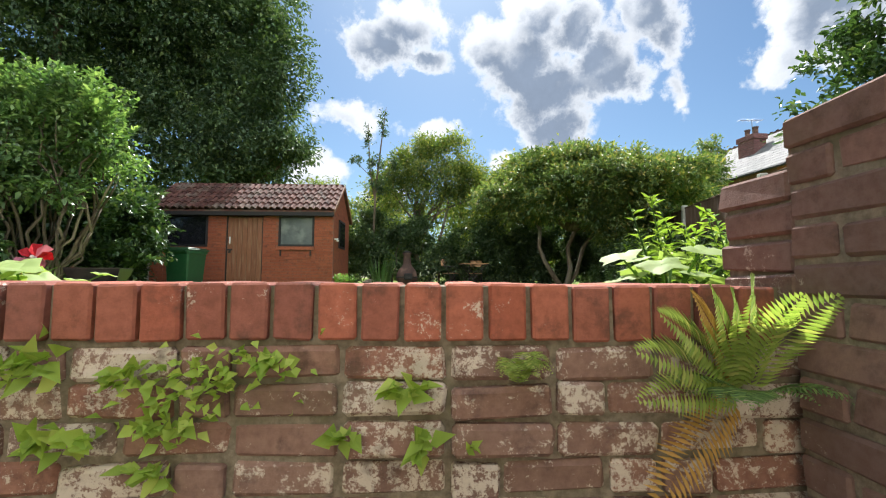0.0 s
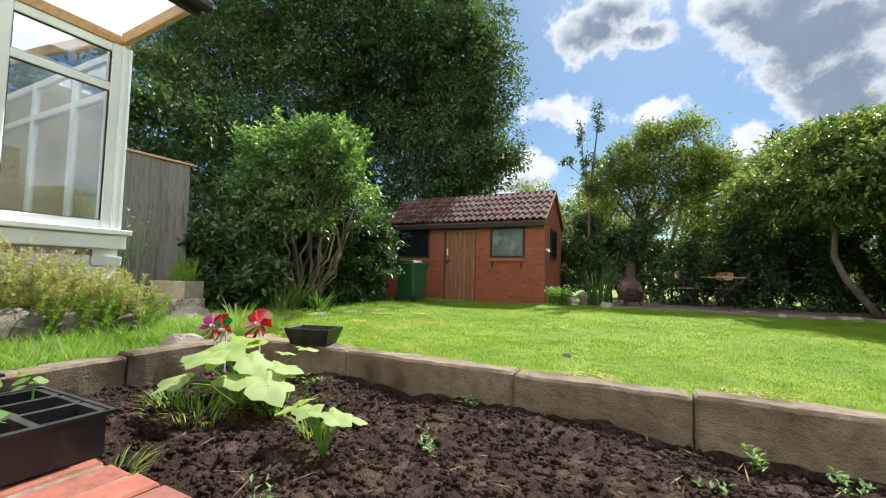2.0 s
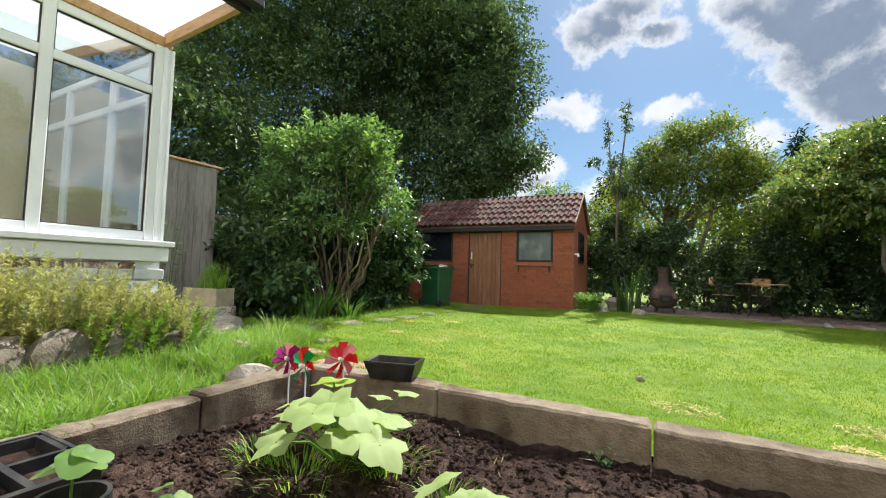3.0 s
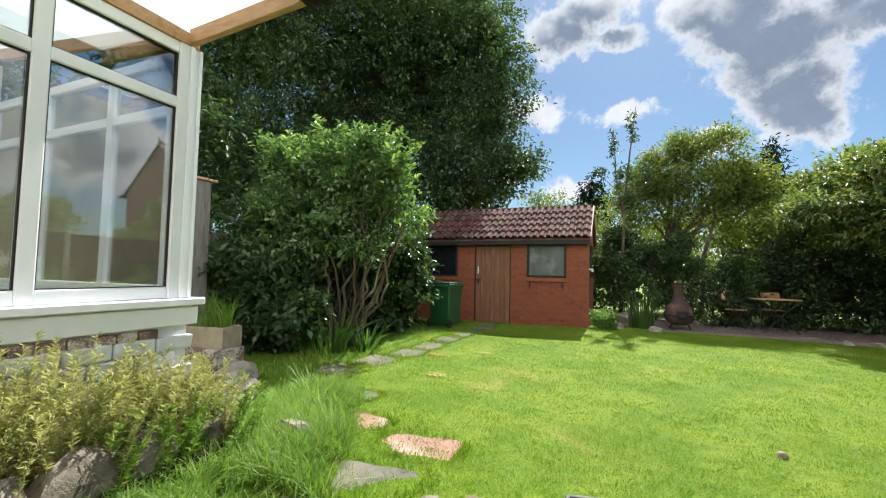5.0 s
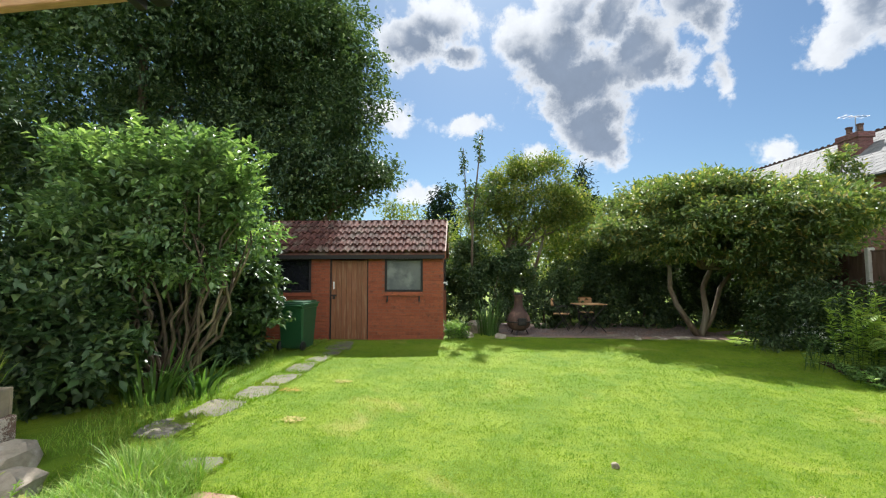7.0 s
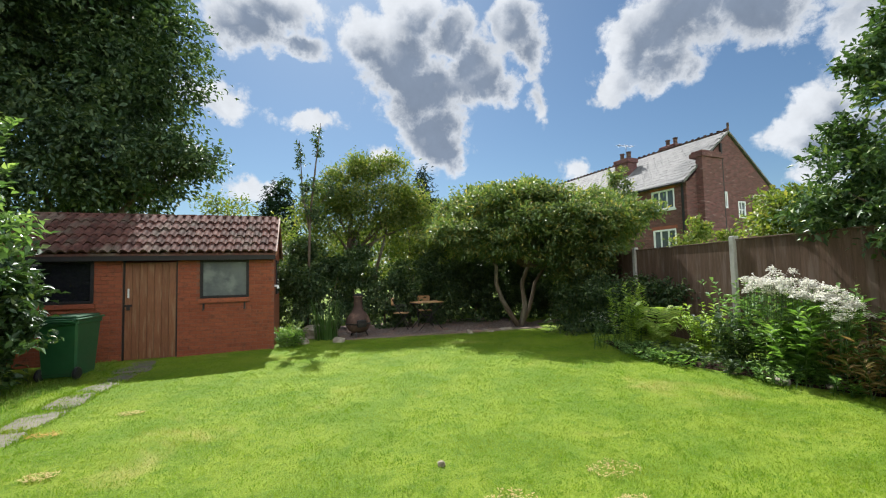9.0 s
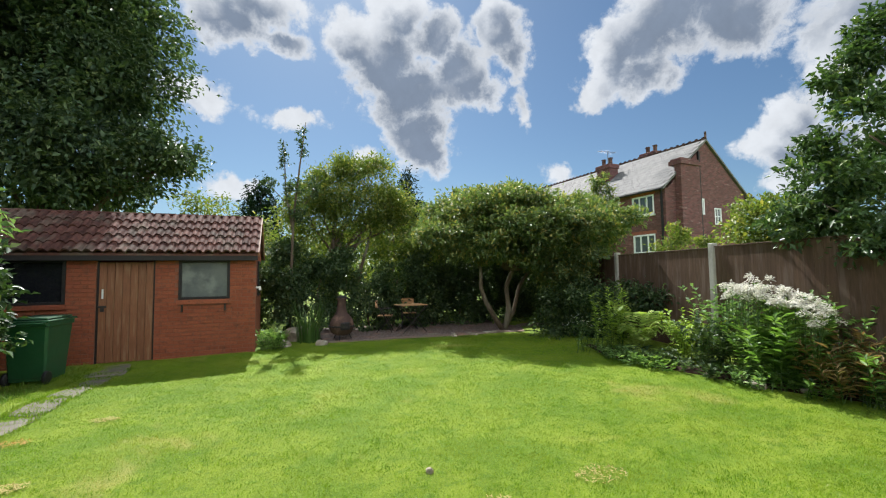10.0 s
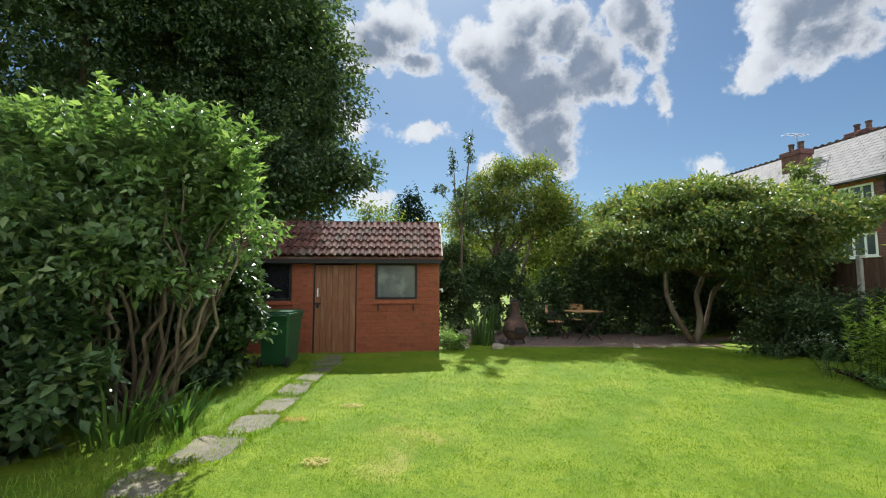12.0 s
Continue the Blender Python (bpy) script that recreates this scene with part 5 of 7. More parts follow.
    part("drainpipe", boxes((3.16, -0.13, G, 3.28, -0.02, EV + 2.6), (-0.14, 0.15, G, -0.04, 0.25, EV - 0.1)), M["black_frame"], h)
    part("chimney_breast", boxes((0.95, -0.42, G - 1.4, 2.75, -0.004, 8.2), (0.88, -0.5, 8.2, 2.82, 0.35, 8.45), (1.0, -0.42, 8.45, 2.7, 0.3, 8.6)), M["house_brick"], h, "stepped brick chimney breast on the gable")
    for x, y, z0, z1 in ((2.3, 6.6, 7.6, 9.9), (5.6, 5.2, 8.0, 10.9)):
        ch = part("chimney", boxes((x - 0.45, y - 0.65, z0, x + 0.45, y + 0.65, z1 - 0.35), (x - 0.52, y - 0.72, z1 - 0.35, x + 0.52, y + 0.72, z1), bevel=0.02), M["house_brick"], h, "red brick chimney stack")
        for k in (-0.35, 0.3):
            bm = lathe([(0.15, 0), (0.15, 0.45), (0.18, 0.47), (0.18, 0.55), (0.11, 0.55)], 10)
            part("chimney_pot", bm, M["clay"], ch).matrix_basis = pose(x, y + k, z1)
    bm = bmesh.new()
    tube(bm, [(2.2, 6.4, 9.8), (2.2, 6.4, 11.0)], [0.025, 0.025], 5)
    tube(bm, [(1.3, 6.4, 10.9), (3.0, 6.4, 11.0)], [0.02, 0.02], 5)
    for k in range(5):
        tube(bm, [(1.4 + 0.35 * k, 6.1, 10.93), (1.4 + 0.35 * k, 6.7, 10.93)], [0.012, 0.012], 4)
    part("aerial", bm, M["lead"], h, "television aerial")
    # windows
    swap = Matrix(((0, 1, 0, 0), (1, 0, 0, 0), (0, 0, 1, 0), (0, 0, 0, 1)))
    for a, b, c, d in facade:
        bm = frame_ring(a, b, c, d, -0.02, 0.12, 0.10)
        for k in (1, 2):
            box(bm, a + (b - a) * k / 3 - 0.04, 0.0, c + 0.1, a + (b - a) * k / 3 + 0.04, 0.1, d - 0.1)
        box(bm, a - 0.08, -0.08, c - 0.1, b + 0.08, 0.06, c)
        bmesh.ops.transform(bm, matrix=swap, verts=bm.verts)
        bmesh.ops.reverse_faces(bm, faces=bm.faces)
        w = part("window", bm, M["upvc"], h, "white three-light window")
        bm = boxes((a + 0.1, 0.06, c + 0.1, b - 0.1, 0.07, d - 0.1))
        bmesh.ops.transform(bm, matrix=swap, verts=bm.verts)
        part("pane", bm, M["house_pane"], w)
        bm = boxes((a - 0.1, -0.012, d, b + 0.1, 0.0, d + 0.22))
        bmesh.ops.transform(bm, matrix=swap, verts=bm.verts)
        part("lintel", bm, M["cap"], w, "red brick lintel")
    for a, b, c, d in gable:
        bm = frame_ring(a, b, c, d, -0.02, 0.12, 0.08)
        box(bm, (a + b) / 2 - 0.03, 0.0, c + 0.08, (a + b) / 2 + 0.03, 0.1, d - 0.08)
        box(bm, a + 0.08, 0.0, (c + d) / 2 - 0.03, b - 0.08, 0.09, (c + d) / 2 + 0.03)
        w = part("window", bm, M["upvc"], h, "narrow white gable window")
        part("pane", boxes((a + 0.08, 0.06, c + 0.08, b - 0.08, 0.07, d - 0.08)), M["house_pane"], w)


build_house()


# ---- trees and shrubs ----
def plant(name, label, category, limbs, bark, crowns, group="", kind=""):
    """limbs: (points, radii) rows; crowns: meshes of leaves."""
    t = thing(name, label, category, group, kind)
    if limbs:
        bm = bmesh.new()
        for pts, radii in limbs:
            tube(bm, pts, radii)
        part("trunk", bm, M[bark], t, smooth=True)
    for me in crowns:
        hang("crown", me, t)
    return t


def fork(rng, base, tip, r0, r1, wob=0.15, n=5):
    base, tip = Vector(base), Vector(tip)
    L = (tip - base).length
    pts = [base.lerp(tip, i / (n - 1)) + (Vector((rng.uniform(-1, 1), rng.uniform(-1, 1), rng.uniform(-0.4, 0.4))) * wob * L * 0.35 if 0 < i < n - 1 else Vector((0, 0, 0))) for i in range(n)]
    return pts, [r0 + (r1 - r0) * i / (n - 1) for i in range(n)]


R = random.Random(21)

# the tall dark tree behind the shed
LOBES = [(-8.8, 17.5, 7.5, 3.2, 3.0, 3.2), (-7.3, 16.6, 5.6, 1.8, 2.0, 1.8), (-8.6, 16.8, 9.8, 2.4, 2.5, 2.7), (-7.0, 16.6, 8.0, 1.3, 1.5, 1.6), (-6.0, 16.4, 4.9, 1.3, 1.4, 0.9), (-5.3, 16.4, 5.3, 0.9, 0.9, 0.5), (-7.0, 16.6, 11.0, 1.0, 1.2, 1.2), (-10.5, 16.5, 10.5, 3.2, 3.0, 3.6),
         (-12.5, 16.0, 8.0, 3.2, 3.0, 3.5), (-9.0, 18.0, 13.0, 3.4, 3.2, 3.0), (-14.0, 15.0, 11.5, 3.6, 3.4, 4.0), (-9.0, 16.5, 4.2, 2.6, 2.0, 1.8), (-12.6, 14.5, 4.6, 2.6, 2.2, 1.7), (-16.5, 13.0, 7.0, 3.4, 3.2, 4.2), (-16.0, 13.0, 12.5, 3.4, 3.2, 3.5)]
limbs = [fork(R, (-8.6, 17.6, 0), (-8.4, 17.5, 12), 0.42, 0.06, 0.05, 7), fork(R, (-13.5, 15.5, 0), (-13.2, 15.4, 11), 0.35, 0.06, 0.05, 7)]
for x, y, z, rx, ry, rz in LOBES:
    bx, by = (-8.5, 17.5) if x > -11.3 else (-13.4, 15.4)
    limbs.append(fork(R, (bx, by, max(1.5, z - 2.6)), (x, y, z), 0.14, 0.03))
plant("tall_tree", "huge dark green broadleaf tree towering behind the shed", "tree", limbs, "bark",
      [crown_mesh("crown", 1, LOBES, 11500, 19, 0.20, 0.165, M["big_leaf"], 0.55, 0.35, 0.42, None, 24, 0.52)])

# the many-stemmed shrub beside the lawn
LOBES = [(-6.35, 7.3, 2.45, 0.9, 0.85, 0.6), (-5.65, 7.1, 2.4, 0.65, 0.7, 0.55), (-6.9, 7.0, 2.65, 0.75, 0.75, 0.55), (-6.1, 7.2, 3.1, 0.65, 0.65, 0.45), (-5.45, 7.1, 2.95, 0.4, 0.45, 0.4), (-7.4, 7.4, 2.6, 0.75, 0.75, 0.7), (-5.95, 6.6, 2.1, 0.45, 0.4, 0.3), (-6.9, 6.5, 2.0, 0.5, 0.4, 0.4), (-7.3, 7.2, 3.2, 0.5, 0.6, 0.35), (-5.1, 7.2, 2.25, 0.4, 0.5, 0.35), (-6.75, 6.55, 1.45, 0.5, 0.35, 0.5), (-5.6, 6.85, 1.65, 0.3, 0.35, 0.4), (-6.15, 6.6, 1.7, 0.35, 0.3, 0.3)]
SHOOTS = []
for k in range(130):
    a, q = R.uniform(0, 6.283), math.sqrt(R.random())
    px, py = -6.2 + 1.2 * q * math.cos(a), 7.1 + 0.7 * q * math.sin(a)
    SHOOTS.append((px, py, R.uniform(2.15, 2.85), R.uniform(0.45, 1.15) * (1.15 - 0.4 * q), 0.42 * q * math.cos(a) + R.uniform(-0.12, 0.2), 0.3 * q * math.sin(a) + R.uniform(-0.12, 0.12)))
limbs = []
for k in range(30):
    a = k / 30 * 6.28
    q = R.uniform(0.10, 0.28)
    b = (-6.1 + q * math.cos(a), 7.2 + q * math.sin(a), -0.02)
    m = (-6.1 + 0.75 * math.cos(a) + R.uniform(-0.2, 0.2), 7.2 + 0.6 * math.sin(a), 1.2 + R.uniform(-0.2, 0.4))
    limbs.append(fork(R, b, m, 0.028, 0.018, 0.17, 7))
    limbs.append(fork(R, m, (m[0] + R.uniform(-0.5, 0.6), m[1] + R.uniform(-0.4, 0.4), 2.7), 0.02, 0.006, 0.35))
plant("shrub", "large leafy shrub with many bare pale stems", "shrub", limbs, "shrub_bark",
      [crown_mesh("crown", 2, LOBES, 1250, 16, 0.085, 0.105, M["bush_leaf"], 0.5, 0.0, 0.6, None, 14, 0.42), leafy_mesh("crown", 202, SHOOTS, M["bush_leaf"], 0.10, 0.5, 64, 0.1, 0.0)])

# glossy evergreens low on both sides of it
for seed, lab, lobes, n in ((3, "dense glossy evergreen bush beside the fence", [(-7.0, 6.3, 0.75, 0.75, 0.65, 0.8), (-6.5, 6.15, 0.55, 0.6, 0.5, 0.65), (-7.4, 6.5, 1.15, 0.7, 0.7, 0.65), (-6.75, 6.3, 1.15, 0.5, 0.5, 0.5)], 900),
                            (4, "dense green hedge bush beside the shed and bin", [(-6.3, 9.3, 0.8, 0.8, 0.8, 0.9), (-6.15, 8.9, 1.3, 0.7, 0.7, 0.7), (-5.95, 8.7, 0.5, 0.45, 0.55, 0.6), (-6.9, 8.6, 0.9, 0.8, 0.8, 0.9), (-6.9, 8.8, 1.6, 0.7, 0.8, 0.6), (-6.1, 9.1, 1.6, 0.45, 0.5, 0.4)], 1100)):
    b = lobes[0]
    plant("evergreen_bush", lab, "bush", [fork(R, (b[0] + 0.15 * k, b[1], 0), (b[0] + 0.4 * (k - 1), b[1] + 0.1 * k, 1.4), 0.04, 0.01) for k in range(3)], "bark",
          [crown_mesh("crown", seed, lobes, n, 20, 0.07, 0.11, M["laurel_leaf"], 0.6, 0.1, 0.5, 0.02, 20, 0.4)])

# dark undergrowth closing the left side
plant("undergrowth", "dark shaded undergrowth along the boundary fence", "bush", [], "bark",
      [crown_mesh("crown", 6, [(-8.2, 8.4, 1.4, 0.9, 1.6, 1.4), (-8.3, 11.0, 1.6, 1.0, 1.8, 1.6), (-8.2, 6.9, 1.6, 0.6, 0.9, 0.9), (-9.5, 10.0, 3.0, 1.5, 2.5, 1.6), (-9.8, 7.5, 3.4, 1.4, 2.0, 1.4), (-11, 6.0, 4.6, 2.0, 2.2, 1.8)], 1500, 18, 0.2, 0.13, M["hedge_leaf"], 0.55, 0.2, 0.4, 0.02)], kind="")

# broad dark tree over the sitting corner
# the small lobes near y 10.3 are added to dapple its shadow on the lawn
LOBES = [(3.6, 12.2, 3.1, 1.4, 1.5, 0.8), (4.6, 12.0, 3.3, 1.4, 1.4, 0.8), (2.7, 12.3, 2.6, 1.1, 1.2, 0.65), (5.6, 11.6, 2.7, 1.2, 1.2, 0.8), (3.8, 11.2, 2.5, 1.5, 1.0, 0.6), (5.0, 11.0, 2.2, 1.1, 0.9, 0.55), (6.4, 12.0, 3.0, 1.0, 1.0, 0.7), (3.9, 12.6, 3.75, 1.0, 1.0, 0.45), (2.9, 13.2, 3.1, 1.1, 1.2, 0.7), (4.3, 10.3, 2.9, 0.55, 0.5, 0.25), (3.3, 10.6, 2.9, 0.45, 0.4, 0.22), (5.3, 10.2, 2.7, 0.6, 0.5, 0.28), (6.0, 10.3, 2.9, 0.6, 0.6, 0.3), (7.2, 12.6, 3.0, 1.1, 1.2, 0.9), (5.0, 10.9, 1.7, 0.8, 0.6, 0.5), (5.6, 11.2, 1.6, 0.8, 0.7, 0.6), (4.4, 11.2, 2.1, 0.8, 0.6, 0.4), (3.0, 11.6, 2.3, 0.7, 0.7, 0.35)]
limbs = [([(3.75, 12.0, 0), (3.5, 11.95, 0.35), (3.2, 11.9, 0.8), (3.05, 11.9, 1.2), (3.1, 12.0, 1.7), (2.8, 12.1, 2.5)], [0.08, 0.07, 0.06, 0.055, 0.05, 0.02]),
         ([(3.8, 12.0, 0), (3.95, 12.0, 0.6), (3.9, 12.05, 1.2), (4.15, 12.0, 1.8), (4.5, 12.0, 2.8)], [0.08, 0.07, 0.06, 0.05, 0.02]),
         ([(3.8, 12.05, 0), (4.15, 12.1, 0.5), (4.35, 12.1, 1.2), (4.9, 12.0, 2.0), (5.5, 11.8, 2.7)], [0.065, 0.055, 0.05, 0.035, 0.015])]
for x, y, z, rx, ry, rz in LOBES:
    limbs.append(fork(R, (3.9, 12.0, 1.7), (x, y, z), 0.05, 0.012))
plant("spreading_tree", "broad spreading dark green tree with greyish twisted trunks", "tree", limbs, "bark",
      [crown_mesh("crown", 7, LOBES, 7000, 18, 0.09, 0.115, M["acer_leaf"], 0.42, 0.12, 0.4, None, 18, 0.46)])

# open yellow-green tree
LOBES = [(-0.4, 15.2, 4.3, 1.0, 1.0, 0.8), (0.5, 15.2, 4.6, 0.9, 0.9, 0.8), (-1.2, 15.0, 3.3, 0.9, 0.9, 0.8), (0.9, 15.0, 3.6, 0.8, 0.8, 0.7), (0.0, 15.2, 3.4, 1.0, 0.9, 0.7), (0.2, 15.3, 5.0, 0.7, 0.7, 0.4), (1.5, 15.1, 3.9, 0.7, 0.7, 0.45), (1.9, 15.0, 3.3, 0.7, 0.7, 0.5), (-0.9, 15.2, 4.3, 0.6, 0.6, 0.6)]
limbs = [fork(R, (-0.5, 15.2, 0), (-0.45, 15.2, 3.2), 0.14, 0.08, 0.12), fork(R, (0.0, 15.2, 0), (0.6, 15.2, 3.8), 0.07, 0.03, 0.2), fork(R, (-0.4, 15.2, 1.6), (0.8, 15.1, 3.6), 0.06, 0.02)]
limbs += [fork(R, (-0.45, 15.2, 2.2), l[:3], 0.05, 0.012) for l in LOBES]
plant("open_tree", "open yellow-green tree with thin dark branches", "tree", limbs, "bark",
      [crown_mesh("crown", 8, LOBES, 1500, 16, 0.16, 0.105, M["gold_leaf"], 0.45, 0.2, 0.35, None, 26, 0.42)])

# bright growth behind, seen through the gaps
LOBES = [(-2.0, 17.5, 2.3, 1.6, 1.2, 1.6), (0.8, 18.0, 2.0, 2.2, 1.2, 1.8), (3.0, 17.0, 2.6, 1.8, 1.2, 1.7), (5.5, 17.5, 2.4, 2.0, 1.2, 1.6), (8.5, 16.5, 2.4, 2.0, 1.4, 1.8), (-4.0, 18.5, 3.2, 1.6, 1.2, 1.5), (1.6, 15.9, 3.2, 1.0, 0.9, 0.8), (2.4, 15.2, 2.6, 1.0, 0.9, 0.9)]
plant("bright_shrubs", "sunlit yellow-green shrubs behind the hedge", "shrubs", [fork(R, (l[0], l[1], 0), l[:3], 0.06, 0.02) for l in LOBES], "bark",
      [crown_mesh("crown", 9, LOBES, 2300, 16, 0.2, 0.13, M["gold_leaf"], 0.5, 0.2, 0.4, 0.05)])

# ivy hedge behind the sitting corner
# the later, taller lobes are added to block light and darken the gaps
LOBES = [(-1.9 + 0.75 * k, 13.7 + 0.25 * (k % 3) - 0.1 * (k % 2), 0.85 + 0.12 * ((k * 5) % 3), 0.65, 0.55, 0.95) for k in range(6)] + [(2.6 + 0.9 * k, 14.6, 0.9, 0.75, 0.6, 1.0) for k in range(7)] + [(2.2, 13.7, 0.9, 0.6, 0.4, 1.0), (3.1, 13.6, 0.9, 0.6, 0.4, 1.0), (4.0, 13.6, 0.9, 0.6, 0.4, 1.0), (4.9, 13.5, 1.0, 0.6, 0.4, 1.1), (5.8, 13.4, 1.0, 0.6, 0.4, 1.2), (2.4, 14.3, 1.7, 0.7, 0.4, 1.0), (3.4, 14.3, 1.8, 0.7, 0.4, 1.0), (4.4, 14.2, 1.8, 0.7, 0.4, 1.0), (5.4, 14.1, 1.9, 0.7, 0.4, 1.1), (6.4, 13.9, 1.8, 0.7, 0.4, 1.1), (-2.7, 14.3, 0.9, 0.6, 0.5, 1.0), (-1.9, 14.4, 1.6, 0.7, 0.6, 0.9), (-0.6, 14.6, 1.7, 0.8, 0.6, 0.7)]
plant("ivy_hedge", "dark ivy-covered hedge behind the seating corner", "hedge", [fork(R, (l[0], l[1], 0), (l[0] + 0.2, l[1], 1.5), 0.04, 0.01) for l in LOBES[:13]], "bark",
      [crown_mesh("crown", 10, LOBES, 5600, 18, 0.08, 0.085, M["hedge_leaf"], 0.7, 0.3, 0.5, 0.03, 18, 0.42)])

# dark shrubs against the right-hand fence under the tree
LOBES = [(5.0, 9.9, 0.6, 0.75, 0.8, 0.7), (5.3, 10.9, 0.8, 0.8, 0.8, 0.9), (4.5, 10.4, 0.4, 0.6, 0.6, 0.45), (5.6, 9.0, 0.7, 0.5, 0.7, 0.75), (5.9, 12.2, 0.9, 0.8, 0.8, 1.0)]
plant("dark_shrub", "dark shaded shrubs at the foot of the fence", "shrub", [], "bark", [crown_mesh("crown", 11, LOBES, 1100, 18, 0.11, 0.085, M["hedge_leaf"], 0.5, 0.2, 0.4, 0.03)])

# tree leaning over the right-hand fence
LOBES = [(5.6, 4.9, 3.4, 0.9, 0.9, 0.8), (6.3, 4.6, 4.4, 1.0, 1.0, 0.9), (5.2, 5.3, 2.5, 0.7, 0.7, 0.7), (6.4, 5.2, 2.6, 0.9, 0.9, 0.8), (6.9, 4.3, 5.2, 0.7, 0.7, 0.8), (6.0, 3.6, 3.6, 0.9, 0.9, 0.8), (5.25, 4.8, 1.95, 0.35, 0.6, 0.40), (5.3, 5.5, 2.25, 0.35, 0.5, 0.35)]
limbs = [fork(R, (6.1, 4.4, 0), (6.2, 4.5, 4.6), 0.12, 0.03, 0.08, 6)] + [fork(R, (6.1, 4.4, max(0.8, l[2] - 1.0)), l[:3], 0.04, 0.01) for l in LOBES]
plant("fence_tree", "loose green tree with shiny leaves leaning over the fence", "tree", limbs, "bark", [crown_mesh("crown", 12, LOBES, 1500, 16, 0.08, 0.10, M["laurel_leaf"], 0.5, 0.1, 0.35, None, 14, 0.36)])
LOBES = [(7.6, 7.4, 2.5, 0.9, 0.9, 0.6), (8.1, 6.9, 2.2, 0.8, 0.8, 0.6), (7.4, 6.6, 2.1, 0.7, 0.7, 0.6)]
plant("golden_shrub", "bright yellow-green shrub showing above the fence", "shrub", [fork(R, (l[0], l[1], 0), l[:3], 0.05, 0.02) for l in LOBES], "bark", [crown_mesh("crown", 13, LOBES, 480, 18, 0.10, 0.10, M["gold_leaf"], 0.5, 0.1, 0.3)])
LOBES = [(10.2, 12.0, 2.5, 0.5, 0.5, 0.6), (11.6, 12.0, 2.3, 0.4, 0.4, 0.4)]
plant("golden_shrub", "small bright shrub growing up behind the fence", "shrub", [fork(R, (l[0], l[1], 0), l[:3], 0.05, 0.02) for l in LOBES], "bark", [crown_mesh("crown", 14, LOBES, 150, 16, 0.10, 0.12, M["gold_leaf"], 0.5, 0.1, 0.3)])
LOBES = [(10.7, 15.9, 4.3, 0.6, 0.6, 0.8), (10.9, 16.0, 5.3, 0.35, 0.35, 0.7), (10.3, 15.9, 3.3, 0.9, 0.8, 0.7), (11.3, 16.0, 3.5, 0.6, 0.6, 0.8)]
plant("garden_tree", "slim green tree in front of the brick house", "tree", [fork(R, (10.7, 15.9, 0), (10.9, 16.0, 5.3), 0.09, 0.02)] + [fork(R, (10.7, 15.9, 2.2), l[:3], 0.03, 0.01) for l in LOBES], "bark", [crown_mesh("crown", 15, LOBES, 420, 18, 0.10, 0.12, M["acer_leaf"], 0.5, 0.2, 0.3)])

# thin sapling with two upright leaders
limbs = [([(-1.8, 13.6, 0), (-1.75, 13.62, 1.5), (-1.7, 13.65, 3.2), (-1.55, 13.67, 4.6), (-1.4, 13.67, 5.85)], [0.045, 0.04, 0.032, 0.022, 0.008]),
         ([(-1.72, 13.64, 2.8), (-1.9, 13.66, 3.9), (-1.97, 13.67, 5.3)], [0.028, 0.02, 0.008]),
         ([(-1.72, 13.64, 3.4), (-2.3, 13.66, 4.0), (-2.5, 13.67, 4.3)], [0.012, 0.008, 0.003]),
         ([(-1.7, 13.64, 3.0), (-1.2, 13.66, 3.9), (-1.05, 13.67, 4.4)], [0.012, 0.008, 0.003])]
LOBES = [(-1.48, 13.67, 5.3, 0.10, 0.10, 0.55), (-1.93, 13.67, 4.7, 0.10, 0.10, 0.6), (-2.3, 13.67, 4.05, 0.22, 0.1, 0.15), (-1.15, 13.67, 4.1, 0.15, 0.1, 0.3), (-1.65, 13.65, 3.6, 0.3, 0.25, 0.7)]
plant("sapling", "thin sapling with two bare upright shoots", "sapling", limbs, "bark", [crown_mesh("crown", 16, LOBES, 190, 8, 0.045, 0.085, M["hedge_leaf"], 0.5, 0.1, 0.3)])


def conifer(x, y, h, r, seed):
    lobes = [(x, y, h * (0.25 + 0.72 * k / 9), r * (1 - k / 10), r * (1 - k / 10), h * 0.07) for k in range(10)]
    plant("conifer", "dark pointed conifer in the distance", "tree", [([(x, y, 0), (x, y, h * 0.9)], [0.25, 0.04])], "bark", [crown_mesh("crown", seed, lobes, 650, 14, 0.25, 0.30, M["dark_conifer"], 0.3, 0.3, 0.5)], "distant conifers")


conifer(-3.4, 30.0, 7.7, 2.7, 17)
conifer(6.2, 30.0, 8.8, 2.3, 18)
# far tree line
rng = np.random.default_rng(30)
LOBES = [(-60 + 5.2 * k + rng.uniform(-1, 1), 44 + 8 * rng.random() - 0.004 * (k * 5.2 - 60) ** 2 * 0, 1.8 + 1.4 * rng.random(), 3.6, 2.4, 2.6 + 1.6 * rng.random()) for k in range(28)]
plant("tree_line", "far line of hazy green trees beyond the gardens", "trees", [], "bark", [crown_mesh("crown", 19, LOBES, 2600, 14, 0.7, 0.55, M["acer_leaf"], 0.6, 0.2, 0.5, 0.0)], kind="stuff")


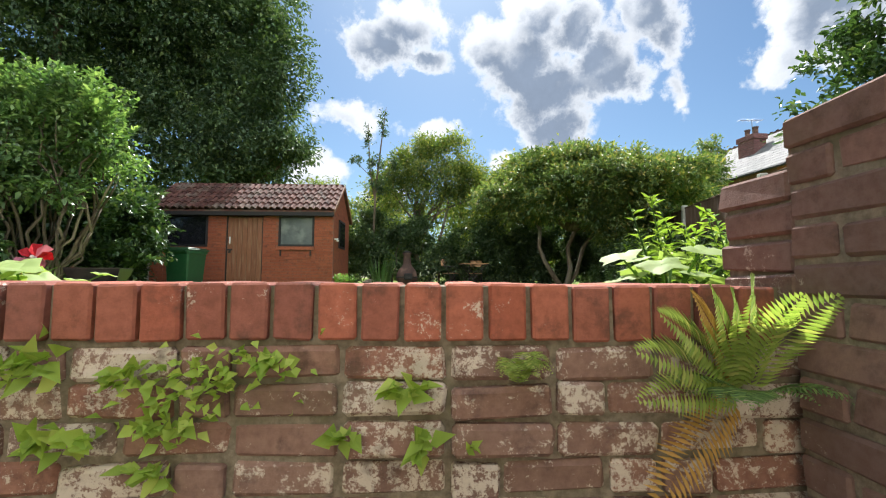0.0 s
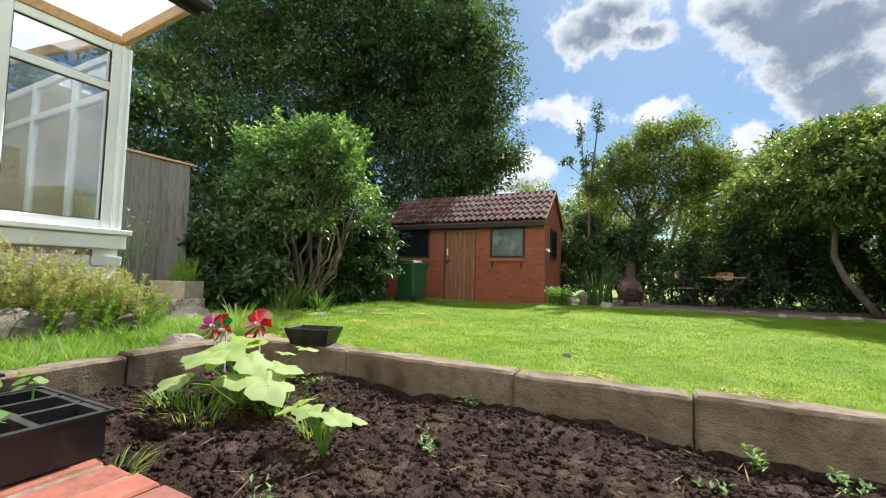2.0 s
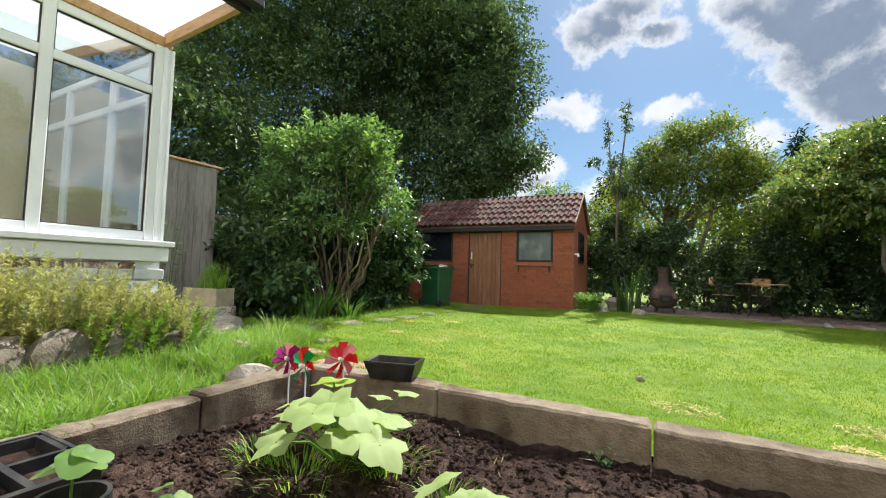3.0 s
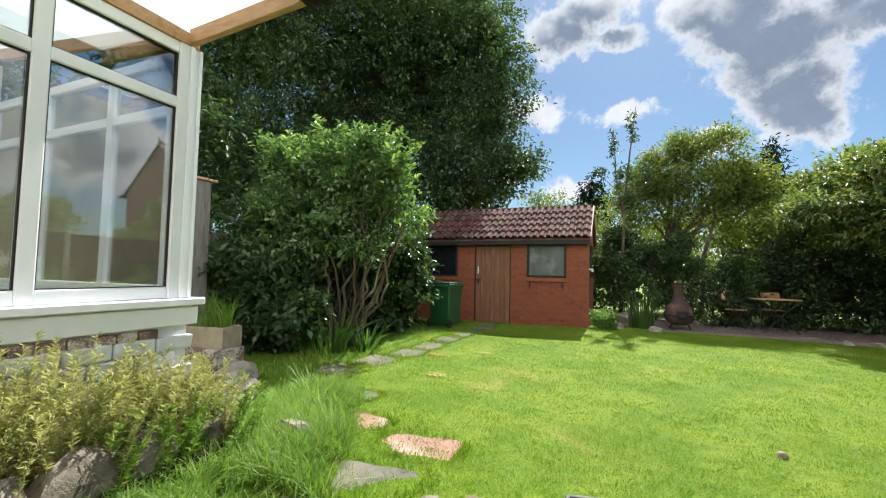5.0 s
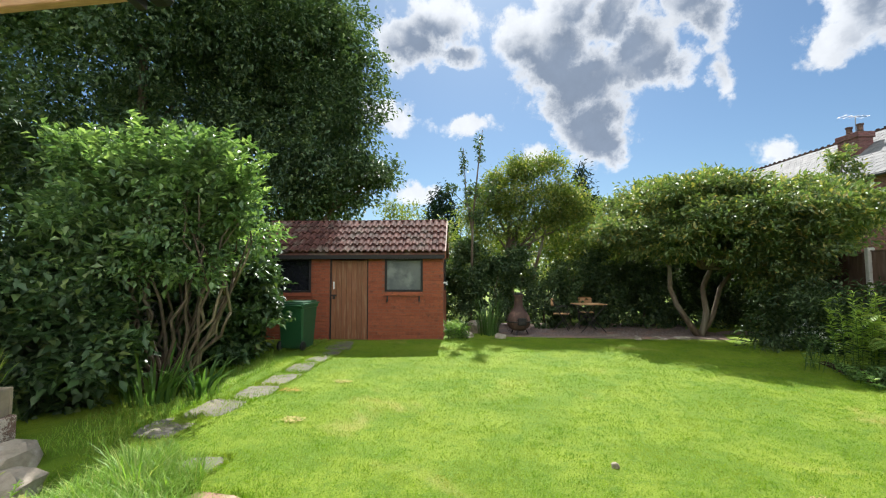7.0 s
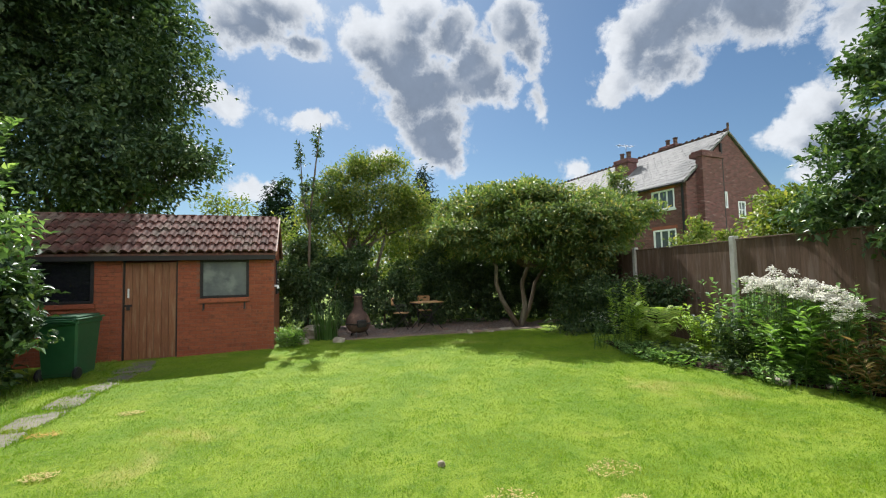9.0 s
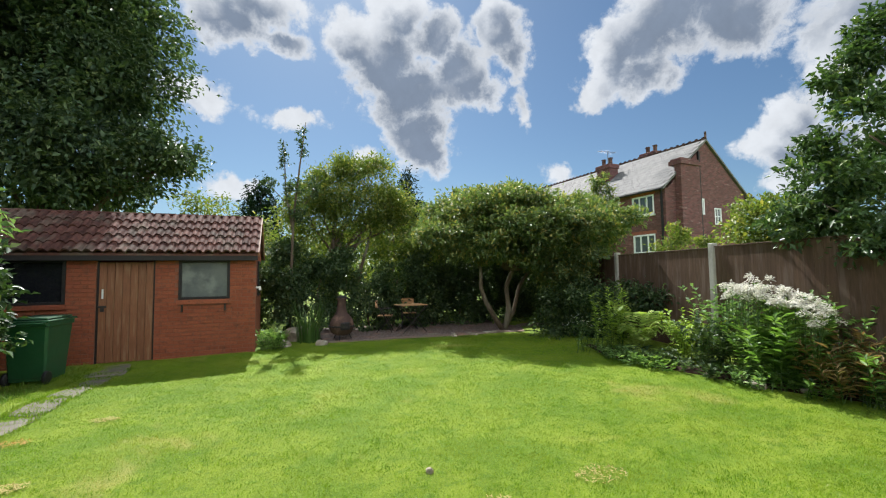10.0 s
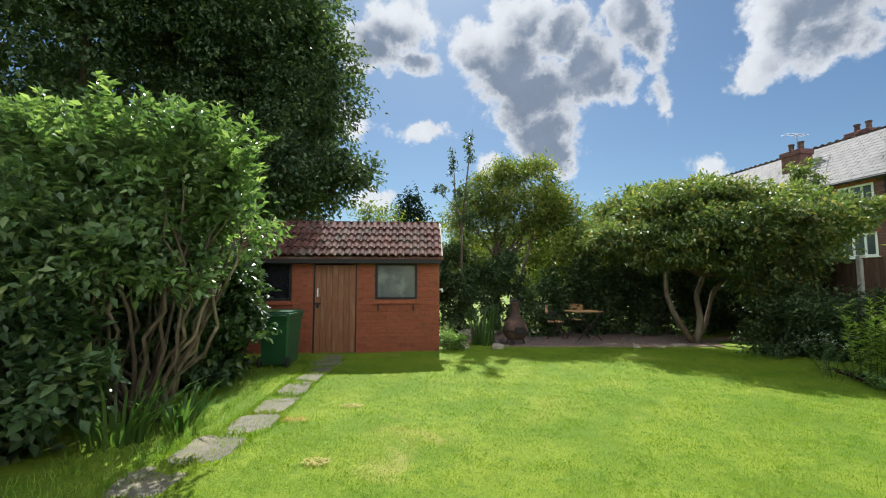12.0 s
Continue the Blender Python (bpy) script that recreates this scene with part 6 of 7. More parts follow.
# ---- paving, stones and gravel ----
def slab_mesh(name, rx, ry, h, mat, seed, n=24):
    """An irregular flat stone with a chipped edge."""
    bm = bmesh.new()
    rng = random.Random(seed)
    ring = []
    ph, wob = rng.uniform(0, 6.28), rng.uniform(0.03, 0.07)
    for k in range(n):
        a = 2 * math.pi * k / n + rng.uniform(-0.06, 0.06)
        c, s = math.cos(a), math.sin(a)
        e = (abs(c) ** 4.5 + abs(s) ** 4.5) ** (-1 / 4.5) * (0.96 + wob * math.sin(3 * a + ph) + 0.03 * math.sin(5 * a + 2 * ph)) * rng.uniform(0.965, 1.02)
        ring.append((rx * c * e, ry * s * e))
    lo = [bm.verts.new((x, y, -h)) for x, y in ring]
    hi = [bm.verts.new((x, y, -0.008)) for x, y in ring]
    up = [bm.verts.new((x * 0.975, y * 0.975, rng.uniform(-0.003, 0.002))) for x, y in ring]
    for a, b in ((lo, hi), (hi, up)):
        for k in range(n):
            bm.faces.new((a[k], a[(k + 1) % n], b[(k + 1) % n], b[k]))
    bm.faces.new(up)
    bm.faces.new(lo[::-1])
    me = bpy.data.meshes.new(name)
    bm.normal_update()
    bm.to_mesh(me)
    bm.free()
    me.materials.append(M[mat])
    return me


def lay(name, me, x, y, lift, rz, label, category, group="", tilt=0.0):
    ob = new(name, me)
    ob.matrix_basis = pose(x, y, float(ground_height(x, y)) + lift, tilt, 0, rz)
    return tagged(ob, label, category, group)


for i, (x, y, rx, ry, rz, mat) in enumerate(((-3.10, 4.03, 0.30, 0.20, 10, "pink_paving"), (-3.72, 4.28, 0.22, 0.15, -8, "pink_paving"), (-4.15, 4.86, 0.18, 0.17, 5, "paving"), (-3.16, 3.45, 0.34, 0.20, 12, "paving"), (-3.40, 2.95, 0.34, 0.17, 25, "paving"))):
    lay("stepping_stone", slab_mesh("stepping_stone", rx, ry, 0.05, mat, i), x, y, 0.006, rz, "pink sandstone stepping stone set in the grass" if "pink" in mat else "grey stepping stone sunk in long grass", "stepping stone", "stepping stones")
for i, (x, y, rx, ry) in enumerate(((-5.05, 5.68, 0.26, 0.20), (-4.88, 6.25, 0.27, 0.24), (-4.74, 6.90, 0.25, 0.26), (-4.73, 7.65, 0.22, 0.28), (-4.71, 8.35, 0.21, 0.26), (-4.70, 9.0, 0.21, 0.28), (-4.70, 9.75, 0.24, 0.32), (-4.72, 10.55, 0.30, 0.38))):
    lay("path_slab", slab_mesh("path_slab", rx * 0.98, ry * 1.42, 0.05, "paving", 20 + i), x + 0.03, y, 0.005, 4 * ((i * 7) % 5 - 2), "grey stone slab of the garden path", "path slab", "path slabs")


def build_fringe():
    """Longer grass that grows over the edges of the stones."""
    rng = np.random.default_rng(91)
    stones = [ob for ob in bpy.data.objects if ob.name.split(".")[0] in ("stepping_stone", "path_slab")]
    pos = []
    for ob in stones:
        rx = max(v.co.x for v in ob.data.vertices)
        ry = max(v.co.y for v in ob.data.vertices)
        c = ob.matrix_basis.translation
        a = rng.uniform(0, 6.283, 420)
        e = (np.abs(np.cos(a)) ** 4.5 + np.abs(np.sin(a)) ** 4.5) ** (-1 / 4.5) * rng.uniform(0.93, 1.22, 420)
        x, y = c.x + rx * np.cos(a) * e, c.y + ry * np.sin(a) * e
        pos.append(np.stack([x, y, ground_height(x, y)], 1))
    p = np.concatenate(pos)
    way = rng.normal(size=p.shape) * 0.5 + np.array([0, 0, 1.0])
    v, f = leaf_quads(p, way, rng.normal(size=p.shape), 0.025 + 0.045 * rng.random(len(p)), 0.006, 0.0, 0.2)
    tagged(new("edge_grass", np_mesh("edge_grass", v, f, M["blade"])), "uncut grass blades round the stepping stones", "grass", kind="stuff")


build_fringe()


def rock_mesh(name, sx, sy, sz, seed, mat="rock"):
    bm = bmesh.new()
    bmesh.ops.create_icosphere(bm, subdivisions=2, radius=1.0)
    for v in bm.verts:
        d = v.co.normalized()
        q = d * 1.3 + Vector((seed * 3.7, seed, 0))
        k = 1 + 0.35 * noise.noise(q) + 0.15 * noise.noise(q * 2.7)
        f = Vector((max(-0.8, min(0.8, d.x)), max(-0.8, min(0.8, d.y)), max(-0.6, min(0.75, d.z))))
        v.co = Vector((f.x * sx, f.y * sy, f.z * sz)) * k
    me = bpy.data.meshes.new(name)
    bm.normal_update()
    bm.to_mesh(me)
    bm.free()
    me.materials.append(M[mat])
    return me


for i, (x, y, sx, sy, sz) in enumerate(((-3.86, 3.66, 0.17, 0.11, 0.14), (-3.52, 3.40, 0.05, 0.04, 0.05), (-2.60, 2.74, 0.13, 0.10, 0.19), (-2.56, 2.98, 0.10, 0.09, 0.15), (-0.81, 4.94, 0.035, 0.03, 0.035), (-5.2, 4.35, 0.24, 0.2, 0.17), (-4.75, 3.95, 0.22, 0.18, 0.12), (-5.7, 4.75, 0.26, 0.2, 0.2),
                                         (-1.9, 11.9, 0.2, 0.14, 0.11), (-1.1, 11.75, 0.17, 0.1, 0.11), (-2.1, 12.3, 0.3, 0.2, 0.16), (-1.6, 12.9, 0.35, 0.25, 0.3), (2.2, 11.85, 0.22, 0.08, 0.07), (2.7, 11.8, 0.25, 0.08, 0.06), (3.2, 11.75, 0.24, 0.08, 0.06), (1.7, 12.0, 0.18, 0.09, 0.08), (4.1, 5.6, 0.16, 0.1, 0.07), (4.0, 6.2, 0.1, 0.08, 0.06), (4.3, 5.1, 0.11, 0.08, 0.06))):
    lay("rock", rock_mesh("rock", sx, sy, sz, i), x, y, 0.25 * sz, 37 * i, "weathered pale garden rock" if i not in (1, 4) else "small pebble lying on the grass", "rock", "garden rocks")


def build_gravel():
    rng = np.random.default_rng(12)
    pts = [(-1.0, 11.95), (0.2, 11.75), (1.8, 11.85), (3.4, 11.7), (4.6, 11.2), (6.2, 11.4), (6.4, 14.6), (-1.2, 14.6)]
    bm = bmesh.new()
    lo = [bm.verts.new((x, y, -0.03)) for x, y in pts]
    hi = [bm.verts.new((x, y, 0.035)) for x, y in pts]
    bm.faces.new(hi)
    for k in range(len(pts)):
        bm.faces.new((lo[k], lo[(k + 1) % len(pts)], hi[(k + 1) % len(pts)], hi[k]))
    solid("gravel_patio", bm, M["gravel"], "brownish gravel of the seating corner", "gravel", "structure")
    n = 7000
    p = np.stack([-0.8 + 5.2 * rng.random(n), 11.9 + 2.2 * rng.random(n), np.full(n, 0.037)], 1)
    s = 0.008 + 0.014 * rng.random(n)
    o = np.array([[1, 0, 0], [0, 1, 0], [-1, 0, 0], [0, -1, 0], [0, 0, 0.8], [0, 0, -0.4]])
    v = p[:, None] + o[None] * s[:, None, None] * (0.6 + 0.8 * rng.random((n, 6, 1)))
    t = np.array([[0, 1, 4], [1, 2, 4], [2, 3, 4], [3, 0, 4]])
    f = (np.arange(n)[:, None, None] * 6 + t[None]).reshape(-1, 3)
    tagged(new("pebbles", np_mesh("pebbles", v.reshape(-1, 3), f, M["gravel"])), "loose gravel pebbles in the seating corner", "gravel", kind="stuff")


build_gravel()


# ---- bin, chiminea, table and chairs ----
def build_bin():
    b = thing("wheelie_bin", "dark green plastic wheelie bin beside the shed door", "bin", at=(-5.47, 10.12, 0.0), rz=-6)
    bm = bmesh.new()
    rings = []
    for z, w, d in ((0.05, 0.23, 0.25), (0.09, 0.235, 0.26), (0.86, 0.275, 0.325), (0.87, 0.295, 0.345), (0.93, 0.295, 0.345)):
        rings.append([bm.verts.new((sx * w * kx, sy * d * ky, z)) for sx, sy, kx, ky in ((-1, -1, 0.9, 1), (1, -1, 0.9, 1), (1, -1, 1, 0.9), (1, 1, 1, 0.9), (1, 1, 0.9, 1), (-1, 1, 0.9, 1), (-1, 1, 1, 0.9), (-1, -1, 1, 0.9))])
    for a, c in zip(rings, rings[1:]):
        for k in range(8):
            bm.faces.new((a[k], a[(k + 1) % 8], c[(k + 1) % 8], c[k]))
    bm.faces.new(rings[0][::-1])
    bm.faces.new(rings[-1])
    part("body", bm, M["bin_green"], b)
    bm = bmesh.new()
    box(bm, -0.31, -0.37, 0.933, 0.31, 0.37, 0.965, 0.012)
    box(bm, -0.27, -0.32, 0.965, 0.27, 0.33, 1.0, 0.02)
    lid = part("lid", bm, M["bin_green"], b, "flat green lid")
    bm = bmesh.new()
    tube(bm, [(-0.27, -0.39, 0.92), (0.27, -0.39, 0.92)], [0.016, 0.016], 8)
    box(bm, -0.28, -0.39, 0.90, -0.24, -0.345, 0.94)
    box(bm, 0.24, -0.39, 0.90, 0.28, -0.345, 0.94)
    part("handle", bm, M["bin_green"], b)
    for x in (-0.25, 0.25):
        w = part("wheel", lathe([(0.02, -0.025), (0.085, -0.025), (0.10, -0.015), (0.10, 0.015), (0.085, 0.025), (0.02, 0.025)], 18), M["black_plastic"], b, "black rubber wheel")
        w.matrix_basis = pose(x, -0.25, 0.10, 0, 90, 0)
    bm = bmesh.new()
    tube(bm, [(-0.25, -0.25, 0.10), (0.25, -0.25, 0.10)], [0.012, 0.012], 6)
    part("axle", bm, M["iron"], b)
    part("foot", boxes((-0.18, 0.12, 0.0, 0.18, 0.20, 0.055)), M["bin_green"], b)


build_bin()


def build_chiminea():
    c = thing("chiminea", "brown clay chiminea on an iron stand", "chiminea", at=(-0.60, 12.15, 0.035), rz=10)
    c.scale = (1.3, 1.3, 1.08)
    part("body", lathe([(0.12, 0.10), (0.19, 0.16), (0.225, 0.26), (0.225, 0.34), (0.20, 0.44), (0.15, 0.53), (0.10, 0.60), (0.085, 0.68), (0.075, 0.86), (0.09, 0.89), (0.095, 0.92), (0.07, 0.92), (0.06, 0.75)], 26), M["clay"], c, smooth=True)
    part("band", lathe([(0.235, 0.285), (0.242, 0.29), (0.242, 0.315), (0.235, 0.32)], 26), M["iron"], c)
    # the fire mouth is a plain black block set on the body
    part("mouth", boxes((-0.09, -0.235, 0.23, 0.09, -0.20, 0.40), bevel=0.02), M["black_frame"], c, "black fire mouth")
    part("lid", lathe([(0.095, 0.921), (0.10, 0.94), (0.06, 0.97), (0.02, 0.98)], 18), M["iron"], c)
    for k in range(3):
        a = 2.1 * k
        bm = bmesh.new()
        tube(bm, [(0.13 * math.cos(a), 0.13 * math.sin(a), 0.14), (0.19 * math.cos(a), 0.19 * math.sin(a), 0.0)], [0.012, 0.012], 6)
        part("leg", bm, M["iron"], c)


build_chiminea()


def build_table():
    t = thing("garden_table", "folding iron garden table with a wooden slatted top", "table", at=(1.32, 12.72, 0.035), rz=8)
    for k in range(7):
        part("slat", boxes((-0.38, -0.30 + 0.087 * k, 0.715, 0.38, -0.30 + 0.087 * k + 0.078, 0.735), bevel=0.003), M["timber"], t)
    part("rim", boxes((-0.38, -0.28, 0.695, -0.35, 0.28, 0.714), (0.35, -0.28, 0.695, 0.38, 0.28, 0.714)), M["iron"], t)
    for s in (-1, 1):
        for y in (-0.27, 0.27):
            bm = bmesh.new()
            tube(bm, [(s * 0.34, y, 0.70), (0, y, 0.36), (-s * 0.34, y, 0.0)], [0.011, 0.011, 0.011], 6)
            part("leg", bm, M["iron"], t)
    part("stretcher", boxes((-0.012, -0.27, 0.35, 0.012, 0.27, 0.374)), M["iron"], t)


build_table()


def build_chairs():
    c = thing("garden_chair", "folding iron garden chair with a wooden slatted back", "chair", "chairs round the garden table", at=(0.66, 12.95, 0.035), rz=72)
    for k in range(5):
        part("seat_slat", boxes((-0.20, -0.20 + 0.082 * k, 0.44, 0.20, -0.20 + 0.082 * k + 0.07, 0.455), bevel=0.003), M["timber"], c)
    bm = bmesh.new()
    box(bm, -0.19, 0.215, 0.66, 0.19, 0.232, 0.86, 0.04)
    part("backrest", bm, M["timber"], c, "rounded orange-brown wooden backrest")
    for s in (-1, 1):
        bm = bmesh.new()
        tube(bm, [(s * 0.2, -0.2, 0.0), (s * 0.2, 0.0, 0.43), (s * 0.19, 0.24, 0.86)], [0.011] * 3, 6)
        part("leg", bm, M["iron"], c)
        bm = bmesh.new()
        tube(bm, [(s * 0.18, 0.22, 0.0), (s * 0.18, -0.18, 0.43)], [0.011] * 2, 6)
        part("leg", bm, M["iron"], c)
        bm = bmesh.new()
        tube(bm, [(s * 0.215, 0.18, 0.66), (s * 0.215, -0.15, 0.64), (s * 0.21, -0.18, 0.45)], [0.010] * 3, 6)
        part("armrest", bm, M["iron"], c)
    copy_thing(c, pose(1.45, 13.42, 0.035, 0, 0, -10))


build_chairs()


# ---- planting ----
def stem_rows(seed, x, y, n, rx, ry, h, lean=0.25):
    rng = random.Random(seed)
    out = []
    for _ in range(n):
        a, q = rng.uniform(0, 6.283), math.sqrt(rng.random())
        px, py = x + rx * q * math.cos(a), y + ry * q * math.sin(a)
        out.append((px, py, float(ground_height(px, py)) - 0.01, h * rng.uniform(0.65, 1.1), lean * rng.uniform(-1, 1) + 0.3 * (px - x), lean * rng.uniform(-1, 1) + 0.3 * (py - y)))
    return out


def stems_bm(rows, r=0.006):
    bm = bmesh.new()
    for x, y, z, h, lx, ly in rows:
        tube(bm, [(x + lx * t ** 1.4, y + ly * t ** 1.4, z + h * t) for t in (0, 0.5, 1)], [r, r * 0.8, r * 0.4], 4)
    return bm


def clump(name, label, category, seed, x, y, n, rx, ry, h, mat, leaf, aspect=0.3, per=26, lean=0.25, group="", flowers=None):
    rows = stem_rows(seed, x, y, n, rx, ry, h, lean)
    t = thing(name, label, category, group)
    part("stalk_growth", stems_bm(rows), M["iris_leaf"], t)
    hang("foliage", leafy_mesh("foliage", seed, rows, M[mat], leaf, aspect, per), t)
    if flowers:
        rng = np.random.default_rng(seed + 500)
        fm, count, size, top = flowers
        P = []
        for px, py, pz, hh, lx, ly in rows[: int(len(rows) * top)]:
            c = np.array([px + lx, py + ly, pz + hh])
            P.append(c + rng.normal(size=(count, 3)) * np.array([size * 1.6, size * 1.6, size * 0.5]))
        P = np.concatenate(P)
        way = rng.normal(size=P.shape) * np.array([1, 1, 0.3])
        v, f = leaf_quads(P, way, np.array([0, 0, 1.0]) + 0 * P, size, size * 0.7)
        hang("flowers", np_mesh("flowers", v, f, M[fm]), t, "flat white flower heads")
    return t


def fern(name, label, seed, x, y, z, n, length, mat, face=None, lift=0.9, group="", reach=0.75):
    """Arching fronds with rows of leaflets on both sides."""
    rng = np.random.default_rng(seed)
    t = thing(name, label, "fern", group)
    for k in range(n):
        a = rng.uniform(0, 6.283) if face is None else radians(face) + rng.uniform(-1.25, 1.25)
        L = length * rng.uniform(0.65, 1.1)
        out = np.array([math.cos(a), math.sin(a), 0.0])
        s = np.linspace(0.10, 1.0, 20)[:, None]
        up = lift * rng.uniform(0.7, 1.2)
        spine = np.array([x, y, z]) + out * L * (reach * s) + np.array([0, 0, 1.0]) * L * (up * s - 0.75 * up * s ** 2.2)
        d = np.gradient(spine, axis=0)
        side = unit(np.cross(d, np.array([0, 0, 1.0])) + 1e-6)
        w = 0.23 * L * np.sin(np.pi * np.clip(s[:, 0] * 0.95 + 0.10, 0, 1)) ** 0.8
        P = np.concatenate([spine, spine])
        W = np.concatenate([side + 0.35 * unit(d), -side + 0.35 * unit(d)])
        nrm = np.cross(side, unit(d))
        v, f = leaf_quads(P, W, np.concatenate([nrm, nrm]) + 1e-4, np.concatenate([w, w]) + 0.004, L * 0.026, 0.15, 0.1)
        hang("frond", np_mesh("frond", v, f, M[mat]), t)
    return t


# right-hand border
clump("leafy_perennial", "tall bright green leafy stems in the border", "perennial", 41, 4.08, 8.3, 24, 0.30, 0.26, 1.2, "weed_leaf", 0.10, 0.2, 40, 0.05)
clump("white_daisies", "white daisies leaning over the lawn edge", "flower", 42, 3.72, 8.6, 12, 0.3, 0.3, 0.75, "bush_leaf", 0.07, 0.3, 10, 0.35, flowers=("white_petal", 14, 0.022, 1.0))
fern("border_fern", "big upright green fern in the border", 43, 4.3, 7.75, 0.05, 22, 1.15, "fern_leaf", None, 1.75, "", 0.42)
fern("border_fern", "pale fern at the border edge", 44, 4.15, 7.5, 0.05, 8, 0.42, "fern_leaf", 190, 1.1)
clump("border_shrub", "mid-green leafy shrub in the border", "shrub", 45, 4.6, 6.95, 24, 0.28, 0.3, 0.85, "weed_leaf", 0.09, 0.4, 34, 0.3)
clump("border_shrub", "dark leafy shrub beside the concrete post", "shrub", 46, 4.85, 6.35, 34, 0.32, 0.35, 1.2, "border_leaf", 0.10, 0.45, 36, 0.3)
clump("border_shrub", "low grey-green shrub spilling on the soil", "shrub", 47, 4.4, 6.35, 34, 0.30, 0.32, 0.75, "hedge_leaf", 0.09, 0.45, 30, 0.3)
clump("border_shrub", "low dark foliage at the lawn edge", "shrub", 48, 4.1, 7.2, 30, 0.22, 0.4, 0.28, "hedge_leaf", 0.08, 0.45, 24, 0.25)
clump("flowering_shrub", "tall shrub topped with flat creamy white flowers", "shrub", 49, 4.5, 5.5, 62, 0.42, 0.45, 1.0, "fresh_leaf", 0.15, 0.3, 30, 0.28)
clump("dry_perennial", "browning dry stems at the end of the border", "perennial", 50, 4.45, 4.75, 44, 0.4, 0.4, 0.7, "brown_leaf", 0.12, 0.2, 24, 0.35)
clump("leafy_perennial", "green leafy stems at the end of the border", "perennial", 51, 4.55, 4.2, 34, 0.4, 0.4, 0.65, "fresh_leaf", 0.11, 0.3, 24, 0.35)
clump("border_shrub", "green shrub against the brown fence", "shrub", 52, 5.0, 5.4, 34, 0.35, 0.5, 1.2, "border_leaf", 0.10, 0.4, 30, 0.25)


def build_umbels():
    """Flat heads of tiny creamy flowers over the tall shrub."""
    rng = np.random.default_rng(77)
    t = thing("white_flowers", "many flat creamy white flower heads on thin stalks", "flowers")
    for k in range(90):
        u, w = rng.uniform(-1, 1), rng.uniform(-1, 1)
        y, x = 5.5 + 0.62 * u, 4.42 + 0.36 * w
        z = 0.78 + 0.50 * math.sqrt(max(0.0, 1 - 0.55 * u * u - 0.4 * w * w)) + 0.16 * u + rng.normal() * 0.05
        n = 60
        a, q = rng.random(n) * 6.283, 0.08 * np.sqrt(rng.random(n)) * rng.uniform(0.6, 1.3)
        P = np.stack([x + q * np.cos(a), y + q * np.sin(a), z + 0.9 * (0.07 - q) + rng.normal(size=n) * 0.014], 1)
        v, f = leaf_quads(P, rng.normal(size=P.shape) * np.array([1, 1, 0.3]), np.array([0, 0, 1.0]) + 0 * P, 0.034, 0.026)
        hang("flower_head", np_mesh("flower_head", v, f, M["white_petal"]), t)
        bm = bmesh.new()
        tube(bm, [(x - 0.05, y, z - 0.45), (x, y, z)], [0.004, 0.003], 4)
        part("stalk", bm, M["iris_leaf"], t)


build_umbels()


def build_border_soil():
    pts = [(5.6, 9.4), (4.0, 9.0), (3.78, 8.2), (3.78, 7.0), (4.0, 5.9), (4.25, 4.8), (4.5, 3.9), (4.9, 3.2), (5.0, 4.0)]
    bm = bmesh.new()
    lo = [bm.verts.new((x, y, -0.05)) for x, y in pts]
    hi = [bm.verts.new((x + 0.08, y, 0.045)) for x, y in pts]
    bm.faces.new(hi[::-1])
    for k in range(len(pts)):
        bm.faces.new((lo[(k + 1) % len(pts)], lo[k], hi[k], hi[(k + 1) % len(pts)]))
    bmesh.ops.recalc_face_normals(bm, faces=bm.faces)
    solid("border_soil", bm, M["soil"], "dark soil of the flower border", "soil", "structure")


build_border_soil()
for i, (x, y, h) in enumerate(((3.85, 7.9, 0.25), (3.82, 6.9, 0.22), (3.95, 6.3, 0.2), (4.05, 5.7, 0.25), (4.2, 5.1, 0.25), (4.35, 4.5, 0.3), (3.8, 7.4, 0.2))):
    clump("edge_plant", "low leafy plant spilling over the lawn edge", "plant", 300 + i, x, y, 26, 0.22, 0.32, h, ("border_leaf", "fresh_leaf", "hedge_leaf")[i % 3], 0.07, 0.4, 14, 0.15, "border edge plants")
fern("border_fern", "brown-tipped upright fern in the border", 310, 4.75, 7.2, 0.05, 10, 0.95, "fern_leaf", None, 1.7, "", 0.4)
# by the shed corner and chiminea
clump("corner_plant", "light green leafy plant at the shed corner", "plant", 53, -2.15, 11.5, 34, 0.25, 0.2, 0.42, "fresh_leaf", 0.09, 0.35, 22, 0.2)


def straps(name, label, seed, x, y, n, r, length, width, mat, lean, category="plant", group=""):
    rng = np.random.default_rng(seed)
    a, q = rng.random(n) * 6.283, r * np.sqrt(rng.random(n))
    p = np.stack([x + q * np.cos(a), y + q * np.sin(a), np.zeros(n)], 1)
    p[:, 2] = ground_height(p[:, 0], p[:, 1]) - 0.01
    t = thing(name, label, category, group)
    hang("foliage", strap_mesh("foliage", seed, p, M[mat], length, width, lean), t)
    return t


straps("iris_clump", "tall green sword-leaved iris clump", 60, -1.35, 12.35, 90, 0.28, 1.05, 0.035, "iris_leaf", 0.25, "iris")
straps("strap_plant", "arching strap leaves at the foot of the shrub", 61, -5.85, 6.55, 70, 0.30, 0.75, 0.045, "iris_leaf", 0.7)
straps("strap_plant", "arching strap leaves beside the path", 62, -5.45, 6.9, 45, 0.22, 0.55, 0.04, "iris_leaf", 0.8)
straps("grass_clump", "pale variegated ornamental grass clump", 63, -4.35, 4.45, 60, 0.12, 0.42, 0.012, "tuft", 0.9, "grass")


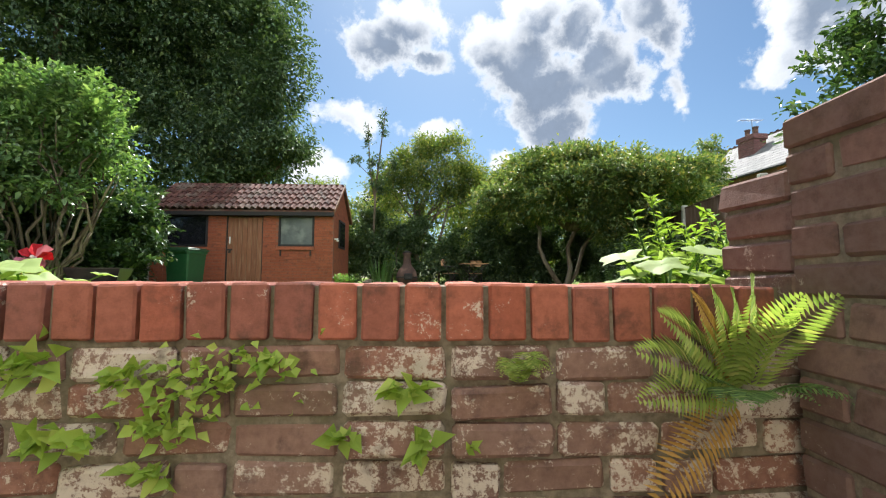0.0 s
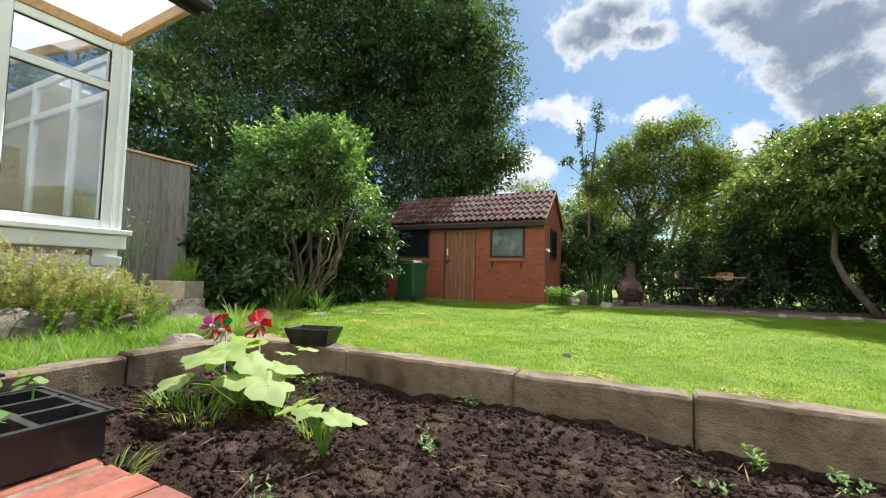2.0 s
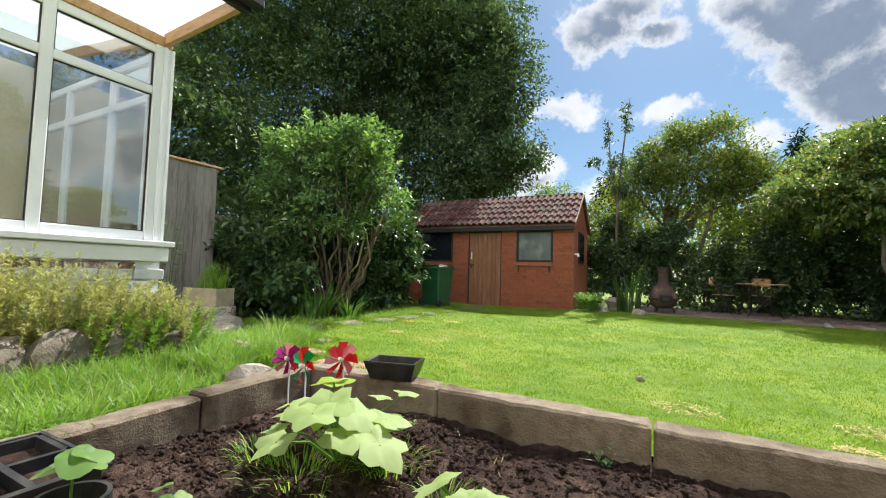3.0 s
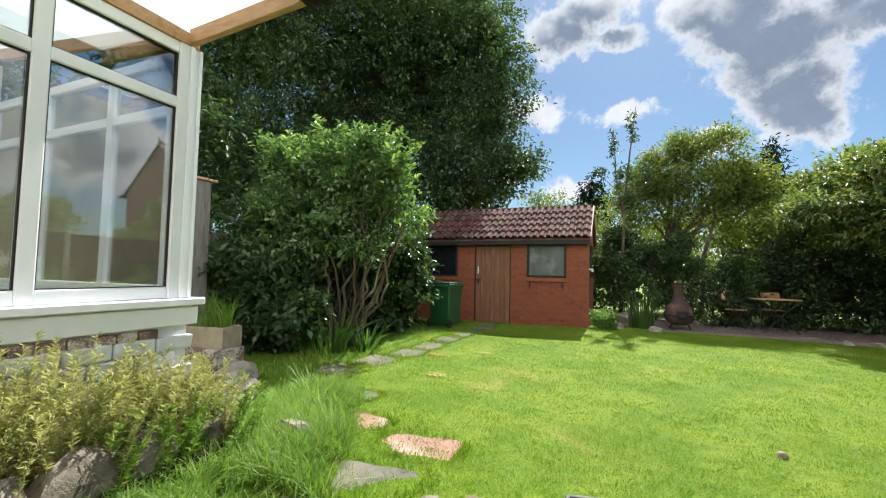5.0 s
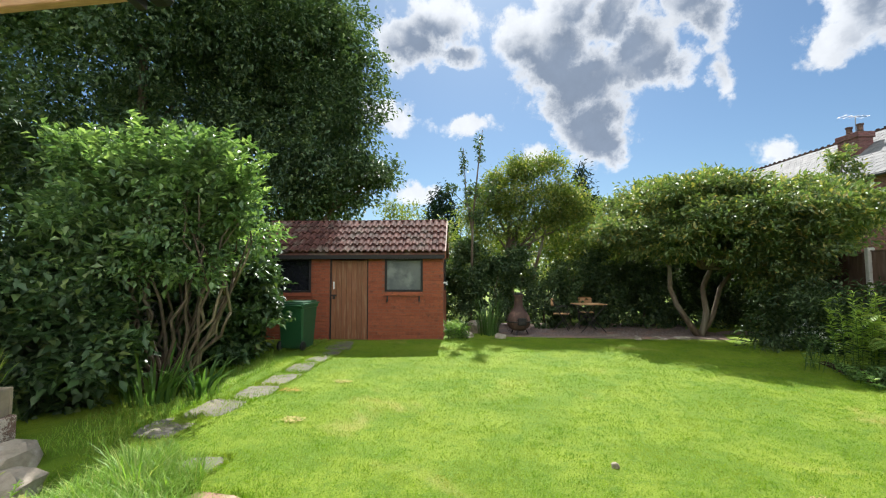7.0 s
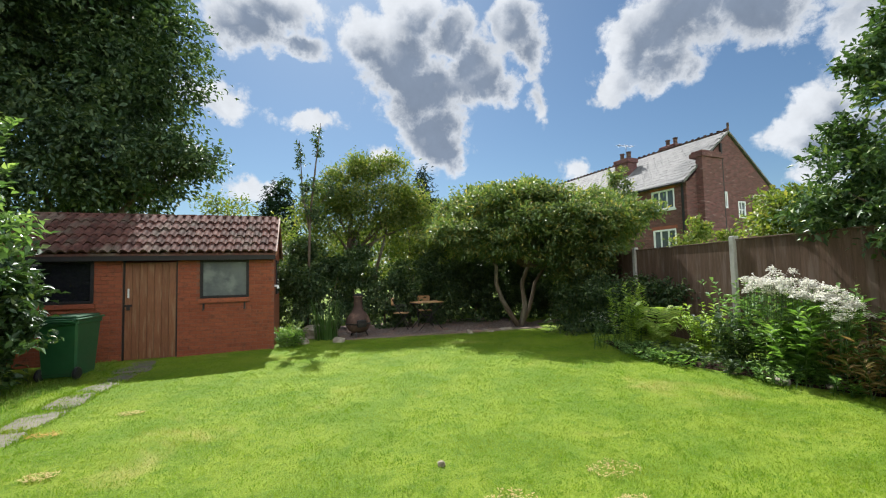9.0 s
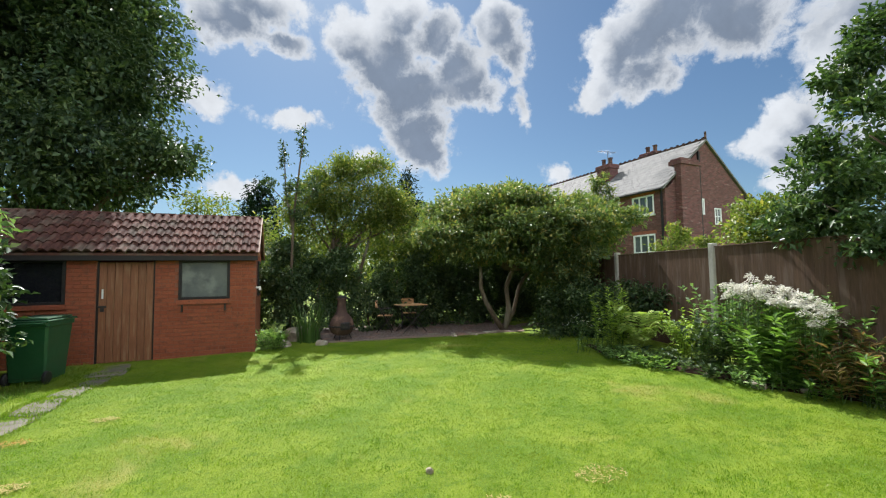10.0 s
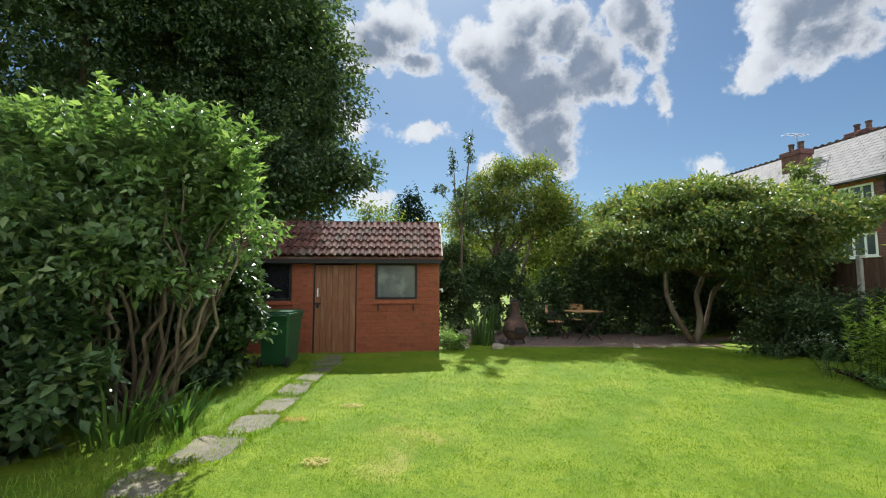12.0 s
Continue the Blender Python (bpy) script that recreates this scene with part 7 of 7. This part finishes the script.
def build_long_grass():
    rng = np.random.default_rng(64)
    n = 40000
    x, y = -4.7 + 2.2 * rng.random(n), 1.75 + 3.2 * rng.random(n) ** 1.1
    keep = (x + 0.55 * (y - 2.0) < -2.52) & ~((x < -4.36) & (y < 3.4)) & ((rng.random(n) < 0.45) | (x < -3.3))
    for sx, sy, rx, ry in ((-3.10, 4.03, 0.30, 0.20), (-3.72, 4.28, 0.22, 0.15), (-4.15, 4.86, 0.18, 0.17), (-3.16, 3.45, 0.32, 0.18), (-3.40, 2.95, 0.32, 0.15)):
        keep &= ((x - sx) / rx) ** 2 + ((y - sy) / ry) ** 2 > 1.2
    p = np.stack([x, y, ground_height(x, y) - 0.005], 1)[keep]
    tagged(new("long_grass", strap_mesh("long_grass", 64, p, M["tuft"], 0.25, 0.007, 0.95, 3)), "long unmown bright green grass beside the bed", "grass", kind="stuff")
    n = 5200
    y = 5.0 + 6.2 * rng.random(n)
    x = -5.2 - 0.9 * rng.random(n) ** 1.5
    p = np.stack([x, y, ground_height(x, y) - 0.005], 1)
    tagged(new("long_grass", strap_mesh("long_grass", 65, p, M["tuft"], 0.10, 0.006, 0.8, 2)), "rough grass along the foot of the shrubs", "grass", kind="stuff")


build_long_grass()


def build_herb_bed():
    bed = thing("stone_edging", "low rough stone edging of the herb bed", "edging")
    for i in range(7):
        ob = hang("stone", rock_mesh("stone", 0.27, 0.13, 0.33, 70 + i, "edging"), bed)
        ob.matrix_basis = pose(-3.82 - 0.06 * i, 1.05 + 0.36 * i, 0.12, 0, 0, 100 + 8 * (i % 3))
    bm = boxes((-4.42, 0.5, -0.05, -3.95, 3.2, 0.20))
    solid("herb_soil", bm, M["soil"], "dark soil of the herb bed", "soil", "structure")
    rng = random.Random(71)
    rows = []
    for k in range(560):
        y = rng.uniform(0.7, 3.3)
        x = rng.uniform(-4.38, -4.0) - 0.06 * max(0, y - 2.2)
        rows.append((x, y, 0.17, rng.uniform(0.50, 0.86) * (1 - 0.34 * max(0, y - 2.0)), rng.uniform(-0.16, 0.24), rng.uniform(-0.16, 0.16)))
    t = thing("herb_bush", "straw-coloured bushy herb spilling over the stone edging", "herb")
    part("stalk_growth", stems_bm(rows, 0.003), M["herb_leaf"], t)
    hang("foliage", leafy_mesh("foliage", 72, rows, M["herb_leaf"], 0.030, 0.26, 120, 0.0, 0.08), t)
    rows = [(rng.uniform(-4.3, -3.9), rng.uniform(2.5, 3.4), 0.1, rng.uniform(0.25, 0.45), rng.uniform(-0.15, 0.2), rng.uniform(-0.1, 0.2)) for k in range(70)]
    t = thing("herb_bush", "greener herb at the end of the bed", "herb")
    part("stalk_growth", stems_bm(rows, 0.003), M["tuft"], t)
    hang("foliage", leafy_mesh("foliage", 73, rows, M["tuft"], 0.04, 0.2, 60, 0.1, 0.1), t)


build_herb_bed()


def build_trough():
    t = thing("stone_trough", "sandstone trough planted with grass on stones", "planter", at=(-6.5, 5.05, 0.26), rz=8)
    part("trough", boxes((-0.32, -0.16, 0.0, 0.32, -0.12, 0.25), (-0.32, 0.12, 0.0, 0.32, 0.16, 0.25), (-0.32, -0.12, 0.0, -0.28, 0.12, 0.25), (0.28, -0.12, 0.0, 0.32, 0.12, 0.25), (-0.28, -0.12, 0.0, 0.28, 0.12, 0.19), bevel=0.006), M["stone_trough"], t)
    rng = np.random.default_rng(75)
    p = np.stack([-0.26 + 0.52 * rng.random(160), -0.1 + 0.2 * rng.random(160), np.full(160, 0.18)], 1)
    hang("foliage", strap_mesh("foliage", 75, p, M["tuft"], 0.5, 0.012, 0.55), t)
    solid("brick_plinth", boxes((-6.85, 4.85, -0.03, -6.15, 5.25, 0.259), bevel=0.01), M["old_brick"], "short brick plinth under the stone trough", "plinth")


build_trough()
clump("flowering_weed", "tall thin pale flower stems beside the fence", "plant", 76, -6.9, 4.3, 22, 0.4, 0.5, 1.5, "bush_leaf", 0.07, 0.35, 16, 0.2, flowers=("white_petal", 5, 0.025, 0.4))


# ---- bed: squash, pinwheels, pots and seedlings ----
def broad_leaf(bm, base, tip_dir, size, tilt, lobes=5):
    """A broad lobed leaf, cupped about its stalk."""
    d = Vector((tip_dir[0], tip_dir[1], 0)).normalized()
    s = Vector((-d.y, d.x, 0))
    c = Vector(base)
    n = 18
    mid = bm.verts.new(c)
    ring, half = [], []
    for k in range(n):
        a = 2 * math.pi * k / n
        r = size * (0.82 + 0.18 * math.cos(lobes * a)) * (1.0 - 0.35 * max(0, -math.cos(a)) ** 3)
        for q, lst, lift in ((0.55, half, 0.10), (1.0, ring, 0.02)):
            p = c + (d * math.cos(a) + s * math.sin(a)) * r * q + Vector((0, 0, size * (lift + 0.06 * math.sin(3 * a)) - tilt * r * q * math.cos(a)))
            lst.append(bm.verts.new(p))
    for k in range(n):
        j = (k + 1) % n
        bm.faces.new((mid, half[k], half[j]))
        bm.faces.new((half[k], ring[k], ring[j], half[j]))


def squash(label, x, y, z, n, size, seed, rise=0.16, spread=0.2):
    rng = random.Random(seed)
    t = thing("squash_plant", label, "squash plant", "squash plants")
    for k in range(n):
        a = 2.4 * k + rng.uniform(-0.4, 0.4)
        q = spread * (0.3 + 0.7 * (k + 1) / n)
        p = (x + q * math.cos(a), y + q * math.sin(a), z + rise * rng.uniform(0.55, 1.15))
        bm = bmesh.new()
        broad_leaf(bm, p, (math.cos(a), math.sin(a)), size * rng.uniform(0.6, 1.1), rng.uniform(0.1, 0.55))
        leaf = part("leaf", bm, M["squash_leaf"], t, smooth=True)
        bm = bmesh.new()
        tube(bm, [(x, y, z - 0.02), ((x + p[0]) / 2, (y + p[1]) / 2, (z + p[2]) / 2 + 0.03), p], [0.006, 0.005, 0.004], 5)
        part("stalk", bm, M["fresh_leaf"], t)


squash("pale green squash plant with broad leaves in the soil bed", -1.72, 2.46, 0.15, 18, 0.10, 80, 0.20, 0.27)
squash("small young squash plant with a few leaves", -1.10, 2.28, 0.15, 5, 0.075, 81, 0.13, 0.11)
squash("squash plant with large leaves at the end of the bed", 1.0, 2.3, 0.15, 14, 0.095, 82, 0.26, 0.25)
clump("leafy_shoots", "tall leafy bright green shoots growing in the bed", "plant", 84, 1.3, 2.6, 13, 0.24, 0.16, 0.62, "weed_leaf", 0.06, 0.28, 36, 0.14)
squash("tiny squash seedling in the soil", -0.42, 1.92, 0.14, 3, 0.035, 83, 0.07, 0.05)


def shard():
    bm = bmesh.new()
    broad_leaf(bm, (0.55, 2.33, 0.20), (1, 0.2), 0.10, 0.1, 3)
    t = thing("wilted_leaf", "wilted reddish-brown leaf lying on the soil", "leaf")
    part("leaf", bm, M["clay"], t, smooth=True)


shard()


def pinwheel(x, y, z, r, tilt, a, mats, label):
    t = thing("pinwheel", label, "pinwheel", "pinwheels in the bed", at=(x, y, 0.12))
    bm = bmesh.new()
    tube(bm, [(0, 0, -0.02), (0, 0, z - 0.12)], [0.004, 0.004], 6)
    part("stick", bm, M["upvc"], t)
    head = pose(0, -0.012, z - 0.12, 70 + tilt, 0, a)
    for k in range(8):
        bm = bmesh.new()
        q = 2 * math.pi * k / 8
        pts = [(0, 0, 0), (r * math.cos(q - 0.1), r * math.sin(q - 0.1), 0.002), (r * 0.95 * math.cos(q + 0.35), r * 0.95 * math.sin(q + 0.35), 0.018), (r * 0.55 * math.cos(q + 0.65), r * 0.55 * math.sin(q + 0.65), 0.022)]
        vs = [bm.verts.new(p) for p in pts]
        bm.faces.new(vs)
        bmesh.ops.solidify(bm, geom=bm.faces[:], thickness=0.0012)
        ob = part("vane", bm, M[mats[k % len(mats)]], t)
        ob.matrix_basis = head
    part("hub", lathe([(0.008, -0.006), (0.01, 0.0), (0.008, 0.026), (0.002, 0.028)], 10), M["upvc"], t).matrix_basis = head


pinwheel(-2.27, 2.72, 0.40, 0.075, 0, 20, ("foil_magenta", "foil_magenta", "foil_pink"), "magenta foil pinwheel on a white stick")
pinwheel(-2.10, 2.66, 0.40, 0.085, 8, -10, ("foil_red", "foil_green"), "red and green foil pinwheel on a white stick")
pinwheel(-1.95, 2.74, 0.43, 0.085, -6, 10, ("foil_red", "foil_pink", "foil_red"), "red and pink foil pinwheel on a white stick")


def tray_part(name, parent, x0, x1, y0, y1, z0, z1, nx, ny, label=""):
    bm = bmesh.new()
    w = 0.007
    for i in range(nx + 1):
        x = x0 + (x1 - x0) * i / nx
        box(bm, x - w, y0, z0, x + w, y1, z1)
    for j in range(ny + 1):
        y = y0 + (y1 - y0) * j / ny
        for i in range(nx):
            xa, xb = x0 + (x1 - x0) * i / nx + w, x0 + (x1 - x0) * (i + 1) / nx - w
            box(bm, xa, y - w, z0, xb, y + w, z1)
    for i in range(nx):
        for j in range(ny):
            xa, xb = x0 + (x1 - x0) * i / nx + w, x0 + (x1 - x0) * (i + 1) / nx - w
            ya, yb = y0 + (y1 - y0) * j / ny + w, y0 + (y1 - y0) * (j + 1) / ny - w
            box(bm, xa, ya, z0, xb, yb, z0 + 0.004)
    box(bm, x0 - 0.016, y0 - 0.016, z1 - 0.006, x0 - w, y1 + 0.016, z1 + 0.002)
    box(bm, x1 + w, y0 - 0.016, z1 - 0.006, x1 + 0.016, y1 + 0.016, z1 + 0.002)
    box(bm, x0 - w, y0 - 0.016, z1 - 0.006, x1 + w, y0 - w, z1 + 0.002)
    box(bm, x0 - w, y1 + w, z1 - 0.006, x1 + w, y1 + 0.016, z1 + 0.002)
    return part(name, bm, M["black_plastic"], parent, label)


def seedling(bm, x, y, z, h, size, n, rng):
    for k in range(n):
        a = rng.uniform(0, 6.283)
        p = (x + 0.02 * math.cos(a) + rng.uniform(-0.01, 0.01), y + 0.02 * math.sin(a), z + h * rng.uniform(0.6, 1.0))
        broad_leaf(bm, p, (math.cos(a), math.sin(a)), size * rng.uniform(0.7, 1.1), 0.4, 2)


def build_trays():
    rng = random.Random(90)
    z0 = CAP_TOP + 0.004
    for x0, x1, nx, ny, lab in ((-1.47, -1.17, 3, 2, "black plastic seed tray with dark compost and seedlings"), (-2.02, -1.72, 2, 2, "black plastic plant tray on the wall")):
        t = thing("seed_tray", lab, "seed tray", "seed trays on the wall")
        tray_part("tray", t, x0, x1, 1.505, 1.715, z0, z0 + 0.085, nx, ny)
        part("compost", boxes(*[(x0 + (x1 - x0) * i / nx + 0.010, 1.505 + 0.21 * j / ny + 0.010, z0 + 0.005, x0 + (x1 - x0) * (i + 1) / nx - 0.010, 1.505 + 0.21 * (j + 1) / ny - 0.010, z0 + 0.060) for i in range(nx) for j in range(ny)]), M["soil"], t, "dark compost")
    for x, y, h, s, n in ((-1.30, 1.55, 0.06, 0.065, 3), (-1.40, 1.60, 0.10, 0.04, 6), (-1.40, 1.68, 0.09, 0.02, 5)):
        t = thing("seedling", "young green seedling with broad leaves in the tray", "seedling", "tray seedlings")
        bm = bmesh.new()
        seedling(bm, x, y, z0 + 0.045, h, s, n, rng)
        part("foliage", bm, M["fresh_leaf"], t, smooth=True)
        bm = bmesh.new()
        tube(bm, [(x, y, z0 + 0.03), (x + 0.01, y, z0 + 0.045 + h * 0.8)], [0.003, 0.002], 5)
        part("stem", bm, M["fresh_leaf"], t)
    pot = thing("plant_pot", "small round black plastic pot with a seedling", "pot", at=(-1.60, 1.62, z0))
    part("pot", lathe([(0.040, 0.0), (0.055, 0.08), (0.060, 0.082), (0.060, 0.095), (0.052, 0.095), (0.048, 0.06), (0.002, 0.058)], 18), M["black_plastic"], pot)
    bm = bmesh.new()
    seedling(bm, 0, 0, 0.06, 0.11, 0.045, 6, rng)
    part("foliage", bm, M["fresh_leaf"], pot, smooth=True)
    bm = bmesh.new()
    tube(bm, [(0, 0, 0.05), (0.005, 0, 0.15)], [0.003, 0.002], 5)
    part("stem", bm, M["fresh_leaf"], pot)
    k = thing("plastic_tray", "small empty black plastic tray on the kerb", "tray", at=(-1.865, 3.03, 0.302), rz=14)
    bm = bmesh.new()
    rings = []
    for z, w, d in ((0.0, 0.105, 0.06), (0.09, 0.12, 0.075), (0.09, 0.132, 0.087), (0.083, 0.132, 0.087), (0.088, 0.117, 0.072), (0.006, 0.102, 0.057)):
        rings.append([bm.verts.new((sx * w, sy * d, z)) for sx, sy in ((-1, -1), (1, -1), (1, 1), (-1, 1))])
    for a, b in ((0, 3), (3, 2), (2, 1), (1, 4), (4, 5)):
        for i in range(4):
            j = (i + 1) % 4
            bm.faces.new((rings[a][i], rings[a][j], rings[b][j], rings[b][i]))
    bm.faces.new(rings[0][::-1])
    bm.faces.new(rings[5])
    part("tray", bm, M["black_plastic"], k)


build_trays()


def build_bed_weeds():
    rng = random.Random(95)
    for i in range(12):
        x, y = rng.uniform(-2.3, 0.9), rng.choice((rng.uniform(2.75, 2.92), rng.uniform(1.85, 2.9)))
        rows = [(x + rng.uniform(-0.03, 0.03), y + rng.uniform(-0.03, 0.03), 0.13, rng.uniform(0.03, 0.08), rng.uniform(-0.04, 0.04), rng.uniform(-0.05, 0.05)) for k in range(rng.randrange(3, 8))]
        t = thing("weed", "small green weed sprouting from the soil", "weed", "bed weeds")
        hang("foliage", leafy_mesh("foliage", 96 + i, rows, M["border_leaf"], 0.022, 0.4, 8, 0.1, 0.2), t)
    for i, (x, y, r) in enumerate(((-1.75, 2.3, 0.16), (-1.55, 2.55, 0.12), (-2.0, 2.35, 0.1), (-1.45, 1.85, 0.09), (-1.25, 2.4, 0.06))):
        g = np.random.default_rng(130 + i)
        n = int(900 * r)
        a, q = g.random(n) * 6.283, r * np.sqrt(g.random(n))
        p = np.stack([x + q * np.cos(a), y + q * np.sin(a), np.full(n, 0.13)], 1)
        t = thing("grass_tuft", "small tuft of grass in the soil", "grass", "bed grass tufts")
        hang("foliage", strap_mesh("foliage", 130 + i, p, M["tuft"], 0.08, 0.005, 1.0, 3), t)


build_bed_weeds()


# ---- growth on the brick wall ----
def wall_weed(x, z, n, size, seed, trail=0.0, mat="weed_leaf", label="bright green weed rooted in the wall joints"):
    rng = np.random.default_rng(seed)
    t = thing("wall_weed", label, "weed", "weeds on the wall")
    c = np.stack([x + rng.normal(size=n) * trail, np.full(n, WALL_FRONT - 0.012), z + rng.normal(size=n) * trail * 0.45], 1)
    way = np.stack([rng.normal(size=n), -0.5 - 0.5 * rng.random(n), rng.normal(size=n) * 0.7 + 0.15], 1)
    v, f = leaf_quads(c, way, np.array([0, -0.7, 0.8]) + rng.normal(size=(n, 3)) * 0.35, size * 0.82 * (0.6 + 0.7 * rng.random(n)), size * 0.55 * (0.7 + 0.6 * rng.random(n)), 0.2, 0.25)
    hang("foliage", np_mesh("foliage", v, f, M[mat]), t)


for i, (x, z, n, s, tr) in enumerate(((-0.49, 0.125, 90, 0.035, 0.075), (-0.36, 0.15, 50, 0.032, 0.06), (-0.52, 0.04, 40, 0.04, 0.035), (-0.30, 0.17, 12, 0.05, 0.012), (-0.02, 0.105, 14, 0.065, 0.016), (0.0, 0.0, 12, 0.065, 0.014), (-0.155, 0.015, 12, 0.06, 0.012), (0.105, -0.01, 5, 0.03, 0.006), (-0.72, 0.02, 26, 0.06, 0.03), (-0.77, 0.16, 30, 0.06, 0.04), (-0.60, 0.14, 10, 0.045, 0.015), (-0.53, -0.05, 20, 0.05, 0.02))):
    wall_weed(x, z, n, s, 200 + i, tr)
fern("wall_fern", "small green fern growing from a wall joint", 220, 0.205, WALL_FRONT - 0.005, 0.115, 16, 0.12, "fern_leaf", 270, 1.5, "ferns on the wall", 0.6)


def fan_fern(label, seed, x, y, z, angles, length, mat):
    """Fronds that fan up and out in front of the wall, their faces to the garden path."""
    rng = np.random.default_rng(seed)
    t = thing("wall_fern", label, "fern", "ferns on the wall")
    for deg in angles:
        a, L = radians(deg), length * rng.uniform(0.8, 1.1)
        s = np.linspace(0.12, 1.0, 26)[:, None]
        bend = math.copysign(1.0, math.cos(a))
        spine = np.array([x, y, z]) + L * (s * np.array([math.cos(a), -0.24, math.sin(a)]) + s ** 2.4 * np.array([0.10 * bend, -0.14, -0.15]))
        d = unit(np.gradient(spine, axis=0))
        side = unit(np.cross(d, np.array([0.15, -0.8, 0.6])))
        w = 0.21 * L * np.sin(np.pi * np.clip(s[:, 0] * 0.9 + 0.08, 0, 1)) ** 0.8 * rng.uniform(0.85, 1.15, 26)
        W = np.concatenate([side + 0.5 * d, -side + 0.5 * d])
        nrm = np.cross(side, d)
        v, f = leaf_quads(np.concatenate([spine, spine]), W, np.concatenate([nrm, nrm]) + 1e-4, np.concatenate([w, w]) + 0.003, L * 0.030, 0.2, 0.12)
        hang("frond", np_mesh("frond", v, f, M[mat]), t)
    return t


fan_fern("large yellow-green fern rooted in the wall corner", 221, 0.68, WALL_FRONT - 0.02, 0.09, (72, 86, 96, 104, 112, 121, 132, 147, 165), 0.29, "fern_leaf")
fan_fern("dying orange fern fronds in the wall corner", 222, 0.68, WALL_FRONT - 0.012, 0.10, (119, 212), 0.32, "orange_fern")
fern("wall_fern", "dark green lower fern fronds on the wall", 223, 0.68, WALL_FRONT - 0.02, 0.08, 8, 0.26, "border_leaf", 250, 0.7, "ferns on the wall")
